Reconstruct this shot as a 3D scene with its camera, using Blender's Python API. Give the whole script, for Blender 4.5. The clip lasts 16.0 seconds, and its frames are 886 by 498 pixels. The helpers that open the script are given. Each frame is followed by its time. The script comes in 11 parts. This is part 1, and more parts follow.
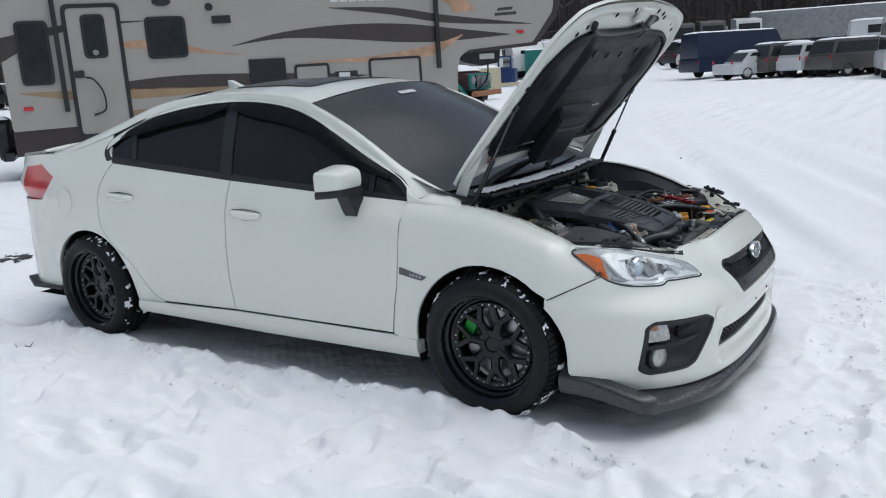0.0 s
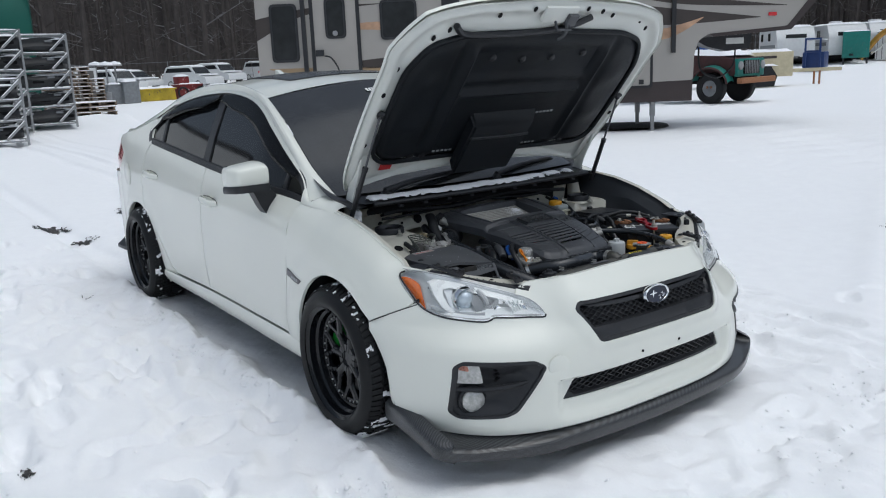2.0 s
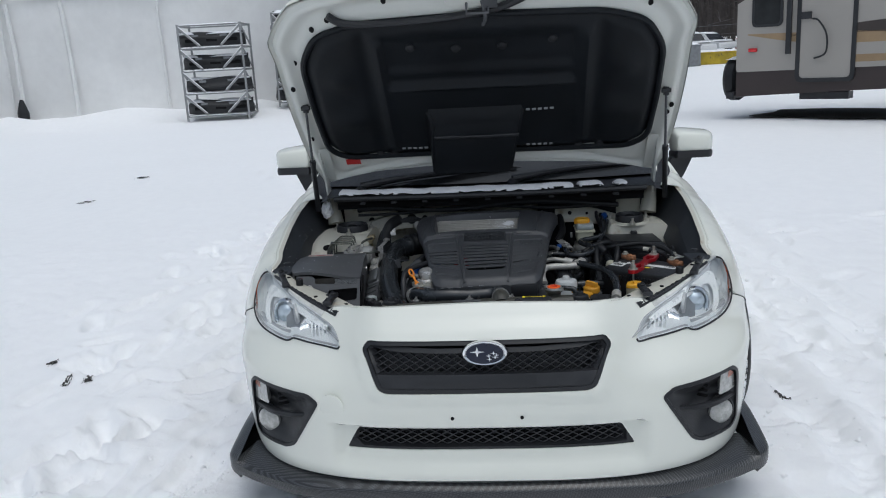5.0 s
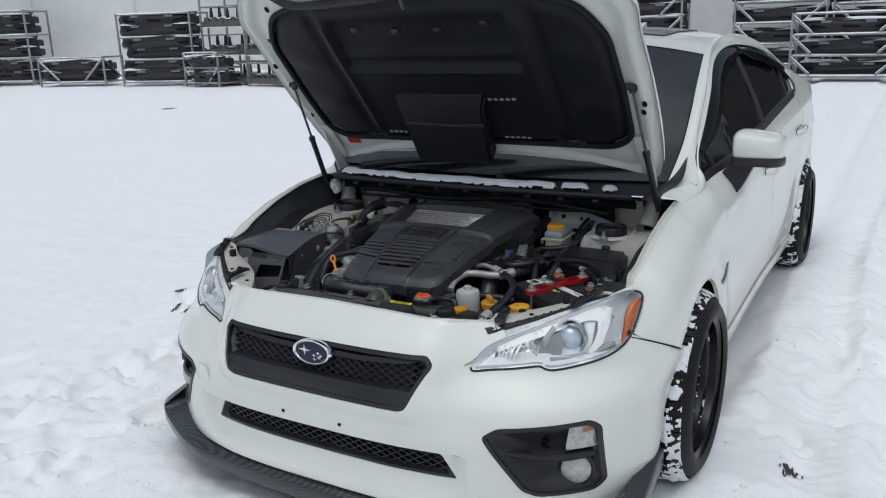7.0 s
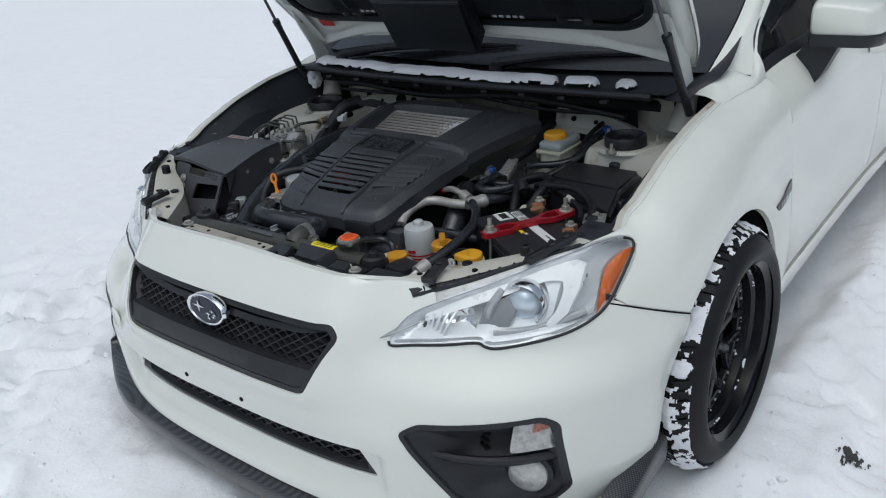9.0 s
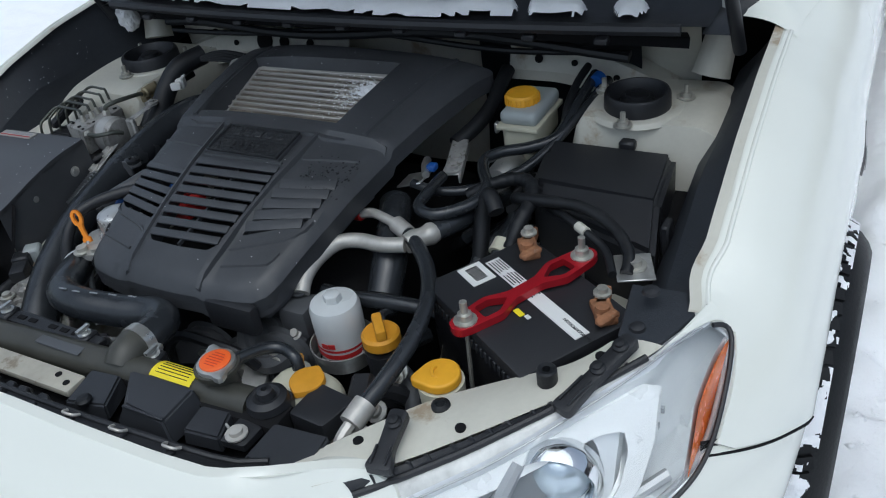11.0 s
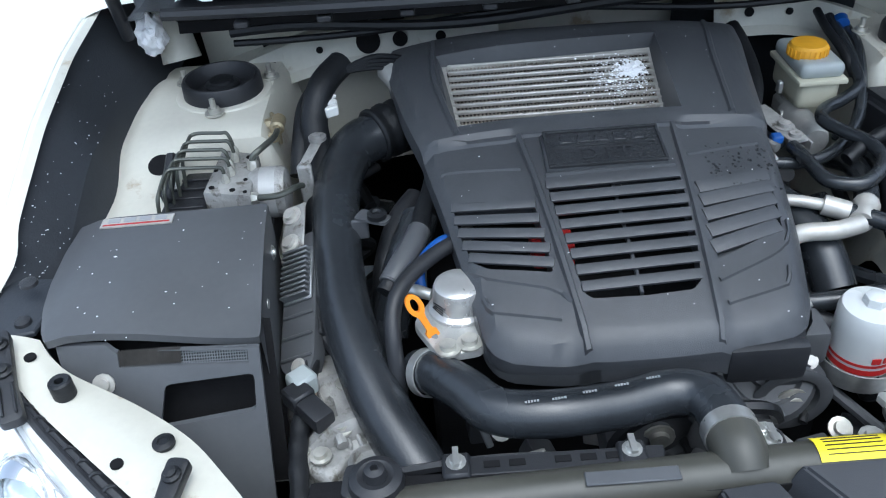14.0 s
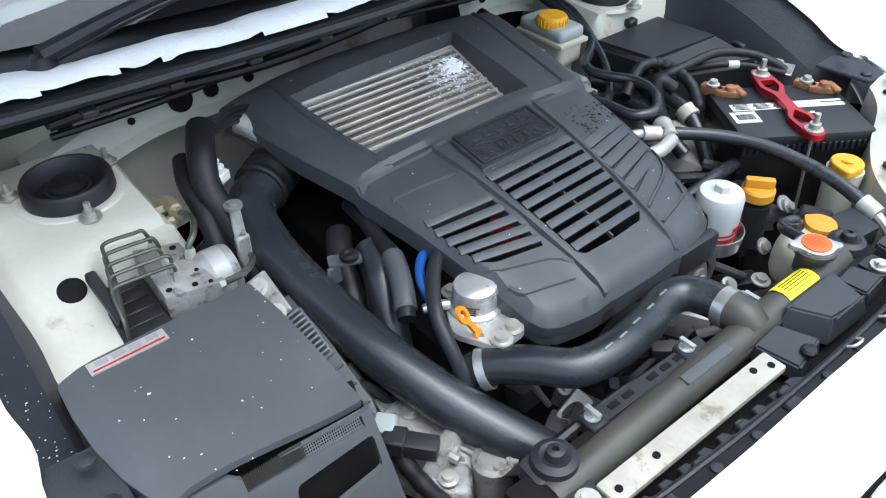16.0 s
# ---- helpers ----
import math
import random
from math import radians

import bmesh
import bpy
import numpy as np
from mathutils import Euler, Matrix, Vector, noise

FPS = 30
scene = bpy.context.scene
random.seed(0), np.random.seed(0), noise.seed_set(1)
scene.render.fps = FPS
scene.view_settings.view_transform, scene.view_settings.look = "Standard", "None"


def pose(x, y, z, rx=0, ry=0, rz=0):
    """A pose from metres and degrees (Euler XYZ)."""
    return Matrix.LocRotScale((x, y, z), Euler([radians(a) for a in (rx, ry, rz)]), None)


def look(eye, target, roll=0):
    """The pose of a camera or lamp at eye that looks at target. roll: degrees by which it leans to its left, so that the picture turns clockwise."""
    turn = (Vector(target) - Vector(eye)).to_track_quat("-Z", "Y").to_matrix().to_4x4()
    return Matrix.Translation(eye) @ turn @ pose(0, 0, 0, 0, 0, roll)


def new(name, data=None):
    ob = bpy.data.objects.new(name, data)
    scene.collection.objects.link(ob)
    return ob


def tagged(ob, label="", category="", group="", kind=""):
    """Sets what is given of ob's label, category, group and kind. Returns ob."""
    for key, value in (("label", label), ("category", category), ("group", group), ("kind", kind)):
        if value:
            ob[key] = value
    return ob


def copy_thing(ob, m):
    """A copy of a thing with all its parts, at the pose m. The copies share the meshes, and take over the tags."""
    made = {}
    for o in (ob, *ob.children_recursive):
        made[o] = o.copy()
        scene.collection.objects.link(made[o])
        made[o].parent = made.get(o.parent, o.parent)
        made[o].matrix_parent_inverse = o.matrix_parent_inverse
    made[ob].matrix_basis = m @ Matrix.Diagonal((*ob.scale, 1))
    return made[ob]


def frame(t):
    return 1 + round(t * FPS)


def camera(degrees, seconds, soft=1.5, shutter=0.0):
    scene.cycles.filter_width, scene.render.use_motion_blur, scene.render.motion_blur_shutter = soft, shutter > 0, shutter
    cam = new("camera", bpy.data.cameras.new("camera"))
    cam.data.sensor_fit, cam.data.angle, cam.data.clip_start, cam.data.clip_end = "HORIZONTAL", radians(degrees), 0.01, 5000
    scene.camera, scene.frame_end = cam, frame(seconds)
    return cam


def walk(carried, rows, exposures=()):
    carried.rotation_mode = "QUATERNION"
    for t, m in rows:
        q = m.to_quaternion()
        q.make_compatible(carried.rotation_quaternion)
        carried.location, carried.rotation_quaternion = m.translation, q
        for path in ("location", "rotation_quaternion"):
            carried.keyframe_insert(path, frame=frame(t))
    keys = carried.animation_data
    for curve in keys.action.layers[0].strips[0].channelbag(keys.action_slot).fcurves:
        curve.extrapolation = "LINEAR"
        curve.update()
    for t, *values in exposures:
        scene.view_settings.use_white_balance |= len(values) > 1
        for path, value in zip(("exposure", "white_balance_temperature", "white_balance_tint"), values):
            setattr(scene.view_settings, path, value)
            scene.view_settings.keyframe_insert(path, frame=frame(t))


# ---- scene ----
cam = camera(56.9, 16.0, 1.1)
PATH = [
    (0, (1.717, -3.66, 1.471), (0.627, -2.039, 1.043), -3.6),
    (0.5, (2.089, -3.376, 1.494), (0.866, -1.852, 1.066), -3.5),
    (1, (2.344, -3.021, 1.498), (1.001, -1.602, 1.069), -3.1),
    (1.5, (2.656, -2.708, 1.489), (1.183, -1.426, 1.058), -2.9),
    (2, (2.846, -2.318, 1.48), (1.249, -1.198, 1.039), -2.4),
    (2.5, (3.042, -1.938, 1.492), (1.325, -1.013, 1.048), -2.2),
    (3, (3.246, -1.577, 1.515), (1.431, -0.865, 1.069), -2.4),
    (3.2, (3.27, -1.415, 1.481), (1.421, -0.795, 1.038), -2.5),
    (5.3, (3.111, 0.339, 1.469), (1.193, 0.033, 0.994), -3.6),
    (5.5, (3.073, 0.497, 1.502), (1.174, 0.1, 1.019), -3.9),
    (6, (2.887, 0.823, 1.486), (1.045, 0.216, 0.998), -3.3),
    (6.5, (2.751, 1.133, 1.468), (0.987, 0.326, 0.982), -2.5),
    (7, (2.594, 1.419, 1.492), (0.923, 0.451, 0.971), -1.9),
    (7.5, (2.403, 1.58, 1.494), (0.825, 0.488, 0.928), -1.6),
    (8, (2.274, 1.72, 1.49), (0.772, 0.557, 0.865), -2.1),
    (8.5, (2.088, 1.689, 1.47), (0.642, 0.506, 0.758), -3.4),
    (9, (1.832, 1.479, 1.444), (0.426, 0.308, 0.636), -5.1),
    (9.2, (1.718, 1.411, 1.439), (0.327, 0.252, 0.59), -5.9),
    (11.3, (1.152, 0.789, 1.38), (-0.249, -0.046, 0.223), -9.7),
    (11.5, (1.168, 0.697, 1.371), (-0.265, -0.078, 0.211), -9.3),
    (12, (1.193, 0.484, 1.377), (-0.316, -0.142, 0.224), -7.6),
    (12.5, (1.177, 0.329, 1.36), (-0.383, -0.15, 0.203), -6.2),
    (13, (1.161, 0.163, 1.36), (-0.435, -0.167, 0.201), -5.1),
    (13.5, (1.195, -0.036, 1.366), (-0.413, -0.218, 0.192), -4.6),
    (14, (1.161, -0.219, 1.344), (-0.436, -0.226, 0.168), -4.49),
    (14.5, (1.075, -0.384, 1.365), (-0.475, -0.172, 0.168), -4.28),
    (15, (1.022, -0.519, 1.36), (-0.46, -0.039, 0.172), -5.07),
    (15.5, (0.987, -0.681, 1.399), (-0.322, 0.107, 0.186), -3.34),
    (16, (1.014, -0.744, 1.441), (-0.168, 0.207, 0.233), -0.72),
]
EXPOSURES = [(0, -0.04, 6000, 6), (3.2, -0.05, 6000, 6), (5.5, -0.13, 6000, 6), (7.5, -0.09, 6000, 6), (9.2, -0.10, 6000, 6), (11.3, 0.40, 5700, 4), (12.5, 1.36, 5550, 4), (13.2, 1.45, 5500, 4), (14, 1.40, 5550, 4), (15, 1.76, 5750, 4), (15.5, 1.70, 5750, 4), (16, 1.62, 5750, 4)]
walk(cam, [(t, look(eye, target, roll)) for t, eye, target, roll in PATH], EXPOSURES)

# ---- light ----
world = bpy.data.worlds.new("overcast")
scene.world = world
world.use_nodes = True
wn, wl = world.node_tree.nodes, world.node_tree.links
sky = wn.new("ShaderNodeTexSky")
sky.sky_type, sky.sun_disc = "NISHITA", False
sky.sun_elevation, sky.sun_rotation = radians(72), radians(66)
sky.air_density, sky.dust_density, sky.ozone_density = 1.0, 4.0, 1.0
veil = wn.new("ShaderNodeHueSaturation")
veil.inputs["Saturation"].default_value = 0.55
wl.new(sky.outputs[0], veil.inputs["Color"])
back = wn["Background"]
wl.new(veil.outputs[0], back.inputs["Color"])
back.inputs["Strength"].default_value = 0.108
sun = new("sun", bpy.data.lights.new("sun", "SUN"))
sun.data.energy, sun.data.angle, sun.data.color = 0.78, radians(80), (1.0, 0.98, 0.95)
sun.matrix_world = look((0, 0, 30), (-8.9, -4.0, 0))


# ---- materials ----
def ramp(nt, fac, stops):
    r = nt.nodes.new("ShaderNodeValToRGB")
    el = r.color_ramp.elements
    while len(el) < len(stops):
        el.new(0.5)
    for e, (p, c) in zip(el, stops):
        e.position, e.color = p, (*c, 1)
    nt.links.new(fac, r.inputs[0])
    return r.outputs[0]


def noisy(nt, scale, detail=4.0, rough=0.55, kind="Object", stretch=(1, 1, 1)):
    tc = nt.nodes.new("ShaderNodeTexCoord")
    mp = nt.nodes.new("ShaderNodeMapping")
    mp.inputs["Scale"].default_value = stretch
    nt.links.new(tc.outputs[kind], mp.inputs[0])
    n = nt.nodes.new("ShaderNodeTexNoise")
    n.inputs["Scale"].default_value, n.inputs["Detail"].default_value, n.inputs["Roughness"].default_value = scale, detail, rough
    nt.links.new(mp.outputs[0], n.inputs["Vector"])
    return n.outputs["Fac"]


def mat(name, color, rough=0.5, metal=0.0, vary=0.12, scale=6.0, fine=120.0, bump=0.0, bscale=None, dirt=None, dirt_at=0.62, coat=0.0, trans=0.0, ior=1.45, spread=0.12, spec=0.5, stretch=(1, 1, 1)):
    """A procedural surface: colour varied at two scales, roughness broken up, fine relief."""
    m = bpy.data.materials.new(name)
    m.use_nodes = True
    nt = m.node_tree
    b = nt.nodes["Principled BSDF"]
    big, small = noisy(nt, scale, stretch=stretch), noisy(nt, fine, 3.0, stretch=stretch)
    lo = tuple(max(0, c * (1 - vary)) for c in color)
    hi = tuple(min(1, c * (1 + vary)) for c in color)
    c1 = ramp(nt, big, [(0.3, lo), (0.7, hi)])
    mixn = nt.nodes.new("ShaderNodeMixRGB")
    mixn.blend_type = "MULTIPLY"
    mixn.inputs[0].default_value = min(1.0, vary * 2.5)
    nt.links.new(c1, mixn.inputs[1])
    nt.links.new(ramp(nt, small, [(0.3, (0.82, 0.82, 0.82)), (0.7, (1, 1, 1))]), mixn.inputs[2])
    out = mixn.outputs[0]
    if dirt:
        md = nt.nodes.new("ShaderNodeMixRGB")
        nt.links.new(ramp(nt, noisy(nt, scale * 2.3, 6.0, 0.65), [(dirt_at, (0, 0, 0)), (dirt_at + 0.1, (1, 1, 1))]), md.inputs[0])
        nt.links.new(out, md.inputs[1])
        md.inputs[2].default_value = (*dirt, 1)
        out = md.outputs[0]
    nt.links.new(out, b.inputs["Base Color"])
    rr = nt.nodes.new("ShaderNodeMapRange")
    rr.inputs[3].default_value, rr.inputs[4].default_value = max(0.02, rough - spread), min(1, rough + spread)
    nt.links.new(big, rr.inputs[0])
    nt.links.new(rr.outputs[0], b.inputs["Roughness"])
    b.inputs["Metallic"].default_value = metal
    b.inputs["Specular IOR Level"].default_value = spec
    b.inputs["Coat Weight"].default_value = coat
    b.inputs["Coat Roughness"].default_value = 0.06
    b.inputs["Transmission Weight"].default_value = trans
    b.inputs["IOR"].default_value = ior
    if bump:
        bn = nt.nodes.new("ShaderNodeBump")
        bn.inputs["Strength"].default_value, bn.inputs["Distance"].default_value = 1.0, bump
        nt.links.new(noisy(nt, bscale or fine, 5.0, 0.6, stretch=stretch), bn.inputs["Height"])
        nt.links.new(bn.outputs[0], b.inputs["Normal"])
    return m


PAINT = mat("white_paint", (0.765, 0.775, 0.705), 0.26, vary=0.008, scale=0.8, coat=0.6, spread=0.015)
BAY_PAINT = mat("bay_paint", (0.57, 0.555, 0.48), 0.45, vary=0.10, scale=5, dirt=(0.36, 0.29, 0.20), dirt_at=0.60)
HOOD_INNER = mat("hood_inner_paint", (0.66, 0.67, 0.63), 0.42, vary=0.04, scale=3)
BLACK = mat("black_plastic", (0.020, 0.021, 0.024), 0.42, vary=0.25, bump=0.0004, bscale=600)
COVER = mat("engine_cover_plastic", (0.056, 0.059, 0.065), 0.37, vary=0.2, bump=0.0003, bscale=900, spread=0.1)
SATIN = mat("satin_black_metal", (0.078, 0.081, 0.087), 0.40, vary=0.12, scale=8, spread=0.08)
TYRE = mat("tyre_rubber", (0.007, 0.0075, 0.0085), 0.52, spec=0.34, vary=0.3, scale=14, bump=0.0006, bscale=200)
RUBBER = mat("rubber", (0.012, 0.013, 0.015), 0.46, spec=0.42, vary=0.3, scale=14, bump=0.0006, bscale=200)
HOSE = mat("hose_rubber", (0.024, 0.027, 0.031), 0.25, spec=0.7, vary=0.25, scale=9, bump=0.0003, bscale=300)
# near-black that stands in for the shade inside holes, gaps and hollows
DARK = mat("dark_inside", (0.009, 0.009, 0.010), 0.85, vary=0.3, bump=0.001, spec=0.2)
LINER = mat("hood_liner_felt", (0.007, 0.009, 0.012), 0.52, spec=0.30, vary=0.3, scale=5, fine=300, bump=0.001, bscale=500)
SPLASH = mat("splash_liner", (0.028, 0.032, 0.039), 0.55, vary=0.25, scale=5, bump=0.0006, bscale=300)
RIM = mat("black_wheel_paint", (0.005, 0.006, 0.008), 0.21, spec=0.45, vary=0.15, spread=0.08)
ALU = mat("cast_aluminium", (0.50, 0.50, 0.48), 0.45, metal=0.55, vary=0.2, scale=20, bump=0.0008, bscale=250, dirt=(0.2, 0.18, 0.15))
CAST = mat("dull_casting", (0.36, 0.355, 0.34), 0.58, metal=0.45, vary=0.3, scale=18, bump=0.0014, bscale=160, dirt=(0.13, 0.12, 0.10), dirt_at=0.55)
BRASS = mat("dull_yellow_zinc", (0.40, 0.34, 0.22), 0.42, metal=0.55, vary=0.25, scale=40)
PIPE = mat("olive_brake_pipe", (0.11, 0.115, 0.10), 0.38, metal=0.6, vary=0.2, scale=20)
BRUSHED = mat("satin_aluminium", (0.50, 0.485, 0.45), 0.42, metal=0.4, vary=0.12, scale=30, bump=0.0003, bscale=300)
STEEL = mat("bright_steel", (0.62, 0.62, 0.60), 0.32, metal=0.8, vary=0.15, scale=30)
POLISHED = mat("polished_metal", (0.60, 0.60, 0.59), 0.30, metal=0.65, vary=0.12, scale=20)
GALV_SOFT = mat("pale_silver_label", (0.42, 0.42, 0.41), 0.45, metal=0.2, vary=0.1, scale=40)
CHROME = mat("chrome", (0.82, 0.83, 0.84), 0.10, metal=1.0, vary=0.03, spread=0.04)
ZINC = mat("zinc_bolt", (0.52, 0.51, 0.46), 0.40, metal=0.65, vary=0.2, scale=40)
RUST = mat("corroded_copper", (0.34, 0.16, 0.08), 0.75, metal=0.3, vary=0.35, scale=30, bump=0.0015, dirt=(0.42, 0.38, 0.30))
YELLOW = mat("yellow_plastic", (0.72, 0.36, 0.02), 0.45, vary=0.10, scale=20)
AMBERCAP = mat("orange_yellow_plastic", (0.60, 0.28, 0.02), 0.45, vary=0.12, scale=20)
ORANGE = mat("orange_plastic", (0.80, 0.25, 0.01), 0.42, vary=0.08, scale=20)
ORANGE_LABEL = mat("orange_red_label", (0.80, 0.12, 0.015), 0.5, vary=0.08)
LABEL_YELLOW = mat("yellow_label", (0.85, 0.70, 0.02), 0.5, vary=0.05)
LABEL_WHITE = mat("white_label", (0.72, 0.72, 0.70), 0.5, vary=0.06)
INK = mat("black_ink", (0.02, 0.02, 0.02), 0.6, vary=0.1)
RED = mat("red_anodised", (0.42, 0.012, 0.022), 0.36, metal=0.35, vary=0.12, scale=18, coat=0.3)
RED_PLASTIC = mat("red_plastic", (0.45, 0.02, 0.02), 0.4, vary=0.1)
BLUE_PLASTIC = mat("blue_plastic", (0.015, 0.08, 0.32), 0.4, vary=0.1)
FILTER_WHITE = mat("white_enamel", (0.56, 0.58, 0.58), 0.30, vary=0.04, coat=0.3)
RESERVOIR = mat("milky_plastic", (0.62, 0.60, 0.47), 0.40, vary=0.06, trans=0.15, scale=12)
CLOUDY = mat("clear_milky_plastic", (0.42, 0.46, 0.46), 0.35, vary=0.05, trans=0.2)
RADIATOR = mat("grey_black_tank", (0.058, 0.057, 0.048), 0.42, vary=0.2, scale=10)
TINT = mat("tinted_glass", (0.012, 0.013, 0.014), 0.06, vary=0.1, spread=0.03, spec=0.42)
WIND = mat("windscreen_glass", (0.026, 0.028, 0.031), 0.19, vary=0.25, scale=3, fine=90, bump=0.0004, bscale=160, spread=0.10, spec=0.5)
ROOFGLASS = mat("sunroof_glass", (0.020, 0.021, 0.023), 0.22, vary=0.2, fine=200, bump=0.0008, bscale=220, spec=0.6)
CLEAR = mat("clear_lens", (0.97, 0.98, 0.98), 0.03, vary=0.01, trans=1.0, ior=1.12, coat=1.0, spread=0.01)
LENS = mat("projector_lens", (0.55, 0.62, 0.68), 0.04, vary=0.05, spread=0.02, metal=0.6)
LAMP_IN = mat("lamp_reflector", (0.76, 0.78, 0.79), 0.30, metal=0.30, vary=0.06, scale=12, spread=0.06)
LAMP_WHITE = mat("lamp_white_silver", (0.86, 0.87, 0.86), 0.30, metal=0.15, vary=0.04, scale=20, bump=0.0005, bscale=420)
LAMP_SHADE = mat("lamp_shaded_grey", (0.22, 0.23, 0.24), 0.35, metal=0.3, vary=0.15, scale=14)
LAMP_TOP = mat("lamp_top_clear_grey", (0.66, 0.66, 0.63), 0.30, vary=0.15, scale=30, spec=0.35, dirt=(0.36, 0.31, 0.24), dirt_at=0.66)
LAMP_GREY = mat("lamp_bezel_grey", (0.42, 0.43, 0.44), 0.35, metal=0.4, vary=0.1)
AMBER = mat("amber_reflector", (0.85, 0.17, 0.01), 0.25, vary=0.10, scale=60, coat=0.4)
AMBER_DULL = mat("dull_red_orange_bulb", (0.42, 0.17, 0.12), 0.3, vary=0.35, scale=120, fine=300)
TAIL = mat("red_tail_lens", (0.55, 0.015, 0.02), 0.15, vary=0.1, coat=0.5)
FROST = mat("frosted_lens", (0.46, 0.46, 0.44), 0.16, metal=0.35, vary=0.22, scale=60, bump=0.0006, bscale=140, coat=0.6)
GARNISH = mat("grey_satin_garnish", (0.14, 0.135, 0.14), 0.4, metal=0.3, vary=0.15)
GREEN_CAL = mat("green_caliper", (0.02, 0.30, 0.03), 0.4, vary=0.15)
DISC = mat("brake_disc", (0.35, 0.35, 0.36), 0.35, metal=0.9, vary=0.2)
LOGO_BLUE = mat("badge_blue", (0.004, 0.008, 0.026), 0.25, vary=0.1, coat=0.2)


def carbon_mat():
    m = mat("carbon_weave", (0.05, 0.052, 0.056), 0.34, vary=0.1, coat=0.4)
    nt = m.node_tree
    b = nt.nodes["Principled BSDF"]
    tc = nt.nodes.new("ShaderNodeTexCoord")
    w = []
    for rot in (45, -45):
        mp = nt.nodes.new("ShaderNodeMapping")
        mp.inputs["Rotation"].default_value = (radians(rot), radians(rot), radians(rot))
        nt.links.new(tc.outputs["Object"], mp.inputs[0])
        wv = nt.nodes.new("ShaderNodeTexWave")
        wv.inputs["Scale"].default_value = 85
        nt.links.new(mp.outputs[0], wv.inputs[0])
        w.append(wv.outputs["Fac"])
    mx = nt.nodes.new("ShaderNodeMath")
    mx.operation = "MULTIPLY"
    nt.links.new(w[0], mx.inputs[0]), nt.links.new(w[1], mx.inputs[1])
    nt.links.new(ramp(nt, mx.outputs[0], [(0.15, (0.018, 0.019, 0.021)), (0.6, (0.080, 0.083, 0.088))]), b.inputs["Base Color"])
    return m


CARBON = carbon_mat()


def snow_mat(name="snow", tint=(0.935, 0.94, 0.95), fine=0.007):
    m = bpy.data.materials.new(name)
    m.use_nodes = True
    nt = m.node_tree
    b = nt.nodes["Principled BSDF"]
    big, mid = noisy(nt, 0.5, 6), noisy(nt, 7.0, 8, 0.7)
    mx = nt.nodes.new("ShaderNodeMixRGB")
    mx.inputs[0].default_value = 0.5
    nt.links.new(ramp(nt, big, [(0.3, tuple(c * 0.97 for c in tint)), (0.7, tint)]), mx.inputs[1])
    nt.links.new(ramp(nt, mid, [(0.3, tuple(c * 0.955 for c in tint)), (0.65, tuple(min(.97, c * 1.03) for c in tint))]), mx.inputs[2])
    nt.links.new(mx.outputs[0], b.inputs["Base Color"])
    b.inputs["Roughness"].default_value = 0.75
    b.inputs["Specular IOR Level"].default_value = 0.25
    bn = nt.nodes.new("ShaderNodeBump")
    bn.inputs["Distance"].default_value = fine
    bn.inputs["Strength"].default_value = 1.0
    hm = nt.nodes.new("ShaderNodeMath")
    hm.operation = "MULTIPLY_ADD"
    hm.inputs[1].default_value = 0.35
    nt.links.new(noisy(nt, 95.0, 5, 0.7), hm.inputs[0])
    nt.links.new(noisy(nt, 17.0, 9, 0.68), hm.inputs[2])
    nt.links.new(hm.outputs[0], bn.inputs["Height"])
    nt.links.new(bn.outputs[0], b.inputs["Normal"])
    return m


WET_GROUND = mat("wet_ground", (0.045, 0.042, 0.040), 0.5, vary=0.4, scale=9, bump=0.004, bscale=60)
SNOW = snow_mat()
SNOW_CAP = snow_mat("snow_cap", (0.90, 0.905, 0.92), 0.006)


# ---- modelling helpers ----
def mesh_of(name, bm, material, smooth=38):
    me = bpy.data.meshes.new(name)
    bm.to_mesh(me)
    bm.free()
    me.materials.append(material)
    if smooth:
        me.shade_smooth()
        me.set_sharp_from_angle(angle=radians(smooth))
    return me


def part(name, bm, material, parent, label="", smooth=38, m=None):
    ob = new(name, mesh_of(name, bm, material, smooth))
    ob.parent = parent
    if m is not None:
        ob.matrix_basis = m
    if label:
        tagged(ob, label)
    return ob


def thing(name, label, category, m=None, group="", kind=""):
    ob = new(name)
    if m is not None:
        ob.matrix_basis = m
    return tagged(ob, label, category, group, kind)


def solid(name, bm, material, label, category, m=None, group="", kind="", smooth=38):
    ob = new(name, mesh_of(name, bm, material, smooth))
    if m is not None:
        ob.matrix_basis = m
    return tagged(ob, label, category, group, kind)


def lin(x, pts):
    return float(np.interp(x, [p[0] for p in pts], [p[1] for p in pts]))


def ease(t):
    t = min(max(t, 0.0), 1.0)
    return t * t * (3 - 2 * t)


def spl(pts, per=8, closed=False):
    """Catmull-Rom through the points, of any dimension."""
    p = [np.array(q, float) for q in pts]
    n = len(p)
    out = []
    for i in range(n if closed else n - 1):
        a, b, c, d = (p[(i + k) % n] if closed else p[min(max(i + k, 0), n - 1)] for k in (-1, 0, 1, 2))
        for k in range(per):
            t = k / per
            out.append(0.5 * (2 * b + (c - a) * t + (2 * a - 5 * b + 4 * c - d) * t * t + (3 * b - a - 3 * c + d) * t ** 3))
    if not closed:
        out.append(p[-1])
    return [tuple(float(v) for v in q) for q in out]


def arc(cx, cy, rx, ry, a0, a1, n=16):
    return [(cx + rx * math.cos(radians(a0 + (a1 - a0) * i / n)), cy + ry * math.sin(radians(a0 + (a1 - a0) * i / n))) for i in range(n + 1)]


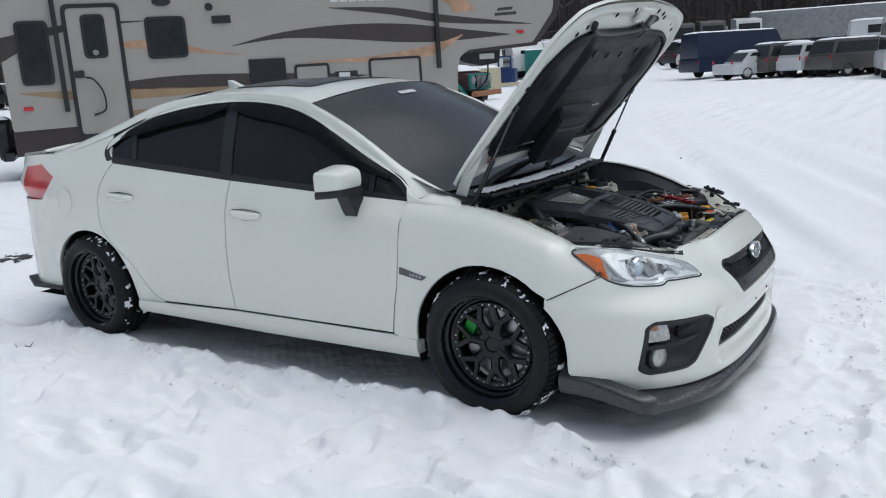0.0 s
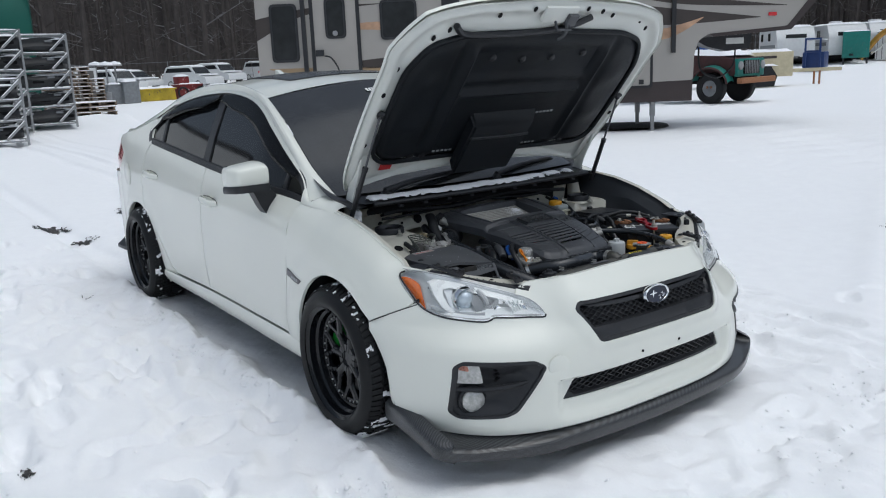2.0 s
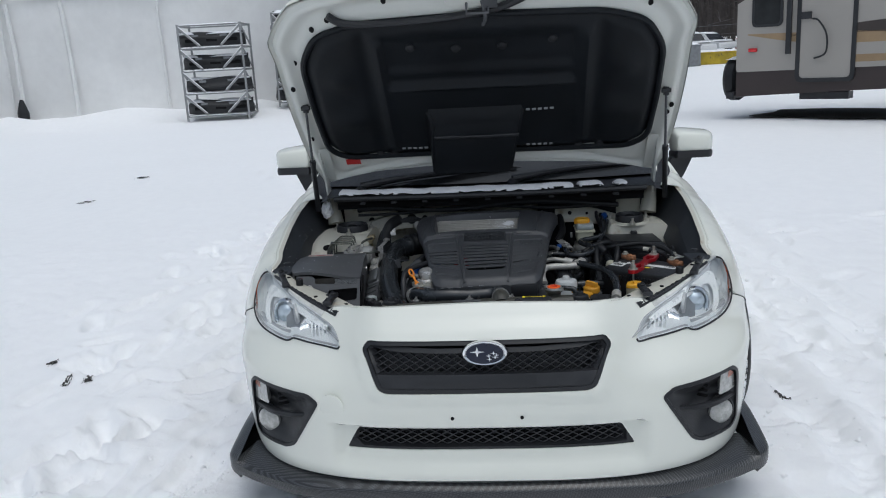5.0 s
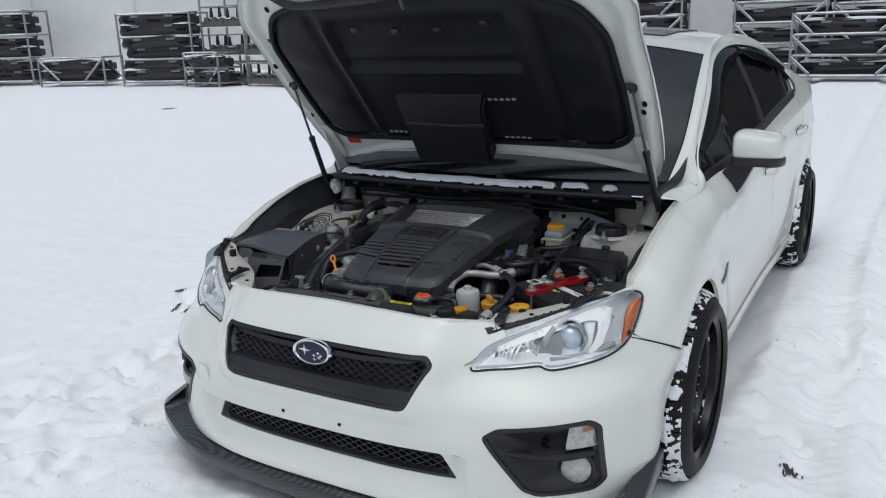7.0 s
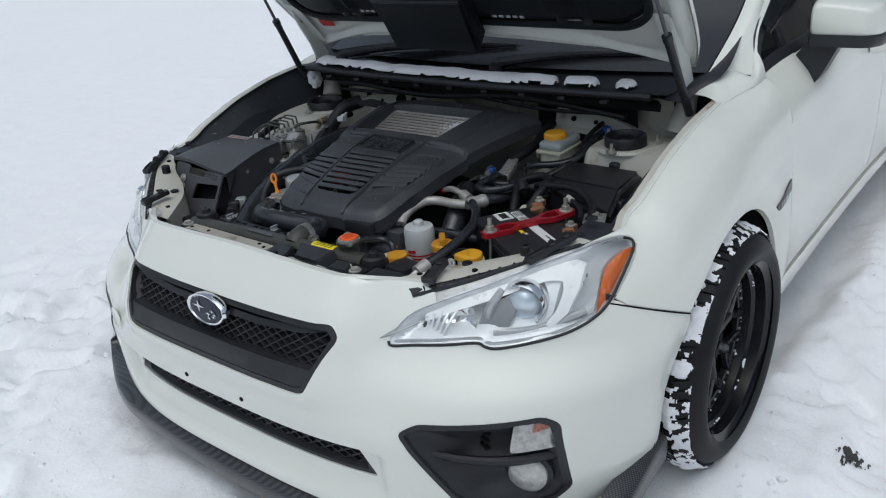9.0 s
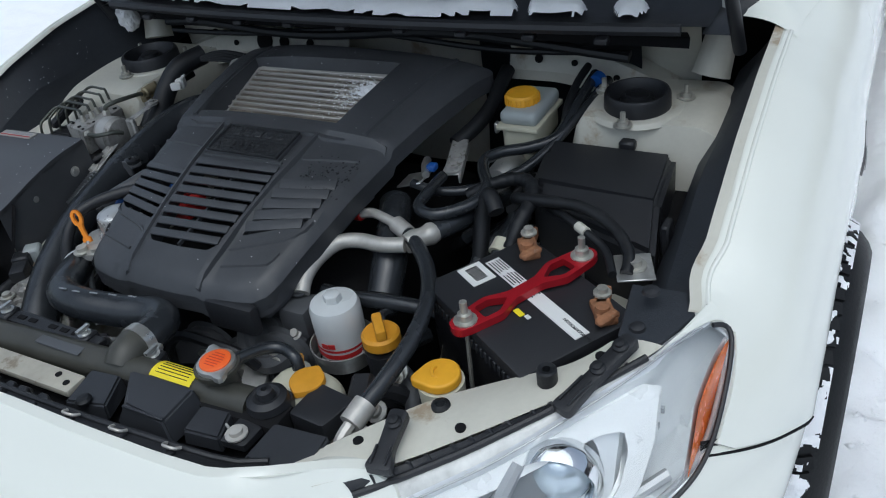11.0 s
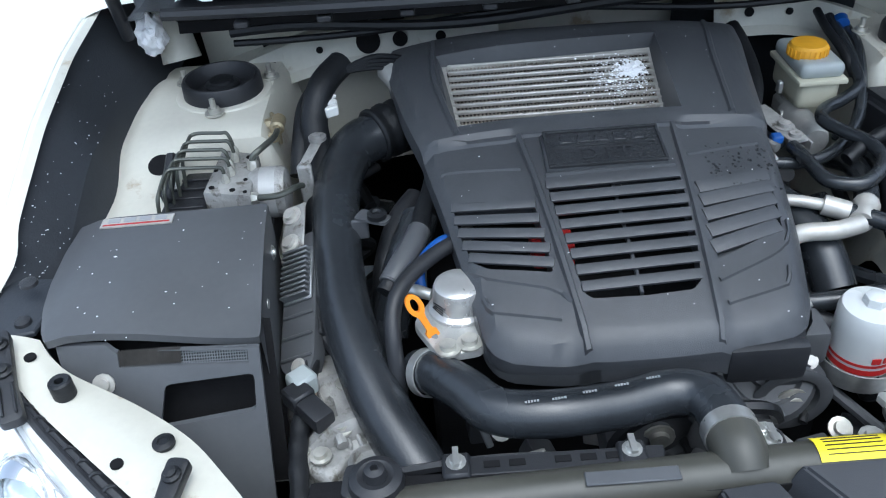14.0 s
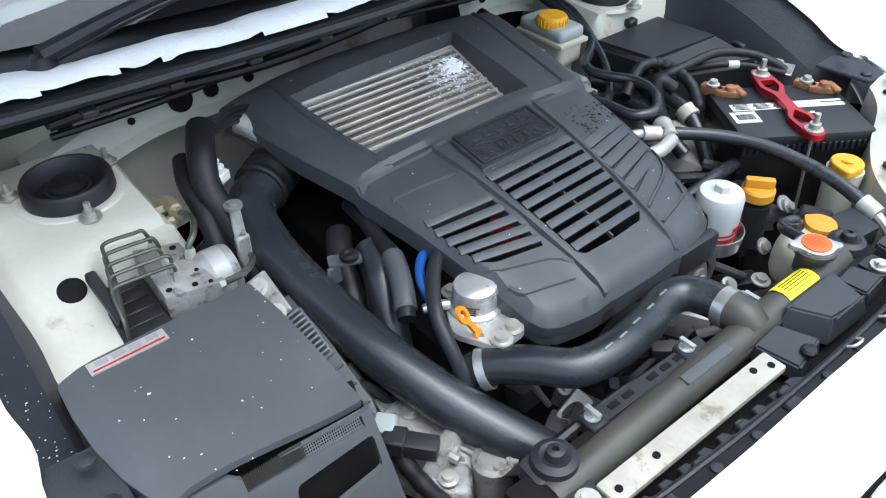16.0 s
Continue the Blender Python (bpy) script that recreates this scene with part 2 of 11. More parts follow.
def rounded(poly, r, n=4):
    """A closed 2D polygon with its corners rounded off by about r."""
    out = []
    for i, p in enumerate(poly):
        a, b = Vector(poly[i - 1]) - Vector(p), Vector(poly[(i + 1) % len(poly)]) - Vector(p)
        q = Vector(p)
        u, v = q + a.normalized() * min(r, a.length * 0.45), q + b.normalized() * min(r, b.length * 0.45)
        for k in range(n + 1):
            t = k / n
            out.append(tuple(u * (1 - t) ** 2 + q * 2 * t * (1 - t) + v * t * t))
    return out


def resample(poly, step):
    out = []
    for i, p in enumerate(poly):
        q = poly[(i + 1) % len(poly)]
        k = max(1, int(round(math.dist(p, q) / step)))
        out += [(p[0] + (q[0] - p[0]) * j / k, p[1] + (q[1] - p[1]) * j / k) for j in range(k)]
    return out


def inside(pts, poly):
    """Which of the 2D points lie in the polygon (numpy)."""
    pts, poly = np.asarray(pts, float), np.asarray(poly, float)
    x, y = pts[:, 0], pts[:, 1]
    hit = np.zeros(len(pts), bool)
    for (x1, y1), (x2, y2) in zip(poly, np.roll(poly, -1, 0)):
        if y1 == y2:
            continue
        c = (y1 > y) != (y2 > y)
        hit ^= c & (x < (x2 - x1) * (y - y1) / (y2 - y1) + x1)
    return hit


def edge_dist(p, poly):
    best = 9.0
    for i in range(len(poly)):
        a, b = Vector(poly[i - 1]), Vector(poly[i])
        d = b - a
        t = min(max((Vector(p) - a).dot(d) / max(d.length_squared, 1e-12), 0), 1)
        best = min(best, (Vector(p) - a - d * t).length)
    return best


def shrink(poly, d):
    """The closed polygon moved inwards by d."""
    area = sum(poly[i - 1][0] * poly[i][1] - poly[i][0] * poly[i - 1][1] for i in range(len(poly)))
    sgn = 1 if area > 0 else -1
    out = []
    for i, p in enumerate(poly):
        a, b = Vector(p) - Vector(poly[i - 1]), Vector(poly[(i + 1) % len(poly)]) - Vector(p)
        if a.length < 1e-9 or b.length < 1e-9:
            out.append(p)
            continue
        na, nb = Vector((-a.y, a.x)).normalized(), Vector((-b.y, b.x)).normalized()
        n = (na + nb)
        n = n / max(n.length_squared / 2, 0.35)
        out.append((p[0] + n.x * d * sgn, p[1] + n.y * d * sgn))
    return out


def sheet(outer, fn, step=0.04, holes=(), flange=None, hole_flange=None):
    """A surface over a 2D outline with holes, put into space by fn(u, v); flange: offset of the turned-in edge."""
    from mathutils.geometry import delaunay_2d_cdt
    loops = [resample(outer, step)] + [resample(h, min(step, 0.03)) for h in holes]
    verts, edges = [], []
    for lp in loops:
        k = len(verts)
        verts += lp
        edges += [(k + i, k + (i + 1) % len(lp)) for i in range(len(lp))]
    o = np.array(loops[0])
    gx, gy = np.meshgrid(np.arange(o[:, 0].min() + step / 2, o[:, 0].max(), step), np.arange(o[:, 1].min() + step / 2, o[:, 1].max(), step))
    g = np.stack([gx.ravel(), gy.ravel()], 1)
    if len(g):
        keep = inside(g, loops[0])
        for h in loops[1:]:
            keep &= ~inside(g, h)
        g = g[keep]
        ring = np.array(verts)
        if len(g):
            near = np.min(np.hypot(g[:, None, 0] - ring[None, :, 0], g[:, None, 1] - ring[None, :, 1]), axis=1)
            g = g[near > step * 0.42]
    nb = len(verts)
    verts = [Vector(v) for v in verts] + [Vector(v) for v in g]
    vs, es, fs, *_ = delaunay_2d_cdt(verts, edges, [], 0, 1e-7)
    cen = np.array([sum((vs[i] for i in f), Vector((0, 0))) / len(f) for f in fs])
    keep = inside(cen, loops[0])
    for h in loops[1:]:
        keep &= ~inside(cen, h)
    bm = bmesh.new()
    bv = [bm.verts.new(fn(v.x, v.y)) for v in vs]
    for f, k in zip(fs, keep):
        if k:
            try:
                bm.faces.new([bv[i] for i in f])
            except ValueError:
                pass
    bmesh.ops.delete(bm, geom=[v for v in bm.verts if not v.link_faces], context="VERTS")
    if flange is not None:
        rim = [e for e in bm.edges if len(e.link_faces) == 1]
        ret = bmesh.ops.extrude_edge_only(bm, edges=rim)
        for v in ret["geom"]:
            if isinstance(v, bmesh.types.BMVert):
                v.co += Vector(flange)
    return bm


def grid(fn, nu, nv, closed_u=False):
    """fn(u, v) over 0..1 x 0..1 as quads."""
    bm = bmesh.new()
    rows = [[bm.verts.new(fn(i / nu, j / nv)) for j in range(nv + 1)] for i in range(nu if closed_u else nu + 1)]
    for i in range(nu):
        a, b = rows[i], rows[(i + 1) % len(rows)]
        for j in range(nv):
            bm.faces.new((a[j], b[j], b[j + 1], a[j + 1]))
    return bm


def join(*bms):
    """All the bmeshes in the first one."""
    me = bpy.data.meshes.new("tmp")
    for b in bms[1:]:
        b.to_mesh(me)
        b.free()
        bms[0].from_mesh(me)
    bpy.data.meshes.remove(me)
    return bms[0]


def box(sx, sy, sz, at=(0, 0, 0), bevel=0.0, seg=2, m=None, taper=1.0):
    bm = bmesh.new()
    bmesh.ops.create_cube(bm, size=1)
    for v in bm.verts:
        k = taper if v.co.z > 0 else 1.0
        v.co = Vector((v.co.x * sx * k, v.co.y * sy * k, v.co.z * sz))
    if bevel:
        bmesh.ops.bevel(bm, geom=bm.edges[:], offset=bevel, segments=seg, profile=0.6, affect="EDGES")
    t = Matrix.Translation(at)
    bm.transform(t @ m if m is not None else t)
    return bm


def lathe(profile, n=24, at=(0, 0, 0), axis="z", m=None, cap=True):
    """profile: (radius, height) pairs from bottom to top."""
    bm = bmesh.new()
    rings = [[bm.verts.new((r * math.cos(2 * math.pi * i / n), r * math.sin(2 * math.pi * i / n), h)) for i in range(n)] for r, h in profile]
    for a, b in zip(rings, rings[1:]):
        for i in range(n):
            bm.faces.new((a[i], a[(i + 1) % n], b[(i + 1) % n], b[i]))
    if cap:
        if profile[0][0] > 1e-6:
            bm.faces.new(rings[0][::-1])
        if profile[-1][0] > 1e-6:
            bm.faces.new(rings[-1])
    if axis == "y":
        bm.transform(Matrix.Rotation(-math.pi / 2, 4, "X"))
    if axis == "x":
        bm.transform(Matrix.Rotation(math.pi / 2, 4, "Y"))
    t = Matrix.Translation(at)
    bm.transform(t @ m if m is not None else t)
    return bm


def tube(pts, r, n=10, per=6, smooth=True, cap=True, ribs=0.0, rib_step=2):
    """A round pipe along the points; r may be a list along the way."""
    path = spl(pts, per) if smooth else pts
    path = [Vector(p) for p in path]
    bm = bmesh.new()
    rings = []
    tan = (path[1] - path[0]).normalized()
    nrm = tan.orthogonal().normalized()
    for i, p in enumerate(path):
        t2 = ((path[min(i + 1, len(path) - 1)] - path[max(i - 1, 0)])).normalized()
        nrm = (nrm - t2 * nrm.dot(t2)).normalized()
        bi = t2.cross(nrm)
        rad = r if not isinstance(r, (list, tuple)) else float(np.interp(i / (len(path) - 1), np.linspace(0, 1, len(r)), r))
        if ribs:
            rad *= 1 + (ribs if (i // rib_step) % 2 else 0)
        rings.append([bm.verts.new(p + (nrm * math.cos(2 * math.pi * k / n) + bi * math.sin(2 * math.pi * k / n)) * rad) for k in range(n)])
    for a, b in zip(rings, rings[1:]):
        for k in range(n):
            bm.faces.new((a[k], a[(k + 1) % n], b[(k + 1) % n], b[k]))
    if cap:
        bm.faces.new(rings[0][::-1]), bm.faces.new(rings[-1])
    return bm


def prism(poly, depth, m=None, bevel=0.0, seg=2):
    """The closed 2D polygon (x, y) raised along z by depth."""
    bm = bmesh.new()
    f = bm.faces.new([bm.verts.new((x, y, 0)) for x, y in poly])
    if f.normal.z < 0:
        f.normal_flip()
    f.normal_update()
    ret = bmesh.ops.extrude_face_region(bm, geom=[f])
    for v in ret["geom"]:
        if isinstance(v, bmesh.types.BMVert):
            v.co.z += depth
    bmesh.ops.recalc_face_normals(bm, faces=bm.faces[:])
    if bevel:
        top = [e for e in bm.edges if all(abs(v.co.z - depth) < 1e-6 for v in e.verts)]
        bmesh.ops.bevel(bm, geom=top, offset=bevel, segments=seg, profile=0.6, affect="EDGES")
    if m is not None:
        bm.transform(m)
    return bm


def strip(a, b, nv=4, bulge=None):
    """A band between two 3D curves of equal length; bulge(i, v) gives an offset."""
    bm = bmesh.new()
    rows = []
    for i, (p, q) in enumerate(zip(a, b)):
        p, q = Vector(p), Vector(q)
        rows.append([bm.verts.new(p.lerp(q, j / nv) + (Vector(bulge(i, j / nv)) if bulge else Vector())) for j in range(nv + 1)])
    for r, s in zip(rows, rows[1:]):
        for j in range(nv):
            bm.faces.new((r[j], s[j], s[j + 1], r[j + 1]))
    return bm


def bolt(at, r=0.006, h=0.006, washer=True, m=None):
    prof = [(r * 1.7, 0), (r * 1.7, h * 0.3), (r * 1.05, h * 0.35), (r, h), (0.0, h)] if washer else [(r, 0), (r, h), (0.0, h)]
    bm = lathe(prof, 6 if not washer else 12)
    bm.transform(Matrix.Translation(at) @ (m if m is not None else Matrix()))
    return bm


def bend(curve_pts, n):
    """n + 1 points evenly spread along a spline through the points."""
    p = np.array(spl(curve_pts, 16))
    d = np.concatenate([[0], np.cumsum(np.linalg.norm(np.diff(p, axis=0), axis=1))])
    s = np.linspace(0, d[-1], n + 1)
    return [tuple(float(np.interp(v, d, p[:, k])) for k in range(p.shape[1])) for v in s]


def glyphs(name, text, size, m, material, parent, depth=0.0005):
    """Lettering with the built-in font, as a mesh."""
    cu = bpy.data.curves.new(name, "FONT")
    cu.body, cu.size, cu.align_x, cu.align_y, cu.extrude = text, size, "CENTER", "CENTER", depth
    tmp = bpy.data.objects.new(name, cu)
    scene.collection.objects.link(tmp)
    me = bpy.data.meshes.new_from_object(tmp.evaluated_get(bpy.context.evaluated_depsgraph_get()))
    bpy.data.objects.remove(tmp)
    bpy.data.curves.remove(cu)
    me.materials.clear()
    me.materials.append(material)
    ob = new(name, me)
    ob.parent, ob.matrix_basis = parent, m
    return ob

# ---- ground ----
def fbm(x, y, s, o=4):
    return noise.fractal(Vector((x * s, y * s, 3.7)), 1.0, 2.0, o)


RV_O, RV_U = Vector((-12.3, 4.5, 0)), Vector((0.58, 0.815, 0)).normalized()
RV_N = Vector((-RV_U.y, RV_U.x, 0))


def wall_x(y):
    return -24.5 - 0.24 * y


_rnd = random.Random(404)
STEPS = {}


def trample(x, y, ang, depth, size=1.0):
    """One footprint: a long hollow with a raised rim."""
    for i in range(-1, 2):
        for j in range(-1, 2):
            STEPS.setdefault((math.floor(x * 2) + i, math.floor(y * 2) + j), []).append((x, y, math.cos(ang), math.sin(ang), depth, size))


for _k in range(460):
    _side = _rnd.random()
    if _side < .44:
        _p = (_rnd.uniform(-4.3, 2.0), -_rnd.choice((_rnd.gauss(1.35, .30), _rnd.gauss(1.9, .5))))
    elif _side < .76:
        _p = (_rnd.uniform(-4.0, 2.2), _rnd.gauss(1.55, .42))
    else:
        _p = (_rnd.gauss(1.75, .45), _rnd.uniform(-1.9, 1.9))
    if abs(_p[1]) > 1.02 or _p[0] > 1.1:
        trample(*_p, _rnd.gauss(0, .6) + (math.pi / 2 if _p[0] > 1.1 else 0), _rnd.uniform(.012, .045) * (.55 if _p[1] > 0 else 1), _rnd.uniform(.8, 1.15))
for _k in range(26):
    trample(-5 - _k * .62, -1.0 - _k * .5 + .14 * (_k % 2), .68, .06)
    trample(-3.2 - _k * .5, 2.2 + _k * .75 + .14 * (_k % 2), 2.1, .06)
    trample(2.5 + .25 * math.sin(_k), -3.0 + _k * .33, 1.57, .04)


def clods(x, y):
    """Broken crust: sharp-edged lumps of snow kicked up."""
    v = noise.voronoi(Vector((x * 6.5 + .9 * noise.noise(Vector((x * 4, y * 4, 2))), y * 6.5 + .9 * noise.noise(Vector((x * 4, y * 4, 8))), .4)))[0]
    return ease((v[1] - v[0]) * 1.9)


def snow_z(x, y):
    d = math.hypot(x, y)
    z = 0.035 * fbm(x, y, 0.35, 3) * min(1, d / 4)
    # trodden, lumpy snow round the car
    gap_y = max(0, abs(y) - 0.8)
    along = 1 if -4.5 < x < 2.2 else math.exp(-min((x - 2.2) ** 2, (x + 4.5) ** 2))
    side = math.exp(-((gap_y - 0.55) / 0.62) ** 2) * along * (.44 if y > 0 else .62)
    front = math.exp(-((x - 1.55) / 0.65) ** 2) * math.exp(-(y / 1.9) ** 2)
    lump = min(1, 0.9 * side + 0.68 * front)
    if d < 9:
        far = 0.30 * math.exp(-((d - 4.5) / 2.5) ** 2)
        vor = noise.voronoi(Vector((x * 3.1, y * 3.1, 1.3)))[0]
        z += (lump + far) * (0.016 * (vor[0] - 0.35) + 0.026 * fbm(x, y, 2.9, 4) + 0.014 * fbm(x, y, 10, 3))
        if lump > .05:
            patchy = ease((fbm(x, y, 1.3, 2) + .25) / .5)
            z += lump * patchy * ((0.024 if y > 0 else 0.016) * clods(x, y) + 0.012 * abs(fbm(x, y, 17, 2)) + 0.007 * fbm(x, y, 34, 2))
        z += 0.045 * side + 0.03 * front
    for (fx, fy, c, s, dep, size) in STEPS.get((math.floor(x * 2), math.floor(y * 2)), ()):
        u, v = ((x - fx) * c + (y - fy) * s) / (.155 * size), (-(x - fx) * s + (y - fy) * c) / (.062 * size)
        if abs(u) < 2 and abs(v) < 3:
            r = (abs(u) ** 3 + abs(v) ** 3) ** .3333
            z += -dep * (1 - ease((r - .75) / .35)) + .28 * dep * math.exp(-((r - 1.35) / .3) ** 2)
    # pushed-up edge beside the sills and the swept strip under the car
    under = 1 - ease((abs(y) - 0.845 - .06 * fbm(x, y, 2.2, 3) - .03 * fbm(x, y, 9, 2)) / 0.075)
    ends = ease((x + 3.4) / .5) * ease((.62 - x) / .3)
    z = z * (1 - under * ends * 0.88) - 0.010 * under * ends
    z += ends * (.070 if y < 0 else .034) * math.exp(-((abs(y) - .965 - .05 * fbm(x, y, 2.2, 3)) / .075) ** 2) * (.55 + .6 * fbm(x, y, 5, 2) + .9 * abs(fbm(x, y, 14, 2)))
    # rolled tread pattern on the swept strip
    z += under * ends * (.006 * math.sin(abs(y) * 210) * math.sin(x * 90 + 30 * abs(y)) + .008 * fbm(x, y, 8, 2))
    # snow packed up against the tyres
    for wx, wy in ((.045, .80), (.045, -.80), (-2.65, .81), (-2.65, -.81)):
        q = ((x - wx) / .28) ** 2 + ((y - wy) / .24) ** 2
        if q < 6:
            z = z * (1 - .6 * math.exp(-q)) + .050 * math.exp(-q * .8)
    # loose snow pushed up below the splitter
    z += (.040 + .025 * fbm(x, y, 5, 2)) * math.exp(-((x - .98 + .35 * max(0, abs(y) - .55)) / .16) ** 2) * ease((1.0 - abs(y)) / .2)
    # wheel ruts of the car's own arrival, behind it
    for ty in (-0.78, 0.78):
        if x < 0.3:
            k = math.exp(-((y - ty) / 0.13) ** 4)
            z -= k * (0.05 if x < -2.9 else 0.0)
            z += 0.012 * k * math.sin(x * 60) * (x < -2.9)
    # tyre tracks close beside the car, on its left
    if y > .9 and x < 1.2:
        for ty, tw, dep in ((1.20, .085, .020), (1.47, .10, .014), (1.86, .09, .018)):
            o = y - ty - .05 * math.sin(x * .9 + ty) - .06 * max(0, x) ** 2
            if abs(o) < .35:
                k = ease((1.2 - x) / .8)
                z += k * (-dep * math.exp(-(o / tw) ** 4) + .55 * dep * math.exp(-((abs(o) - tw * 1.45) / .045) ** 2) * (1 + .8 * fbm(x, y, 9, 2)))
                z += k * .006 * math.sin(x * 105 + 30 * abs(o)) * math.exp(-(o / tw) ** 4)
    # old vehicle tracks across the yard
    for (ox, oy, ang) in ((3.0, 4.0, 118), (4.4, 4.6, 117), (6.5, 3.0, 112), (8, 3.4, 110), (1.0, 5.2, 116), (-.4, 5.0, 116), (-3.0, 9.0, 140), (-4.4, 8.4, 138), (5.2, 8, 124)):
        ux, uy = math.cos(radians(ang)), math.sin(radians(ang))
        off = (x - ox) * -uy + (y - oy) * ux + 0.15 * math.sin(((x - ox) * ux + (y - oy) * uy) * 0.12)
        al = (x - ox) * ux + (y - oy) * uy
        if al > -4 and abs(off) < 1:
            z += (-0.07 * math.exp(-(off / 0.16) ** 4) + 0.040 * math.exp(-((abs(off) - 0.3) / 0.12) ** 2)) * min(1, (al + 4) / 3)
    # ploughed bank at the foot of the long tent
    bank = math.exp(-((x - wall_x(y) - 0.6) / 1.3) ** 2) if y < 5 else 0
    z += bank * (0.35 + 0.22 * fbm(x, y, 0.6, 3))
    if x < wall_x(y) - 1 and y < 5:
        z += 0.2
    if d > 45:
        z += 0.028 * (min(d, 160) - 45)
    return z


def axis_points(lo, hi, step, far):
    p = list(np.arange(lo, hi + 1e-6, step))
    s, v = step, p[-1]
    while v < far:
        s *= 1.075
        v += s
        p.append(v)
    s, v, q = step, p[0], []
    while v > -far:
        s *= 1.075
        v -= s
        q.append(v)
    return q[::-1] + p


def build_ground():
    xs, ys = axis_points(-4.4, 2.7, 0.019, 900), axis_points(-2.9, 2.8, 0.019, 900)
    nx, ny = len(xs), len(ys)
    co = [(x, y, snow_z(x, y) if math.hypot(x, y) < 120 else 0.028 * (min(math.hypot(x, y), 160) - 45)) for x in xs for y in ys]
    fa = [(i * ny + j, (i + 1) * ny + j, (i + 1) * ny + j + 1, i * ny + j + 1) for i in range(nx - 1) for j in range(ny - 1)]
    me = bpy.data.meshes.new("ground")
    me.from_pydata(co, [], fa)
    me.materials.append(SNOW)
    me.shade_smooth()
    return tagged(new("ground", me), "trodden white snow with tyre tracks over the yard", "ground", kind="structure")


build_ground()


def snow_crumbs():
    """Loose crumbs of snow thrown up beside the sills, round the wheels and along the treads."""
    rn = random.Random(91)
    co, fa = [], []
    for k in range(3600):
        w = rn.random()
        if w < .42:
            x, y = rn.uniform(-3.3, .75), rn.choice((-1, -1, 1)) * (.965 + abs(rn.gauss(0, .10)))
        elif w < .70:
            x, y = rn.uniform(-3.6, 1.6), rn.choice((-1, 1, 1)) * (1.25 + abs(rn.gauss(0, .45)))
        else:
            x, y = rn.gauss(1.25, .28), rn.uniform(-1.5, 1.5)
            if x < 1.02 - .3 * max(0, abs(y) - .5):
                continue
        if noise.noise(Vector((x * 2.1, y * 2.1, 5))) + .25 < rn.random() * .6:
            continue
        r = rn.uniform(.005, .013) * (1.8 if rn.random() < .10 else 1)
        b, z = len(co), snow_z(x, y) - .35 * r
        j = lambda: rn.uniform(.65, 1.4) * r
        co += [(x + j(), y, z), (x, y + j(), z), (x - j(), y, z), (x, y - j(), z), (x + .3 * j() - .2 * r, y + .3 * j() - .2 * r, z + .85 * j()), (x, y, z - r)]
        for i in range(4):
            fa += [(b + i, b + (i + 1) % 4, b + 4), (b + (i + 1) % 4, b + i, b + 5)]
    me = bpy.data.meshes.new("snow_crumbs")
    me.from_pydata(co, [], fa)
    me.materials.append(SNOW)
    me.shade_smooth()
    tagged(new("snow_crumbs", me), "loose crumbs of white snow on trodden snow", "snow", kind="stuff")


snow_crumbs()


def bare_spot(cx, cy, r, seed):
    """Ragged crumbs of the dark wet yard showing through the snow."""
    bm = bmesh.new()
    n = 34
    g = []
    for i in range(n + 1):
        row = []
        for j in range(n + 1):
            u, v = 2 * i / n - 1, 2 * j / n - 1
            x, y = cx + r * 2.0 * u, cy + r * 1.5 * v
            h = .62 - (u * u + v * v) + 1.1 * noise.noise(Vector((u * 2.4, v * 4.2, seed))) + .9 * noise.noise(Vector((u * 6.5, v * 9, seed + 3))) - .30
            row.append((bm.verts.new((x, y, snow_z(x, y) + .003 + .010 * max(-.3, min(h, .6)))), h))
        g.append(row)
    for i in range(n):
        for j in range(n):
            c = (g[i][j], g[i + 1][j], g[i + 1][j + 1], g[i][j + 1])
            if sum(p[1] for p in c) > .25:
                bm.faces.new([p[0] for p in c])
    bmesh.ops.delete(bm, geom=[v for v in bm.verts if not v.link_faces], context="VERTS")
    if bm.faces:
        solid("bare_spot", bm, WET_GROUND, "small dark ragged spot of wet ground showing through snow", "ground", kind="structure")


for _i, (_x, _y, _r) in enumerate(((-5.81, .37, .16), (-6.74, .12, .18), (-2.91, -1.23, .035), (-6.35, -.84, .15), (-5.42, -.71, .10), (-.44, -2.0, .022), (-.67, -2.31, .028), (-.46, -2.12, .022), (-8.0, -5.1, .08), (-6.1, -4.96, .07), (-.09, 1.18, .03), (-.3, 4.43, .09), (1.2, 5.6, .08), (2.4, 7.8, .14), (-2.2, 8.4, .10), (-9.9, -12.5, .12))):
    bare_spot(_x, _y, _r, _i)

# ---- the car: x forward from the front axle, y to its left ----
car = thing("car", "white four-door sedan with open bonnet and black wheels standing in snow", "car")
XC = [(.15, .90), (.22, .925), (.30, .925), (.43, .93), (.50, .905), (.55, .88), (.61, .835), (.66, .80), (.72, .755), (.80, .70)]
YS = [(.15, .825), (.22, .858), (.30, .870), (.43, .878), (.55, .893), (.62, .896), (.68, .876), (.745, .822), (.80, .72)]
BU = [(.40, 0), (.46, .015), (.52, .04), (.61, .07), (.68, .070), (.73, .066), (.80, .050)]


def curve1(pts):
    xs = np.linspace(pts[0][0], pts[-1][0], 60)
    raw = np.interp(xs, [p[0] for p in pts], [p[1] for p in pts])
    ker = np.array([1, 2, 3, 2, 1]) / 9
    pad = np.pad(raw, 2, mode="edge")
    sm = np.convolve(pad, ker, "valid")
    return list(zip(xs.tolist(), sm.tolist()))


XC, YS, BU = curve1(XC), curve1(YS), curve1(BU)


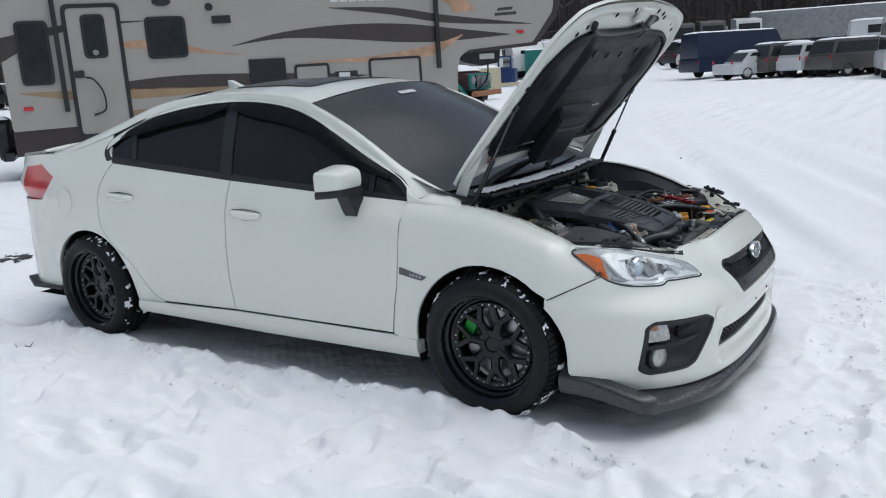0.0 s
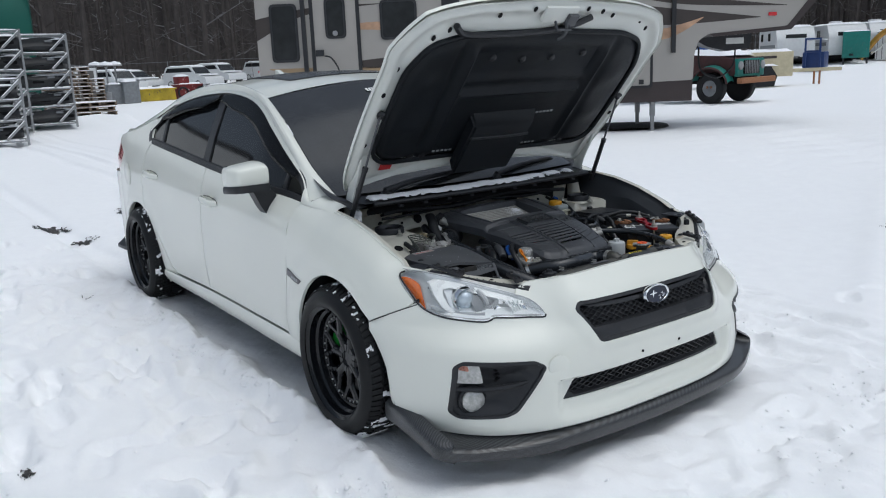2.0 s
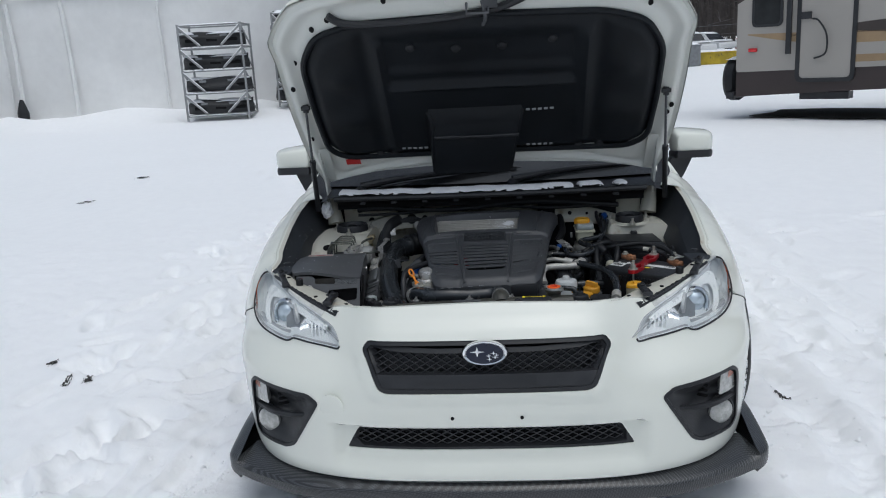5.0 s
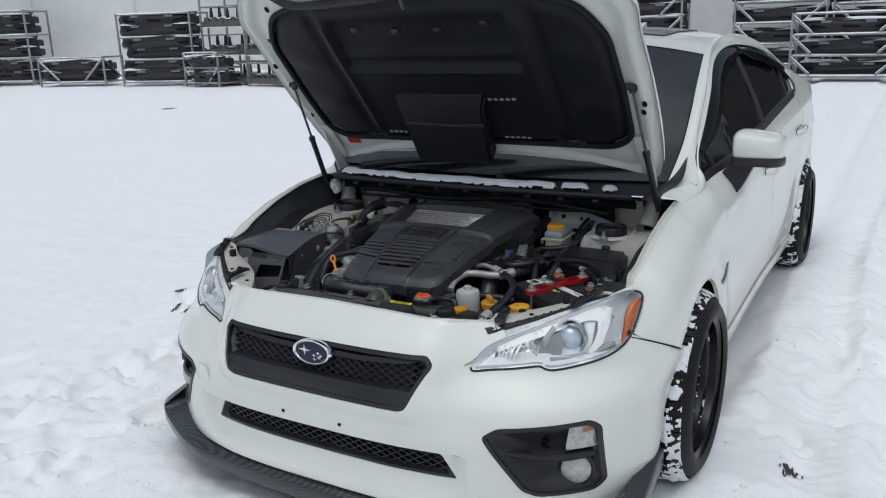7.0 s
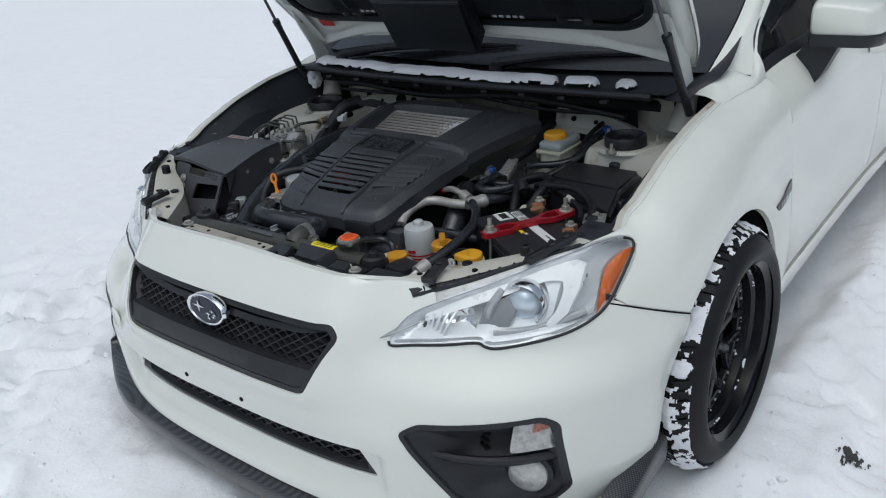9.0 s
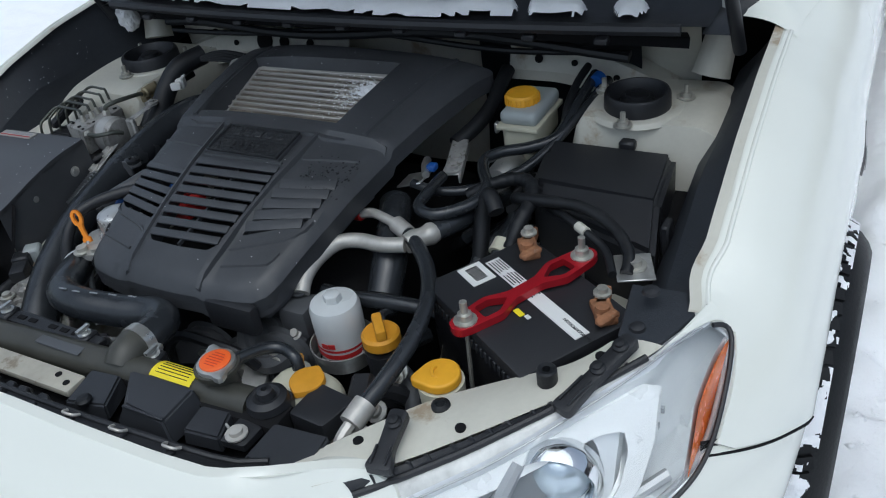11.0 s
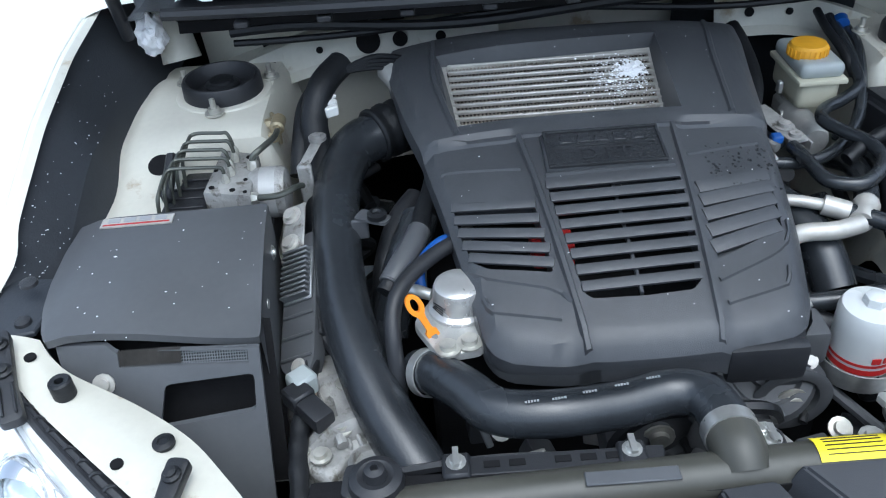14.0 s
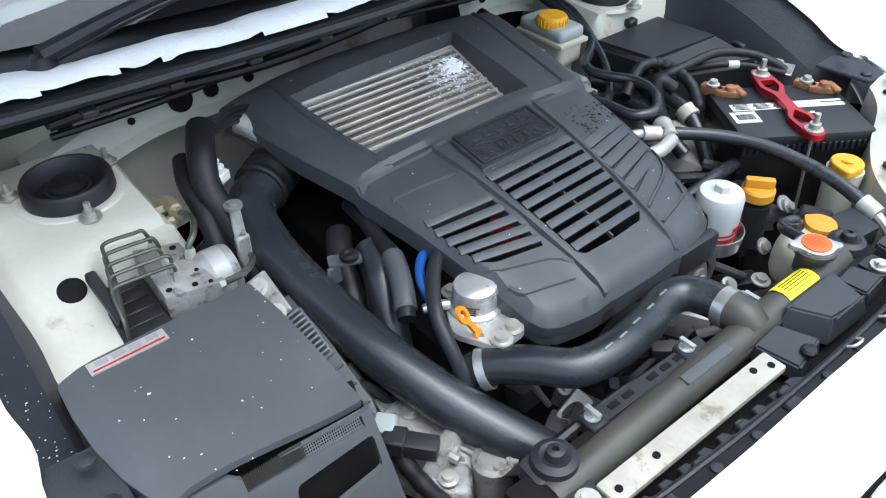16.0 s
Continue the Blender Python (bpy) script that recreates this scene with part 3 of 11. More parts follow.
def pw(z):
    """How square the plan is: fuller corners at the fog lamps than at the headlamps."""
    return 3.05 - .15 * ease((z - .50) / .10)


def qw(z):
    """How fast the plan sweeps back: more at the headlamps."""
    return .40 + .20 * ease((z - .50) / .10)


def swept(y, z):
    """A place of the headlamp's face, drawn in with the sweep of the corner."""
    d = .009 * ease((y - .42) / .30) * (1 - .6 * ease((z - .69) / .06) * ease((y - .70) / .07))
    return (y - d, z - .6 * d)


def scoop(y, z):
    """The bumper face steps back round the lower intake."""
    return .030 * (1 - ease((abs(y) - .435) / .055)) * ease((.394 - z) / .012) * ease((z - .232) / .055)


def nose_x(y, z):
    r = min(abs(y) / lin(z, YS), 1)
    return .3 + (lin(z, XC) - .3) * (1 - r ** pw(z)) ** qw(z) + lin(z, BU) * (1 - ease((abs(y) - .31) / .18)) - scoop(y, z)


def nose(s, z, out=0.0):
    """Round the front end: s from -1 (right wheel arch) over 0 (middle) to 1."""
    phi = s * math.pi / 2
    sn, c = math.sin(phi), max(math.cos(phi), 0)
    y = (lin(z, YS) + out) * math.copysign(abs(sn) ** (2 / pw(z)), sn)
    x = .3 + (lin(z, XC) - .3 + out) * c ** (2 * qw(z)) + lin(z, BU) * (1 - ease((abs(y) - .31) / .18)) - scoop(y, z)
    return x, y


def s_of(y, z):
    r = min(abs(y) / lin(z, YS), 1)
    return math.copysign(math.asin(r ** (pw(z) / 2)) / (math.pi / 2), y)


def belt_z(x):
    return .886 - .0778 * x


def half_w(x):
    w = .888 - .012 * math.exp(-((x + 1.32) / .75) ** 2)
    if x > .3:
        w = .888 * (1 - min((x - .3) / .64, 1) ** 2.5) ** .4
    if x < -2.8:
        w -= .16 * ((-2.8 - x) / .85) ** 2
    return w


DROP = curve1([(-.2, .075), (0, .034), (.1, .014), (.3, 0), (.62, 0.0), (.76, .006), (.88, .020), (.95, .036), (1.0, .052), (1.2, .14)])


def side_y(x, z):
    """Half width of the lower body."""
    r = (z - .25) / (belt_z(x) - .25)
    y = half_w(x) - lin(r, DROP) - .045 * ease((x + .95) / .5) * ease((r - .88) / .12)
    # pressed crease through the door handles and swollen arches
    y += .006 * math.exp(-((z - (.80 - .02 * x)) / .03) ** 2)
    for ax in (0, -2.65):
        y += .008 * math.exp(-((math.hypot(x - ax, z - .315) - .40) / .06) ** 2)
    return y


def glass_y(x, z):
    dz = z - belt_z(x)
    return half_w(x) - .060 - .42 * dz - .28 * dz * dz - .045 * ease((x + .95) / .5)


FTOP = curve1([(-.42, .925), (-.2, .916), (0, .895), (.15, .861), (.28, .814), (.40, .762)])
FDROP = [(-.05, .26), (0, .134), (.004, .124), (.010, .104), (.020, .080), (.036, .058), (.06, .036), (.10, .016), (.15, .005), (.2, 0), (.9, 0)]


def fender_y(x, z):
    y = half_w(min(x, .34)) - lin(lin(x, FTOP) - z, FDROP) * (1 - .20 * ease((-.14 - x) / .18))
    if x > .3:
        k = min((x - .3) / (lin(z, XC) - .3), 1)
        yn = lin(z, YS) * (1 - k ** (1 / qw(z))) ** (1 / pw(z))
        y = y + (yn - y) * ease((x - .3) / .10)
    y += .010 * math.exp(-((math.hypot(x, z - .315) - .40) / .06) ** 2)
    r = (z - .25) / (belt_z(x) - .25)
    low = min(r, .5)
    return y - lin(low, DROP)


GAP = 0.0028
SEAM = [(nose_x(*swept(.811, .664)) + (.330 - nose_x(*swept(.811, .664))) * k / 7, .654 - .086 * k / 7) for k in range(8)]
DOOR_F = [(-.371, .916), (-.385, .76), (-.405, .55), (-.453, .327), (-1.0, .320), (-1.486, .317), (-1.490, .50), (-1.488, .678), (-1.468, .85), (-1.454, .992)]
REAR_EDGE = spl([(-2.044, .303), (-2.13, .340), (-2.20, .42), (-2.272, .512), (-2.40, .60), (-2.494, .70), (-2.515, .80), (-2.50, .91), (-2.45, 1.0), (-2.387, 1.071)], 4)
DOOR_R = [(-1.454, .992), (-1.468, .85), (-1.488, .678), (-1.490, .50), (-1.486, .317)] + REAR_EDGE
ARCH_F = arc(.042, .315, .362, .366, 188, -8, 30)
ARCH_R = arc(-2.65, .315, .372, .362, 185, -20, 30)


def handle(x0, x1, z0, sg, parent):
    y = side_y((x0 + x1) / 2, z0)
    pts = [(x0, sg * (y - .004), z0 + .006), (x0 * .8 + x1 * .2, sg * (y + .026), z0 + .006), ((x0 + x1) / 2, sg * (y + .032), z0 + .003), (x0 * .2 + x1 * .8, sg * (y + .026), z0), (x1, sg * (y - .004), z0 - .002)]
    bm = tube(pts, [.010, .013, .014, .013, .010], 10)
    for v in bm.verts:
        v.co.z = z0 + (v.co.z - z0) * 1.35
    part("door_handle", bm, PAINT, parent)
    # black line round the handle, the shade of its gap put into colour
    gk = [((x0 + x1) / 2 + (.5 * abs(x1 - x0) + .004) * math.cos(t), sg * (side_y((x0 + x1) / 2 + .5 * abs(x1 - x0) * math.cos(t), z0) + .0012), z0 + .003 - .004 * math.cos(t) + .0215 * math.copysign(abs(math.sin(t)) ** .6, math.sin(t))) for t in np.linspace(0, 6.283, 33)]
    part("handle_gap_line", tube(gk, .0022, 6, 1, smooth=False), BLACK, parent, "thin black line standing in for the shaded gap round the door handle")
    cup = lathe([(.0, -.016), (.028, -.012), (.042, .000), (.044, .002)], 20, cap=False)
    cup.transform(Matrix.Translation(((x0 + x1) / 2, sg * (y + .002), z0)) @ Matrix.Diagonal((1.5, 1, .72, 1)) @ Matrix.Rotation(-sg * math.pi / 2, 4, "X"))
    part("handle_recess", cup, PAINT, parent)


DLO = spl([(-.376, .912), (-.378, .930), (-.404, .962), (-.456, 1.003), (-.55, 1.046), (-.66, 1.100), (-.82, 1.185), (-1.0, 1.268), (-1.2, 1.327), (-1.45, 1.358), (-1.7, 1.358), (-1.95, 1.335), (-2.2, 1.283), (-2.40, 1.205), (-2.47, 1.14), (-2.43, 1.085)], 5)
RAIL_LOW = [(-.335, .928), (-.42, .996), (-.50, 1.042), (-.66, 1.127), (-.82, 1.211), (-1.0, 1.292), (-1.2, 1.351), (-1.45, 1.384), (-1.7, 1.385), (-1.95, 1.363), (-2.2, 1.312), (-2.45, 1.225), (-2.75, 1.145), (-3.0, 1.098)]
RAIL_TOP = [(-.25, .694, .950), (-.45, .688, 1.042), (-.62, .674, 1.145), (-.80, .652, 1.245), (-1.05, .618, 1.350), (-1.22, .602, 1.386), (-1.45, .590, 1.408), (-1.7, .583, 1.414), (-1.95, .581, 1.403), (-2.2, .582, 1.373), (-2.45, .59, 1.305), (-2.8, .62, 1.195), (-3.05, .66, 1.118)]

for sg, side in ((-1, "right"), (1, "left")):
    fl = (0, -sg * .010, 0)
    body = lambda x, z: (x, sg * side_y(x, z), z)
    df = part("front_door", sheet(shrink(DOOR_F, GAP), body, .045, flange=fl), PAINT, car)
    dr = part("rear_door", sheet(shrink(DOOR_R, GAP), body, .045, flange=fl), PAINT, car)
    handle(-1.425, -1.225, .829, sg, df)
    handle(-2.405, -2.195, .886, sg, dr)
    # front wing, with its hidden inner edge along the engine bay
    wing = [(-.371, .916)] + [(x, z - .001) for x, z in FTOP if x > -.36] + [(.408, .757)] + [(nose_x(y, z) - .004, z) for y, z in (swept(*p) for p in ((.803, .741), (.815, .715), (.816, .690), (.813, .668)))] + [(x - .001, z + .001) for x, z in SEAM[1:]]
    wing += [p for p in ARCH_F[::-1] if p[0] <= .285] + [(-.318, .285), (-.345, .300), (-.45, .322), (-.405, .55), (-.385, .76)]
    wing_y = lambda x, z: (x, sg * fender_y(x, z), z)
    fw = part("front_wing", sheet(shrink(wing, GAP), wing_y, .014, flange=(0, -sg * .012, -.004)), PAINT, car)
    # dark backing and dark tube added to draw the shade in the bumper seam
    sa_, sb_ = [[(x, sg * (fender_y(x, z) - .011), z + d) for x, z in SEAM] for d in (.020, -.020)]
    part("seam_backing", strip(sa_, sb_, 2), DARK, fw)
    part("seam_dark_line", tube([(x, sg * (fender_y(x, z) - .0008), z + .0004) for x, z in SEAM], .0019, 6, 2), DARK, fw)
    tip = [(nose_x(y, z) - .003, sg * y, z + .003) for y, z in (swept(*p) for p in ((.737, .7545), (.744, .756), (.75, .757), (.760, .7573), (.768, .757), (.776, .756), (.783, .7545), (.791, .751), (.797, .747)))]
    inn = [(tip[0][0] - .004 + (.385 - tip[0][0]) * k / 8, sg * (.734 + .037 * k / 8), .757 + .010 * k / 8) for k in range(9)]
    part("wing_tip", strip(inn, tip, 3, lambda i, v: (0, 0, .003 * math.sin(math.pi * v))), PAINT, fw)
    # vent garnish behind the front wheel
    g = sheet(rounded([(-.386, .611), (-.258, .594), (-.236, .612), (-.382, .642)], .003, 2), lambda x, z: (x, sg * (fender_y(x, z) + .004), z), .02, flange=(0, -sg * .006, 0))
    vent = part("side_vent_garnish", g, GARNISH, fw, "dark grey side vent garnish with embossed lettering")
    for k in range(4):
        x = -.318 + .017 * k
        part("garnish_mark", box(.010, .0016, .012, (x, sg * (fender_y(x, .614) + .0052), .614 - .10 * (x + .31)), .0005, 1), LAMP_GREY, vent)
    # rear quarter
    q = [p for p in REAR_EDGE[::-1]] + ARCH_R[::-1] + [(-3.04, .30), (-3.12, .56), (-3.10, .84), (-2.95, .985), (-3.10, 1.06), (-3.05, 1.10), (-2.75, 1.146), (-2.45, 1.224), (-2.43, 1.12), (-2.40, 1.078)]
    quarter_y = lambda x, z: (x, sg * (side_y(x, z) if z < belt_z(x) else glass_y(x, z) + .008 * max(0, 1 - (z - belt_z(x)) / .03)), z)
    rq = part("rear_quarter_panel", sheet(shrink(q, GAP), quarter_y, .04, flange=fl), PAINT, car)
    lid = lathe([(.070, 0), (.070, .003), (.066, .005), (.0, .005)], 28)
    lid.transform(Matrix.Translation((-2.83, sg * (side_y(-2.83, .85) - .002), .85)) @ Matrix.Diagonal((1, 1, 1.1, 1)) @ Matrix.Rotation(-sg * math.pi / 2, 4, "X"))
    if sg < 0:
        part("fuel_flap", lid, PAINT, rq)
    # sill
    sill = [(-.325, .31), (-.325, .225), (-1.3, .205), (-2.285, .222), (-2.27, .29), (-2.06, .297), (-1.49, .312), (-.45, .32)]
    part("sill_skirt", sheet(sill, lambda x, z: (x, sg * (half_w(x) - .008 - .9 * max(0, .245 - z)), z), .04, flange=(0, -sg * .06, -.01)), PAINT, car)
    # tail lamp and rear bumper corner
    tl = rounded([(-2.955, .983), (-3.09, .85), (-3.30, .825), (-3.42, .90), (-3.38, 1.03), (-3.12, 1.055)], .02)
    part("tail_lamp", sheet(tl, lambda x, z: (x, sg * (half_w(x) - .012 - .35 * max(0, z - .93)), z), .04, flange=(0, -sg * .05, 0)), TAIL, car, "red glossy tail lamp")
    hp_ = [(-2.9, .98), (-3.05, .86), (-3.40, .80), (-3.55, .93), (-3.53, 1.085), (-3.30, 1.100), (-3.05, 1.112), (-2.78, 1.148)]
    part("rear_haunch", sheet(hp_, lambda x, z: (x, sg * (half_w(x) - .030 - .45 * max(0, z - .93)), z), .04, flange=(0, -sg * .05, 0)), PAINT, car)
    # window frame band, glass and pillars
    band = DLO + [(-1.45, .999), (-.6, .935)]
    frame_out = shrink(band, -.016)
    part("window_surround", sheet(frame_out, lambda x, z: (x, sg * (glass_y(x, z) + .004), z), .05, holes=[shrink(band, .018)], flange=(0, -sg * .02, 0)), BLACK, car, "matt black window surround trim")
    for nm, xa, xb in (("front_side_glass", -1.54, -.60), ("front_quarter_glass", -.60, -.30), ("rear_side_glass", -2.24, -1.545), ("rear_quarter_glass", -2.6, -2.245)):
        xs = np.linspace(xb, xa, 24)
        top = [(float(x), float(np.interp(-x, [-p[0] for p in DLO[:-6]], [p[1] for p in DLO[:-6]])) - .004) for x in xs]
        low = [(float(x), belt_z(x) + .012) for x in xs[::-1]]
        poly = [p for p in top if p[1] > belt_z(p[0]) + .02] + [p for p in low if xa <= p[0] <= xb and np.interp(-p[0], [-w[0] for w in DLO[:-6]], [w[1] for w in DLO[:-6]]) > p[1] + .012]
        part(nm, sheet(poly, lambda x, z: (x, sg * (glass_y(x, z) - .012), z), .06), TINT, car, "dark tinted side glass")
    for xa, xb, lean in ((-1.545, -1.465, -.075), (-.612, -.585, 0), (-2.235, -2.205, -.06)):
        hi = lambda x: float(np.interp(-x, [-p[0] for p in DLO[:-6]], [p[1] for p in DLO[:-6]]))
        pl = [(xa, belt_z(xa)), (xb, belt_z(xb)), (xb + lean, hi(xb + lean)), (xa + lean, hi(xa + lean))]
        part("window_pillar", sheet(pl, lambda x, z: (x, sg * (glass_y(x, z) - .004), z), .05, flange=(0, -sg * .02, 0)), BLACK, car)
    # rain guards over the windows
    for xa, xb in ((-.50, -1.555), (-1.60, -2.32)):
        xs = np.linspace(xa, xb, 26)
        hi = [float(np.interp(-x, [-p[0] for p in DLO[:-6]], [p[1] for p in DLO[:-6]])) for x in xs]
        wid = [.062 * min(1, (i + 3) / 9, (25 - i + 4) / 8) for i in range(26)]
        a = [(float(x), sg * (glass_y(x, z + .006) + .006), z + .006) for x, z in zip(xs, hi)]
        b = [(float(x), sg * (glass_y(x, z - w) + .018), z - w) for x, z, w in zip(xs, hi, wid)]
        bmv = strip(a, b, 4, lambda i, v: (0, sg * .010 * math.sin(v * 3.1), 0))
        bmesh.ops.solidify(bmv, geom=bmv.faces[:], thickness=.003)
        part("rain_guard", bmv, TINT, car, "smoked plastic rain guard over the door window")
    # roof rail band and A pillar
    n = 60
    lowc = bend([(x, sg * (glass_y(x, z) + .002), z) for x, z in RAIL_LOW], n)
    topc = bend([(x, sg * y, z) for x, y, z in RAIL_TOP], n)
    part("roof_rail", strip(lowc, topc, 5, lambda i, v: (0, sg * .016 * math.sin(math.pi * v) * min(1, i / 9), .020 * math.sin(math.pi * v) * min(1, i / 9))), PAINT, car)
    # strip between the window band and the rail
    band_hi = bend([(p[0], sg * (glass_y(*p) + .003), p[1]) for p in DLO[:-4]], n)
    low2 = bend([(x, sg * (glass_y(x, z) + .002), z) for x, z in RAIL_LOW[:11]], n)
    part("door_frame_top", strip([(x, y, z + .012) for x, y, z in band_hi], low2, 2), PAINT, car)
    # corner that carries the wing over into the windscreen pillar
    ca = [(x, sg * (fender_y(x, z - .009) + .0012), z - .009) for x, z in FTOP if -.385 < x < -.11]
    mid = (Vector(lowc[0]) + Vector(topc[0])) / 2 + Vector((0, sg * .010, .008))
    cb = bend([tuple(Vector(lowc[2])), lowc[0], tuple(mid), (topc[0][0], topc[0][1], topc[0][2] - .002), (-.205, sg * .708, .935), (-.165, sg * .688, .910)], len(ca) - 1)
    part("cowl_corner", strip(ca, cb, 8, lambda i, v: (0, sg * .004 * math.sin(math.pi * v), .007 * math.sin(math.pi * v))), PAINT, car)
    we = [(x, sg * (fender_y(x, z - .007) - .003), z - .006) for x, z in FTOP if -.13 < x < .395]
    part("wing_edge", tube(we, .0032, 8, 2), PAINT, fw)

# roof, windscreen, rear screen, boot
RT = [p for p in RAIL_TOP]
EDGE_Y = curve1(sorted((x, y) for x, y, z in RT))
EDGE_Z = sorted((x, z) for x, y, z in RT)
CROWN = [(-2.45, .045), (-2.2, .050), (-1.7, .050), (-1.3, .055), (-1.05, .070)]


def roof_pt(u, v):
    x = -1.05 + u * -1.37
    s = 2 * v - 1
    lead = .12 * (1 - s * s) * (1 - u) ** 3
    ez = float(np.interp(x, [p[0] for p in EDGE_Z], [p[1] for p in EDGE_Z]))
    return (x + lead, s * lin(x, EDGE_Y), ez + lin(x, CROWN) * (1 - abs(s) ** 2.2))


roof = part("roof", grid(roof_pt, 30, 28), PAINT, car)
sr = rounded([(-1.22, -.40), (-1.22, .40), (-1.78, .43), (-1.78, -.43)], .05, 5)


def on_roof(x, y, lift):
    u = (x + 1.05) / -1.37
    for _ in range(4):
        px = roof_pt(u, .5 + .5 * y / lin(x, EDGE_Y))[0]
        u -= (px - x) / -1.37
    p = roof_pt(u, .5 + .5 * y / lin(x, EDGE_Y))
    return (p[0], p[1], p[2] + lift)


part("sunroof_glass", sheet(sr, lambda x, y: on_roof(x, y, .006), .05, flange=(0, 0, -.006)), ROOFGLASS, roof, "dark sunroof glass with melted snow")
fin = prism([(0, 0), (.16, 0), (.03, .055), (.0, .06)], .03, Matrix.Translation((-2.28, .015, 1.428)) @ Matrix.Rotation(math.pi / 2, 4, "X"), .008)
part("aerial_fin", fin, PAINT, roof)


def screen_pt(u, v):
    """u from the scuttle up to the roof."""
    s = 2 * v - 1
    t = u * 4
    e = [np.array(p) for p in spl(RAIL_TOP[:5], 10)]
    p = e[min(int(u * (len(e) - 1)), len(e) - 1)]
    bulge = 1 - s * s
    return (p[0] + (.10 + .02 * u) * bulge + .004, s * (p[1] - .004), p[2] + (.004 + .066 * u) * bulge - .002)


screen = part("windscreen", grid(screen_pt, 40, 24), WIND, car, "dark wet windscreen dotted with melting snow")
# banner sticker as plain bars, and another on the rear quarter glass
for k in range(8):
    q0 = [screen_pt(.885 + .035 * b, .36 + .0125 * (k + a)) for a, b in ((.1, 0), (.9, 0), (.9, 1), (.1, 1))]
    stk = bmesh.new()
    stk.faces.new([stk.verts.new((x + .002, y, z + .003)) for x, y, z in q0])
    part("sticker_bar", stk, LABEL_WHITE, screen)
for k in range(4):
    x0 = -2.345 + .022 * k
    part("sticker_bar", sheet([(x0, 1.050 + .002 * k), (x0 + .017, 1.050 + .002 * k), (x0 + .017, 1.068 + .002 * k), (x0, 1.068 + .002 * k)], lambda x, z: (x, -(glass_y(x, z) - .009), z), .05), LABEL_WHITE, screen)


def rear_pt(u, v):
    s = 2 * v - 1
    e = [np.array(p) for p in spl(RAIL_TOP[9:], 10)]
    p = e[min(int(u * (len(e) - 1)), len(e) - 1)]
    return (p[0] - .03 * (1 - s * s), s * p[1], p[2] + (.05 * (1 - u) + .012) * (1 - abs(s) ** 2.2))


part("rear_screen", grid(rear_pt, 30, 16), TINT, car)
part("boot_lid", grid(lambda u, v: (-3.05 - .55 * u, (2 * v - 1) * (.70 - .12 * u), 1.118 + .012 * (1 - (2 * v - 1) ** 2) - .03 * u * u), 10, 10), PAINT, car)
part("rear_bumper", grid(lambda u, v: ((-3.04 - .66 * math.sin(math.pi * u) ** .6 * (1 - .12 * (v > .55) * (v - .55))), -(half_w(-3.05) - .01) * math.cos(math.pi * u), .28 + .56 * v), 28, 8), PAINT, car)
part("boot_face", grid(lambda u, v: (-3.60 - .05 * math.sin(3.1 * v) - .02 * math.sin(3.1 * u), (2 * u - 1) * .64, .80 + .30 * v), 10, 6), PAINT, car)
for sg in (-1, 1):
    part("rear_valance_fin", prism(rounded([(-3.0, .835), (-3.02, .885), (-3.30, .90), (-3.56, .78), (-3.55, .70), (-3.25, .82)], .01, 2), .020, Matrix.Translation((0, 0, .28)) @ Matrix.Diagonal((1, sg, 1, 1)), .004), BLACK, car, "black rear valance corner fin")
part("boot_spoiler", tube([(-3.50, -.56, 1.10), (-3.57, -.3, 1.115), (-3.58, 0, 1.12), (-3.57, .3, 1.115), (-3.50, .56, 1.10)], .014, 8), PAINT, car)
# near-black sheets that stand in for the unlit hollow of cabin and floor
hollow = [(-.345, .31), (-.345, .87), (-2.4, 1.02), (-2.62, 1.02), (-2.62, .74)] + arc(-2.65, .315, .41, .40, 88, 10, 10) + [(-2.22, .25), (-.45, .26)]
for sg in (-1, 1):
    # dark backing close behind the doors gives their gaps the shade
    part("dark_side_backing", sheet(hollow, lambda x, z: (x, sg * (min(side_y(x, z), fender_y(x, z) if x > -.46 else 9) - .0125), z), .06), DARK, car)
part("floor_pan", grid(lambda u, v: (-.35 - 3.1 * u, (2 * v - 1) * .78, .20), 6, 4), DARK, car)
part("cabin_dark_sheet", grid(lambda u, v: (-.42 - 2.5 * u, (2 * v - 1) * .77, .90 + .10 * u), 6, 4), DARK, car)

# ---- front bumper with its openings ----
LAMP = spl([swept(*p) for p in [(.457, .603), (.461, .632), (.487, .662), (.545, .688), (.606, .711), (.683, .741), (.75, .757), (.783, .754), (.805, .739), (.815, .703), (.811, .664), (.793, .638), (.752, .619), (.668, .606), (.640, .609), (.622, .616), (.570, .611), (.51, .606)]], 3, True)
FOG = rounded([(.517, .452), (.553, .474), (.760, .484), (.783, .462), (.792, .292), (.770, .270), (.650, .278), (.615, .296)], .012, 3)
GRILLE = rounded([(-.372, .622), (-.352, .648), (.352, .648), (.372, .622), (.318, .512), (.295, .503), (-.295, .503), (-.318, .512)], .012, 3)
INTAKE = rounded([(-.438, .304), (-.396, .376), (.396, .376), (.438, .304)], .008, 3)


def flip(poly):
    return [(-y, z) for y, z in poly][::-1]


def to_s(poly):
    return [(s_of(y, z), z) for y, z in poly]


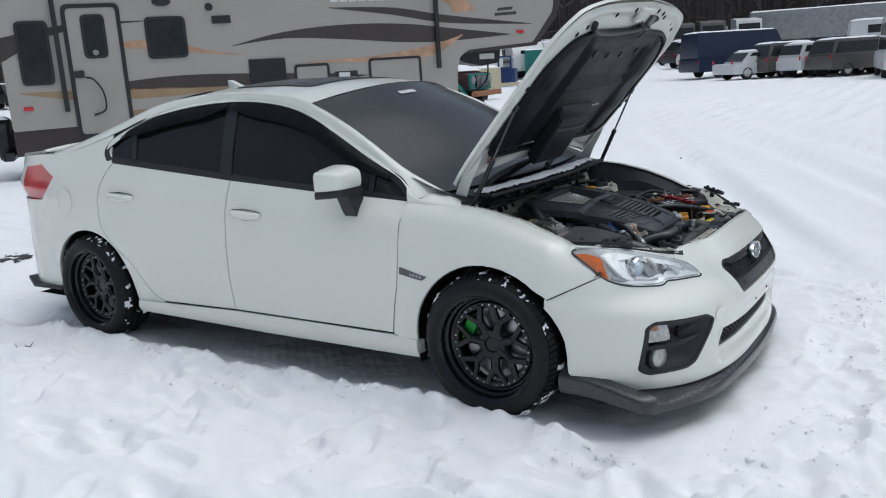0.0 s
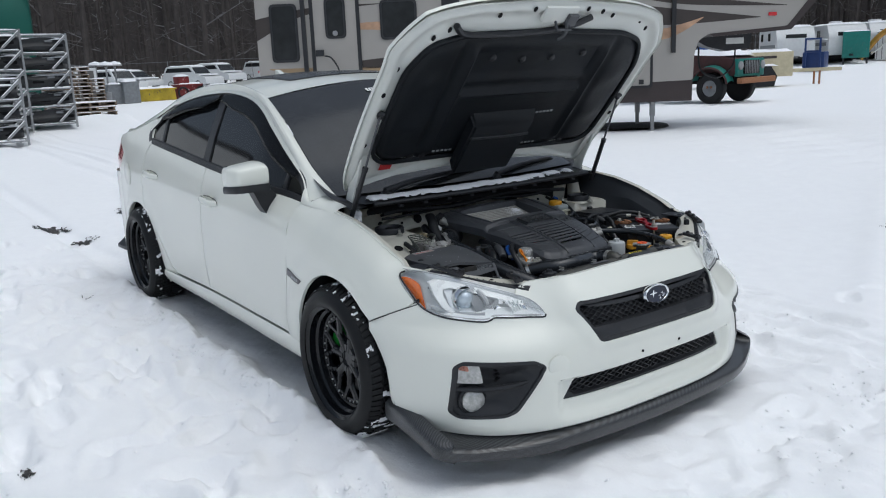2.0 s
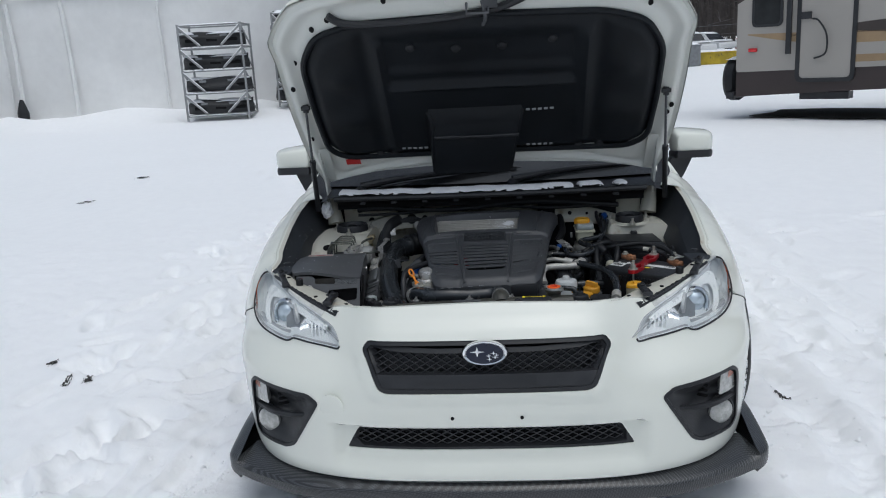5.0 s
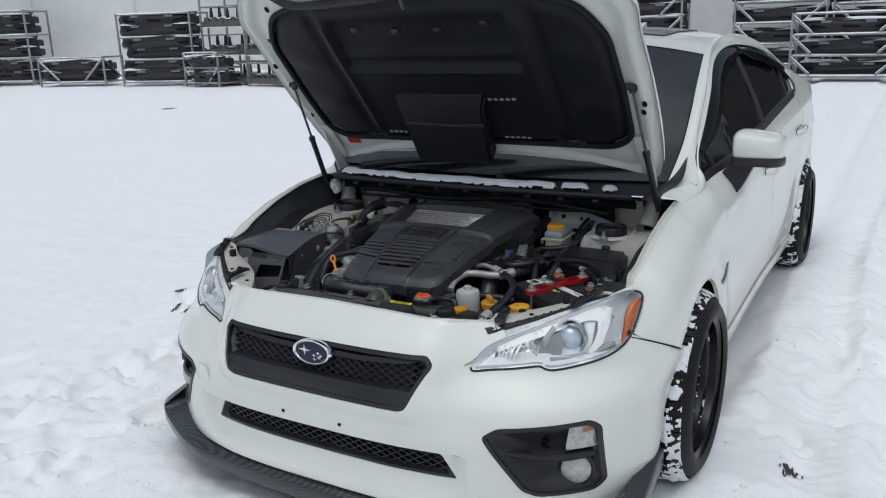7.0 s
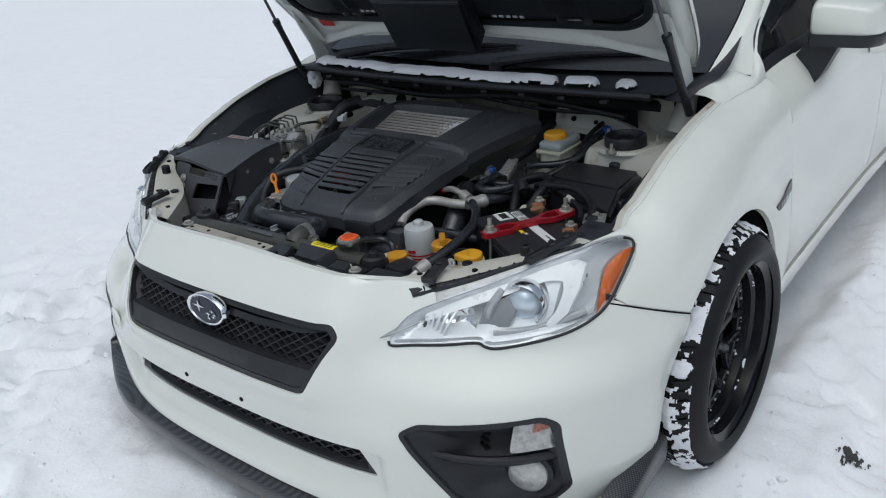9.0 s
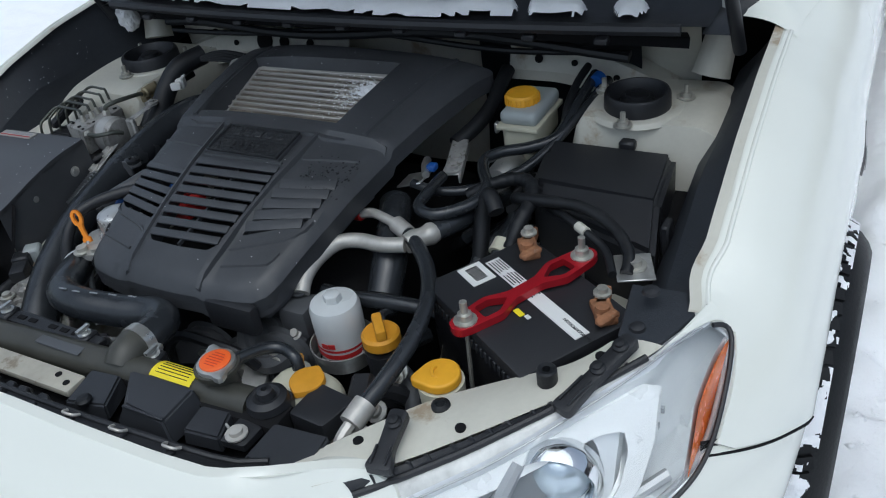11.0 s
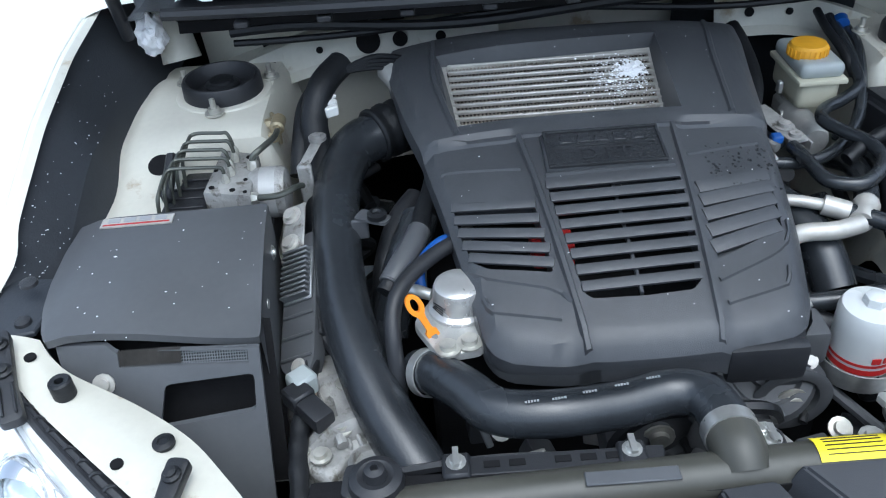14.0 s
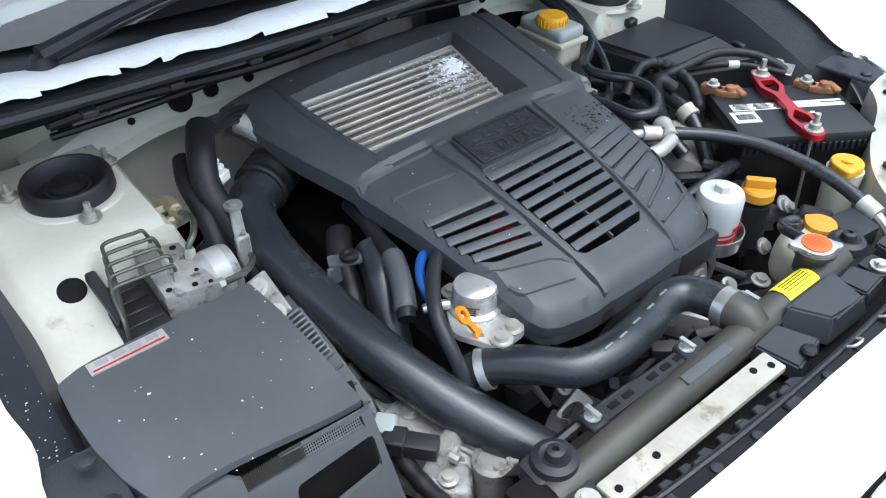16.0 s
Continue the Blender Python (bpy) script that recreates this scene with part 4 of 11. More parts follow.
i0 = min(range(len(LAMP)), key=lambda i: math.dist(LAMP[i], swept(.811, .664)))
low_l = [LAMP[k % len(LAMP)] for k in range(i0, len(LAMP) + 1)]
lower = [(lin(z, YS) * (1 - max(0, (x - .3) / (lin(z, XC) - .3)) ** (1 / qw(z))) ** (1 / pw(z)), z) for x, z in SEAM[:0:-1]] + low_l
top_edge = LAMP[1:9] + [(.512, .694), (.480, .709), (.435, .716), (.36, .726), (.2, .734), (0, .738)]
half = lower + top_edge
outline = to_s(half) + to_s(flip(half))[1:]
arch_low = [(-.981, .53), (-.952, .46), (-.933, .40), (-.927, .34), (-.927, .268), (-.90, .218), (-.70, .207), (-.45, .207), (-.2, .212), (0, .214)]
outline += arch_low + [(-s, z) for s, z in arch_low[::-1][1:]]
holes = [to_s(h) for h in (shrink(FOG, 0), flip(FOG), GRILLE, INTAKE)]


def bumper_pt(s, z):
    """The bumper skin with the raised band round the grille."""
    x, y = nose(s, z)
    return (x + .006 * (1 - ease((edge_dist((y, z), GRILLE) - .030) / .012)) * (z > .47), y, z)


bum = part("front_bumper", sheet(outline, bumper_pt, .015, holes=holes, flange=(-.014, 0, 0)), PAINT, car, "white front bumper cover with two bare plate holes")
# nose top that rolls over to the slam panel
te = [p for p in LAMP[5:9]] + top_edge[8:]
te = bend([(nose_x(y, z) + .0005, y, z - .001) for y, z in te] + [(nose_x(y, z) + .0005, -y, z - .001) for y, z in te[::-1][1:]], 90)
part("bumper_top_edge", strip(te, [(x - .005 - .025 * ease((abs(y) - .36) / .08), y * .99, z - .010) for x, y, z in te], 3, lambda i, v: (0, 0, .003 * math.sin(math.pi * v))), PAINT, car)
for y in (-.102, .102):
    part("plate_hole", lathe([(.0055, 0), (.0055, .004), (.0, .004)], 10, (nose_x(y, .425) - .0015, y, .425), "x"), DARK, bum)
cap = lathe([(.041, 0), (.041, .003), (.0385, .004), (.0, .004)], 24, (0, 0, 0), "x")
cap.transform(Matrix.Translation((nose_x(-.472, .445) - .001, -.472, .445)) @ Matrix.Rotation(radians(-16), 4, "Z"))
part("tow_hook_cover", cap, PAINT, bum)


def recessed(poly, deep, lip=.006, slope=1.3, step=.02):
    sh = shrink(poly, -.002)
    return sheet(sh, lambda y, z: (nose_x(y, z) - min(deep, lip + slope * max(0, edge_dist((y, z), sh) - .010)), y, z), step)


def lattice(poly, cell, deep, thick=.0035, squash=.55):
    """Diamond ribs inside the outline, set back behind the nose."""
    bm = bmesh.new()
    p = np.array(poly)
    w, h = cell / 2, cell * squash / 2
    y0, y1, z0, z1 = p[:, 0].min(), p[:, 0].max(), p[:, 1].min(), p[:, 1].max()
    segs = []
    for j in range(int((z1 - z0) / h) + 2):
        for i in range(-1, int((y1 - y0) / w) + 2):
            if (i + j) % 2 == 0:
                a = (y0 + i * w, z0 + j * h)
                segs += [(a, (a[0] + w, a[1] + h)), (a, (a[0] + w, a[1] - h))]
    for a, b in segs:
        mid = ((a[0] + b[0]) / 2, (a[1] + b[1]) / 2)
        if not inside([mid], poly)[0]:
            continue
        A, B = Vector((nose_x(*a) - deep, *a)), Vector((nose_x(*b) - deep, *b))
        d = (B - A).normalized()
        n = Vector((0, -d.z, d.y)) * thick / 2
        f = [bm.verts.new(A + n), bm.verts.new(B + n), bm.verts.new(B - n), bm.verts.new(A - n)]
        g = [bm.verts.new(v.co - Vector((.010, 0, 0))) for v in f]
        bm.faces.new(f)
        for k in range(4):
            bm.faces.new((f[k], f[(k + 1) % 4], g[(k + 1) % 4], g[k]))
    return bm


part("grille_backing", recessed(GRILLE, .060, .004, 1.6), BLACK, bum, "black grille housing")
part("grille_mesh", lattice([(-.334, .554), (.334, .554), (.354, .612), (.346, .622), (-.346, .622), (-.354, .612)], .032, .024, .0030, .58), BLACK, bum, "black diamond grille mesh")
for sg in (-1, 1):
    wing_ = rounded([(.0, .611), (.16, .612), (.28, .618), (.346, .630), (.340, .638), (.27, .630), (.15, .624), (.0, .624)], .002, 1)
    part("grille_wing_bar", sheet([(sg * y, z) for y, z in wing_], lambda y, z: (nose_x(y, z) - .012, y, z), .03, flange=(-.035, 0, 0)), BLACK, bum, "black grille wing bar beside the badge")
bar = rounded([(-.338, .556), (.338, .556), (.316, .514), (.292, .507), (-.292, .507), (-.316, .514)], .008, 3)
part("grille_lower_bar", sheet(bar, lambda y, z: (nose_x(y, z) + .002 - .010 * ((z - .53) / .03) ** 2, y, z), .03, flange=(-.03, 0, 0)), BLACK, bum, "satin black grille bar")
rim_o, rim_i = shrink(GRILLE, -.001), shrink(GRILLE, .013)
part("grille_frame", sheet(rim_o, lambda y, z: (nose_x(y, z) + .001, y, z), .03, holes=[rim_i], flange=(-.02, 0, 0)), BLACK, bum)
for y in np.arange(-.32, .33, .04):
    part("grille_fin", box(.02, .003, .020, (nose_x(y, .633) - .035, y, .634)), BLACK, bum)
part("intake_backing", recessed(INTAKE, .065, .004, 2.2), BLACK, bum)
part("intake_mesh", lattice(shrink(INTAKE, .004), .036, .016, .0032, .55), BLACK, bum, "black diamond lower intake mesh")
# oval badge, its emblem as plain shapes
bx = nose_x(0, .617) + .006
badge = lathe([(.064, -.012), (.066, .0), (.062, .007), (.056, .006), (.054, .004), (.0, .004)], 40, (0, 0, 0), "x")
badge.transform(Matrix.Translation((bx, 0, .617)) @ Matrix.Rotation(radians(-6), 4, "Y") @ Matrix.Diagonal((1, 1.04, .56, 1)))
bo = part("badge", badge, CHROME, bum, "oval chrome-rimmed badge with a dark blue field")
fld = lathe([(.053, .0), (.053, .0015), (.0, .0015)], 40, (0, 0, 0), "x")
fld.transform(Matrix.Translation((bx + .0042, 0, .617)) @ Matrix.Rotation(radians(-6), 4, "Y") @ Matrix.Diagonal((1, 1.04, .56, 1)))
part("badge_field", fld, LOGO_BLUE, bo)
for y, z, r in ((-.022, .622, .020), (.012, .610, .008), (.026, .618, .008), (.030, .606, .008), (.014, .600, .008), (.035, .612, .007)):
    star = []
    for k in range(8):
        rr = r if k % 2 == 0 else r * .24
        star.append((rr * math.cos(k * math.pi / 4) * 1.15, rr * math.sin(k * math.pi / 4) * .8))
    sb = prism(star, .0018)
    sb.transform(Matrix.Translation((bx + .0058 - (z - .617) * .1, y, z)) @ Matrix(((0, 0, 1, 0), (1, 0, 0, 0), (0, 1, 0, 0), (0, 0, 0, 1))))
    part("badge_star", sb, CHROME, bo)

# splitter lip in carbon weave: a straight front, angled corners, upturned ends
LIP = [(.355, .868), (.50, .878), (.66, .884), (.705, .880), (.742, .852), (.805, .745), (.862, .635), (.898, .53), (.912, .44), (.930, .25), (.938, 0)]
LIP = bend(LIP + [(x, -y) for x, y in LIP[::-1][1:]], 120)


def lip_pt(u, v):
    x, y = LIP[round(u * 120)]
    s = 1 - 2 * u
    end = ease((abs(s) - .60) / .35)
    ix, iy = nose(s_of(y * .985, .21), .21, -.012) if abs(y) < .84 else (x, math.copysign(.838, y))
    if abs(y) > .80:
        t = ease((abs(y) - .80) / .08)
        ix, iy = ix * (1 - t) + x * t, iy * (1 - t) + math.copysign(.832, y) * t
    prof = [(0, .208), (.35, .203), (.88, .192), (1.0, .183), (1.0, .156), (.93, .148), (0, .140)]
    k = v * (len(prof) - 1)
    i = min(int(k), len(prof) - 2)
    w, z = np.array(prof[i]) * (1 - (k - i)) + np.array(prof[i + 1]) * (k - i)
    z += (.060 * end * (1 if v < .6 else 1 - (v - .6) * 1.6)) - .006 * (1 - end)
    return (ix + (x - ix) * w, iy + (y - iy) * w, z)


part("splitter_lip", grid(lip_pt, 120, 12), CARBON, car, "dark carbon weave front splitter lip")
# fog lamp pockets and headlamps
for sg in (-1, 1):
    mir = (lambda p: p) if sg > 0 else flip
    fog = mir(FOG)
    pocket = part("fog_lamp_bezel", recessed(fog, .055, .003, 1.1, .016), BLACK, bum, "matt black fog lamp bezel")
    fo, fi = shrink(fog, -.001), shrink(fog, .009)
    part("bezel_rim", sheet(fo, lambda y, z: (nose_x(y, z) + .0025, y, z), .03, holes=[fi], flange=(-.012, 0, 0)), BLACK, pocket)
    br = [(nose_x(sg * y, .382) - .022, sg * y, z) for y, z in ((.545, .405), (.62, .389), (.70, .380), (.785, .376))]
    part("bezel_bar", tube(br, [.006, .009, .011, .010], 8), BLACK, pocket)
    for k in range(3):
        part("bezel_slot", box(.012, .034, .007, (nose_x(.66, .43) - .040, sg * .655, .410 + .017 * k), .002, 1, Matrix.Rotation(sg * radians(-28), 4, "Z")), DARK, pocket)
    ts = rounded([(.708, .404), (.715, .470), (.765, .474), (.775, .452), (.777, .402)], .008, 3)
    ts = mir(ts)
    part("turn_signal_lens", sheet(ts, lambda y, z: (nose_x(y, z) - .012, y, z), .02, flange=(-.03, 0, 0)), FROST, pocket, "clear ribbed turn signal lens")
    bulb_ = rounded([(.742, .446), (.744, .466), (.764, .467), (.768, .452)], .006, 3)
    part("signal_bulb", sheet(mir(bulb_), lambda y, z: (nose_x(y, z) - .0108, y, z), .01), AMBER_DULL, pocket, "dull red-orange bulb behind the lens")
    fx = nose_x(.728, .332) - .030
    rot = Matrix.Translation((fx, sg * .722, .334)) @ Matrix.Rotation(sg * radians(20), 4, "Z")
    fl_ = lathe([(.050, -.03), (.052, .0), (.046, .006), (.043, .003), (.04, .003)], 28, axis="x", cap=False)
    fl_.transform(rot)
    part("fog_lamp_ring", fl_, BLACK, pocket)
    gl = lathe([(.043, .0), (.040, .010), (.028, .018), (.0, .021)], 28, axis="x")
    gl.transform(rot)
    part("fog_lamp_lens", gl, FROST, pocket, "clear round fog lamp lens")
    # headlamp
    L = mir(LAMP)
    lamp = part("headlamp", sheet(shrink(L, -.003), lambda y, z: (nose_x(y, z) - min(.070 + .05 * ease((abs(y) - .73) / .03), .004 + (1.5 + 5 * ease((abs(y) - .73) / .03)) * max(0, edge_dist((y, z), L) - .004)), y, z), .010), LAMP_IN, car, "clear headlamp with amber side reflector")
    ring3 = [(nose_x(y, z) + .001, y, z) for y, z in L]
    upper_ = [z > .632 + (abs(y) - .461) * .379 - .014 and abs(y) < .772 for y, z in L]
    i1 = next(i for i in range(len(L)) if upper_[i - 1] and not upper_[i])
    loop_ = [(i1 + k) % len(L) for k in range(len(L))]
    part("lamp_seal", tube([ring3[i] for i in loop_ if not upper_[i]], .0032, 8, 2), BLACK, lamp, "black headlamp edge seal")
    part("lamp_edge", tube([ring3[loop_[-1]]] + [ring3[i] for i in loop_ if upper_[i]], .0013, 6, 2), LAMP_GREY, lamp)
    ring4 = [(nose_x(y, z) - .010, y * .992, z + (.664 - z) * .06) for y, z in L]
    part("lamp_inner_frame", tube(ring4 + ring4[:2], .0045, 8, 2), LAMP_GREY, lamp)
    cov = part("lamp_cover", sheet(shrink(L, .002), lambda y, z: (nose_x(y, z) + .002, y, z), .02), CLEAR, lamp)
    cov.visible_shadow = False
    am = spl([(.512, .724), (.46, .738), (.412, .736), (.405, .722), (.45, .672), (.485, .640), (.538, .640), (.540, .650), (.526, .69)], 3, True)
    part("amber_reflector", sheet(am, lambda x, z: (x, sg * (.800 - .09 * (x - .40) - .10 * max(0, z - .715)), z), .014), AMBER, lamp, "amber side reflector")
    part("reflector_backing", sheet(shrink(am, -.003), lambda x, z: (x, sg * (.796 - .09 * (x - .40) - .10 * max(0, z - .715)), z), .014), LAMP_IN, lamp)
    band_ = [swept(*p) for p in ((.500, .652), (.556, .679), (.610, .699), (.685, .727), (.728, .736), (.750, .726), (.758, .690), (.752, .650), (.735, .632), (.722, .636), (.734, .660), (.736, .690), (.728, .707), (.708, .711), (.680, .704), (.612, .680), (.556, .661), (.506, .640))]
    part("daylight_band", sheet(mir(rounded(band_, .004, 2)), lambda y, z: (nose_x(y, z) - .016, y, z), .012, flange=(-.012, 0, 0)), LAMP_WHITE, lamp, "silver white curved light band")
    ledge_ = [swept(*p) for p in ((.612, .624), (.668, .615), (.735, .624), (.748, .634), (.700, .630), (.640, .632))]
    part("lamp_ledge", sheet(mir(ledge_), lambda y, z: (nose_x(y, z) - .018, y, z), .012, flange=(-.02, 0, 0)), LAMP_WHITE, lamp)
    # grey panel that paints the shadow on the inboard side of the projector
    shade_ = [swept(*p) for p in ((.604, .634), (.607, .668), (.650, .688), (.664, .660), (.660, .630))]
    part("lamp_shade_panel", sheet(mir(shade_), lambda y, z: (nose_x(y, z) - .030, y, z), .014), LAMP_SHADE, lamp, "grey panel painted as the shadow beside the projector")
    px = nose_x(.658, .664)
    pm = Matrix.Translation((px - .062, sg * .655, .662)) @ Matrix.Rotation(sg * radians(14), 4, "Z")
    ring = lathe([(.036, -.02), (.050, .0), (.052, .022), (.046, .034), (.040, .028), (.0375, .016)], 36, axis="x", cap=False)
    ring.transform(pm)
    part("projector_ring", ring, CHROME, lamp)
    sq = rounded([(.640, .630), (.640, .704), (.712, .708), (.716, .634)], .016, 4)
    cirq = arc(.657, .664, .044, .044, 0, 348, 28)
    part("projector_bezel", sheet(mir(sq), lambda y, z: (nose_x(y, z) - .034, y, z), .02, holes=[mir(cirq)], flange=(-.02, 0, 0)), LAMP_IN, lamp, "silver square projector bezel")
    ball = lathe([(.038, .006), (.036, .018), (.028, .030), (.014, .037), (.0, .039)], 32, axis="x")
    ball.transform(pm)
    part("projector_lens", ball, LENS, lamp, "bluish glass projector lens")
    hb = mir([(.49, .612), (.50, .65), (.575, .676), (.60, .640), (.598, .620)])
    part("high_beam_bowl", sheet(rounded(hb, .008, 2), lambda y, z: (nose_x(y, z) - .022 - .9 * min(.03, edge_dist((y, z), hb)), y, z), .012), CHROME, lamp, "faceted high beam reflector")
    part("reflector_rib", join(*[tube([(nose_x(sg * .5, .64) - .020, sg * (.50 + .012 * k), .618), (nose_x(sg * .5, .64) - .028, sg * (.505 + .012 * k), .640), (nose_x(sg * .5, .64) - .018 - .012 * k, sg * (.507 + .012 * k), .655 + .002 * k)], .003, 5, 3) for k in range(5)]), LAMP_IN, lamp)
    dv = [(nose_x(.60, .66) - .045, sg * .606, .625), (nose_x(.6, .66) - .03, sg * .612, .66), (nose_x(.6, .7) - .03, sg * .625, .695)]
    part("lamp_divider", tube(dv, [.012, .010, .008], 8), LAMP_GREY, lamp)
    part("lamp_base_shelf", tube([(nose_x(.62, .62) - .03, sg * .63, .619), (nose_x(.70, .62) - .03, sg * .70, .622), (nose_x(.77, .64) - .025, sg * .765, .642)], .008, 8), LAMP_GREY, lamp)
    part("led_mark", join(*[box(.004, .004, .008, (nose_x(.742, .66 + .012 * k) - .03, sg * (.741 + .002 * k), .655 + .012 * k)) for k in range(5)]), LAMP_GREY, lamp)

# ---- door mirrors ----
for sg in (-1, 1):
    def shell_at(u, v):
        """Boxy shell: u round the outline in y and z, v from the front of the cap to the glass."""
        a = 2 * math.pi * u
        e = lambda q, p: math.copysign(abs(q) ** p, q)
        cy, cz = e(math.cos(a), .40), e(math.sin(a), .42)
        k = math.sin(math.pi / 2 * min(v / .7, 1)) ** .55
        y = .922 + .092 * cy * (.60 + .40 * k if cy > 0 else .82 + .18 * k)
        top = 1.086 - .016 * ease((y - .84) / .18)
        z = 1.024 + (top - 1.024 if cz > 0 else .058) * cz * (.62 + .38 * k)
        return (-.592 - .125 * v - .035 * (y - .92), sg * y, z)
    front = [shell_at(i / 48, 0) for i in range(48)]
    shell = grid(lambda u, v: shell_at(u, v), 48, 16)
    face = bmesh.new()
    face.faces.new([face.verts.new(p) for p in front])
    join(shell, face)
    bmesh.ops.remove_doubles(shell, verts=shell.verts[:], dist=.0005)
    bmesh.ops.recalc_face_normals(shell, faces=shell.faces[:])
    mo = part("door_mirror", shell, PAINT, car, "white door mirror shell with black base", smooth=50)
    def trim_at(u, v):
        x, y, z = shell_at(u, v)
        return (x + (.003 if v < .3 else 0), y + sg * .002 * math.copysign(1, math.cos(2 * math.pi * u)), .9735 + .0165 * math.copysign(min(1, abs(math.sin(2 * math.pi * u)) * 2.2), math.sin(2 * math.pi * u)) - .010 * v)
    low = grid(trim_at, 48, 12)
    cap_ = bmesh.new()
    cap_.faces.new([cap_.verts.new(trim_at(i / 48, 0)) for i in range(48)])
    join(low, cap_)
    bmesh.ops.remove_doubles(low, verts=low.verts[:], dist=.0004)
    bmesh.ops.recalc_face_normals(low, faces=low.faces[:])
    part("mirror_lower_trim", low, BLACK, mo)
    part("mirror_glass", box(.004, .152, .096, (-.716, sg * .922, 1.022), .012, 2), TINT, mo)
    foot = prism([(.918, .962), (.832, .962), (.806, .93), (.786, .862), (.792, .832), (.850, .832), (.880, .880)], .075, Matrix.Translation((-.618, 0, 0)) @ Matrix(((0, 0, -1, 0), (sg, 0, 0, 0), (0, 1, 0, 0), (0, 0, 0, 1))), .010, 3)
    bmesh.ops.recalc_face_normals(foot, faces=foot.faces[:])
    part("mirror_foot", foot, BLACK, mo)


# ---- wheels: axle along y, outer face towards +y ----
def build_wheel(sg, snowy):
    R, rim_r, w = .308, .236, .118
    tyre_prof = [(rim_r - .006, -w), (rim_r + .010, -w - .004), (.272, -w - .002), (.287, -w + .014), (.299, -w + .034), (R, -.06), (R, .06), (.299, w - .034), (.287, w - .014), (.272, w - .001), (.258, w + .006), (rim_r + .010, w + .004), (rim_r - .006, w - .004)]
    bm = lathe(tyre_prof, 72, axis="y", cap=False)
    barrel = lathe([(rim_r - .012, -w + .01), (.205, -.06), (.186, -.02), (.184, .034), (.189, .040), (.199, .044), (.203, .064), (.213, .072), (.217, .098), (rim_r - .006, .106), (rim_r + .002, .116), (rim_r + .003, .110)], 64, axis="y", cap=False)
    wh = part("wheel", barrel, RIM, car, "black multi-spoke wheel with riveted lip")
    ty = part("tyre", bm, TYRE, wh, "black winter tyre with packed snow in the tread")
    tread = bmesh.new()
    for i in range(76):
        a = 2 * math.pi * i / 76
        for y, l, tilt, r in ((-.079, .036, .42, .3015), (-.030, .048, 0, R + .002), (.030, .048, 0, R + .002), (.079, .036, -.42, .3015)):
            b = box(.0185, l, .010, m=Matrix.Translation((0, y, r)) @ Matrix.Rotation(tilt, 4, "X") @ Matrix.Rotation(.25 if y > 0 else -.25, 4, "Z"))
            b.transform(Matrix.Rotation(a + (.05 if abs(y) < .05 else 0), 4, "Y"))
            join(tread, b)
    tagged(part("tread_block", tread, TYRE, ty), kind="stuff")
    hub = lathe([(.040, -.02), (.070, .0), (.072, .030), (.062, .042), (.034, .042), (.030, .036), (.0, .036)], 32, axis="y")
    part("hub", hub, RIM, wh)
    n = 7
    for i in range(n):
        a = 2 * math.pi * i / n
        pts = lambda p: [(r * math.sin(a + t), y, r * math.cos(a + t)) for r, t, y in p]
        sp = tube(pts([(.040, 0, .022), (.080, 0, .030), (.108, 0, .036)]), [.027, .022, .021], 10)
        for sd in (-1, 1):
            join(sp, tube(pts([(.100, 0, .034), (.126, sd * .12, .038), (.150, sd * .215, .040), (.176, sd * .265, .042)]), [.020, .0155, .0145, .018], 8))
        for v in sp.verts:
            v.co.y = .035 + (v.co.y - .035) * .75
        part("spoke", sp, RIM, wh)
    for i in range(5):
        a = 2 * math.pi * i / 5 + .3
        part("lug_hole", lathe([(.010, .0), (.010, .003), (0, .003)], 10, (.045 * math.sin(a), .0385, .045 * math.cos(a)), "y"), DARK, wh)
    part("rivet_ring", lathe([(.163, .030), (.165, .043), (.170, .046), (.184, .046), (.188, .040)], 56, axis="y", cap=False), RIM, wh)
    riv = lathe([(.0042, 0), (.0038, .004), (.0, .005)], 7, axis="y")
    me = mesh_of("rivet", riv, STEEL)
    for i in range(35):
        if i % 5 == 4:
            continue
        a = 2 * math.pi * i / 35
        r = new("rivet", me)
        r.parent, r.matrix_basis = wh, Matrix.Translation((.176 * math.sin(a), .046, .176 * math.cos(a)))
    part("brake_disc", lathe([(.07, -.03), (.15, -.03), (.15, -.005), (.07, -.005)], 40, axis="y"), DISC, wh)
    cal = prism(arc(0, 0, .155, .155, 28, 78, 10) + arc(0, 0, .105, .105, 78, 28, 10), .06, Matrix.Translation((0, .022, 0)) @ Matrix.Rotation(math.pi / 2, 4, "X"), .008)
    part("brake_caliper", cal, GREEN_CAL, wh, "green painted brake caliper")
    # snow caught in the tread and on the rim
    rnd = random.Random(5 + sg)
    cl = bmesh.new()
    na, ny = 380, 34
    prof = [(.296, w - .018), (.307, w - .036), (R + .008, .06), (R + .008, -.06), (.307, -w + .034)]
    rows = []
    for i in range(na):
        a = 2 * math.pi * i / na
        row = []
        for j in range(ny + 1):
            k = j / ny * (len(prof) - 1)
            m_ = min(int(k), len(prof) - 2)
            r, y = np.array(prof[m_]) * (1 - (k - m_)) + np.array(prof[m_ + 1]) * (k - m_)
            q = Vector((math.sin(a) * 9, math.cos(a) * 9, y * 26))
            h = noise.noise(q * .5) * .8 + noise.noise(q * 1.7) * .75 + noise.noise(q * 4.5) * .4 + snowy + .10 * (y > .05)
            row.append((cl.verts.new(((r + .009 * min(max(h, -.4), 1.0)) * math.sin(a), y, (r + .009 * min(max(h, -.4), 1.0)) * math.cos(a))), h))
        rows.append(row)
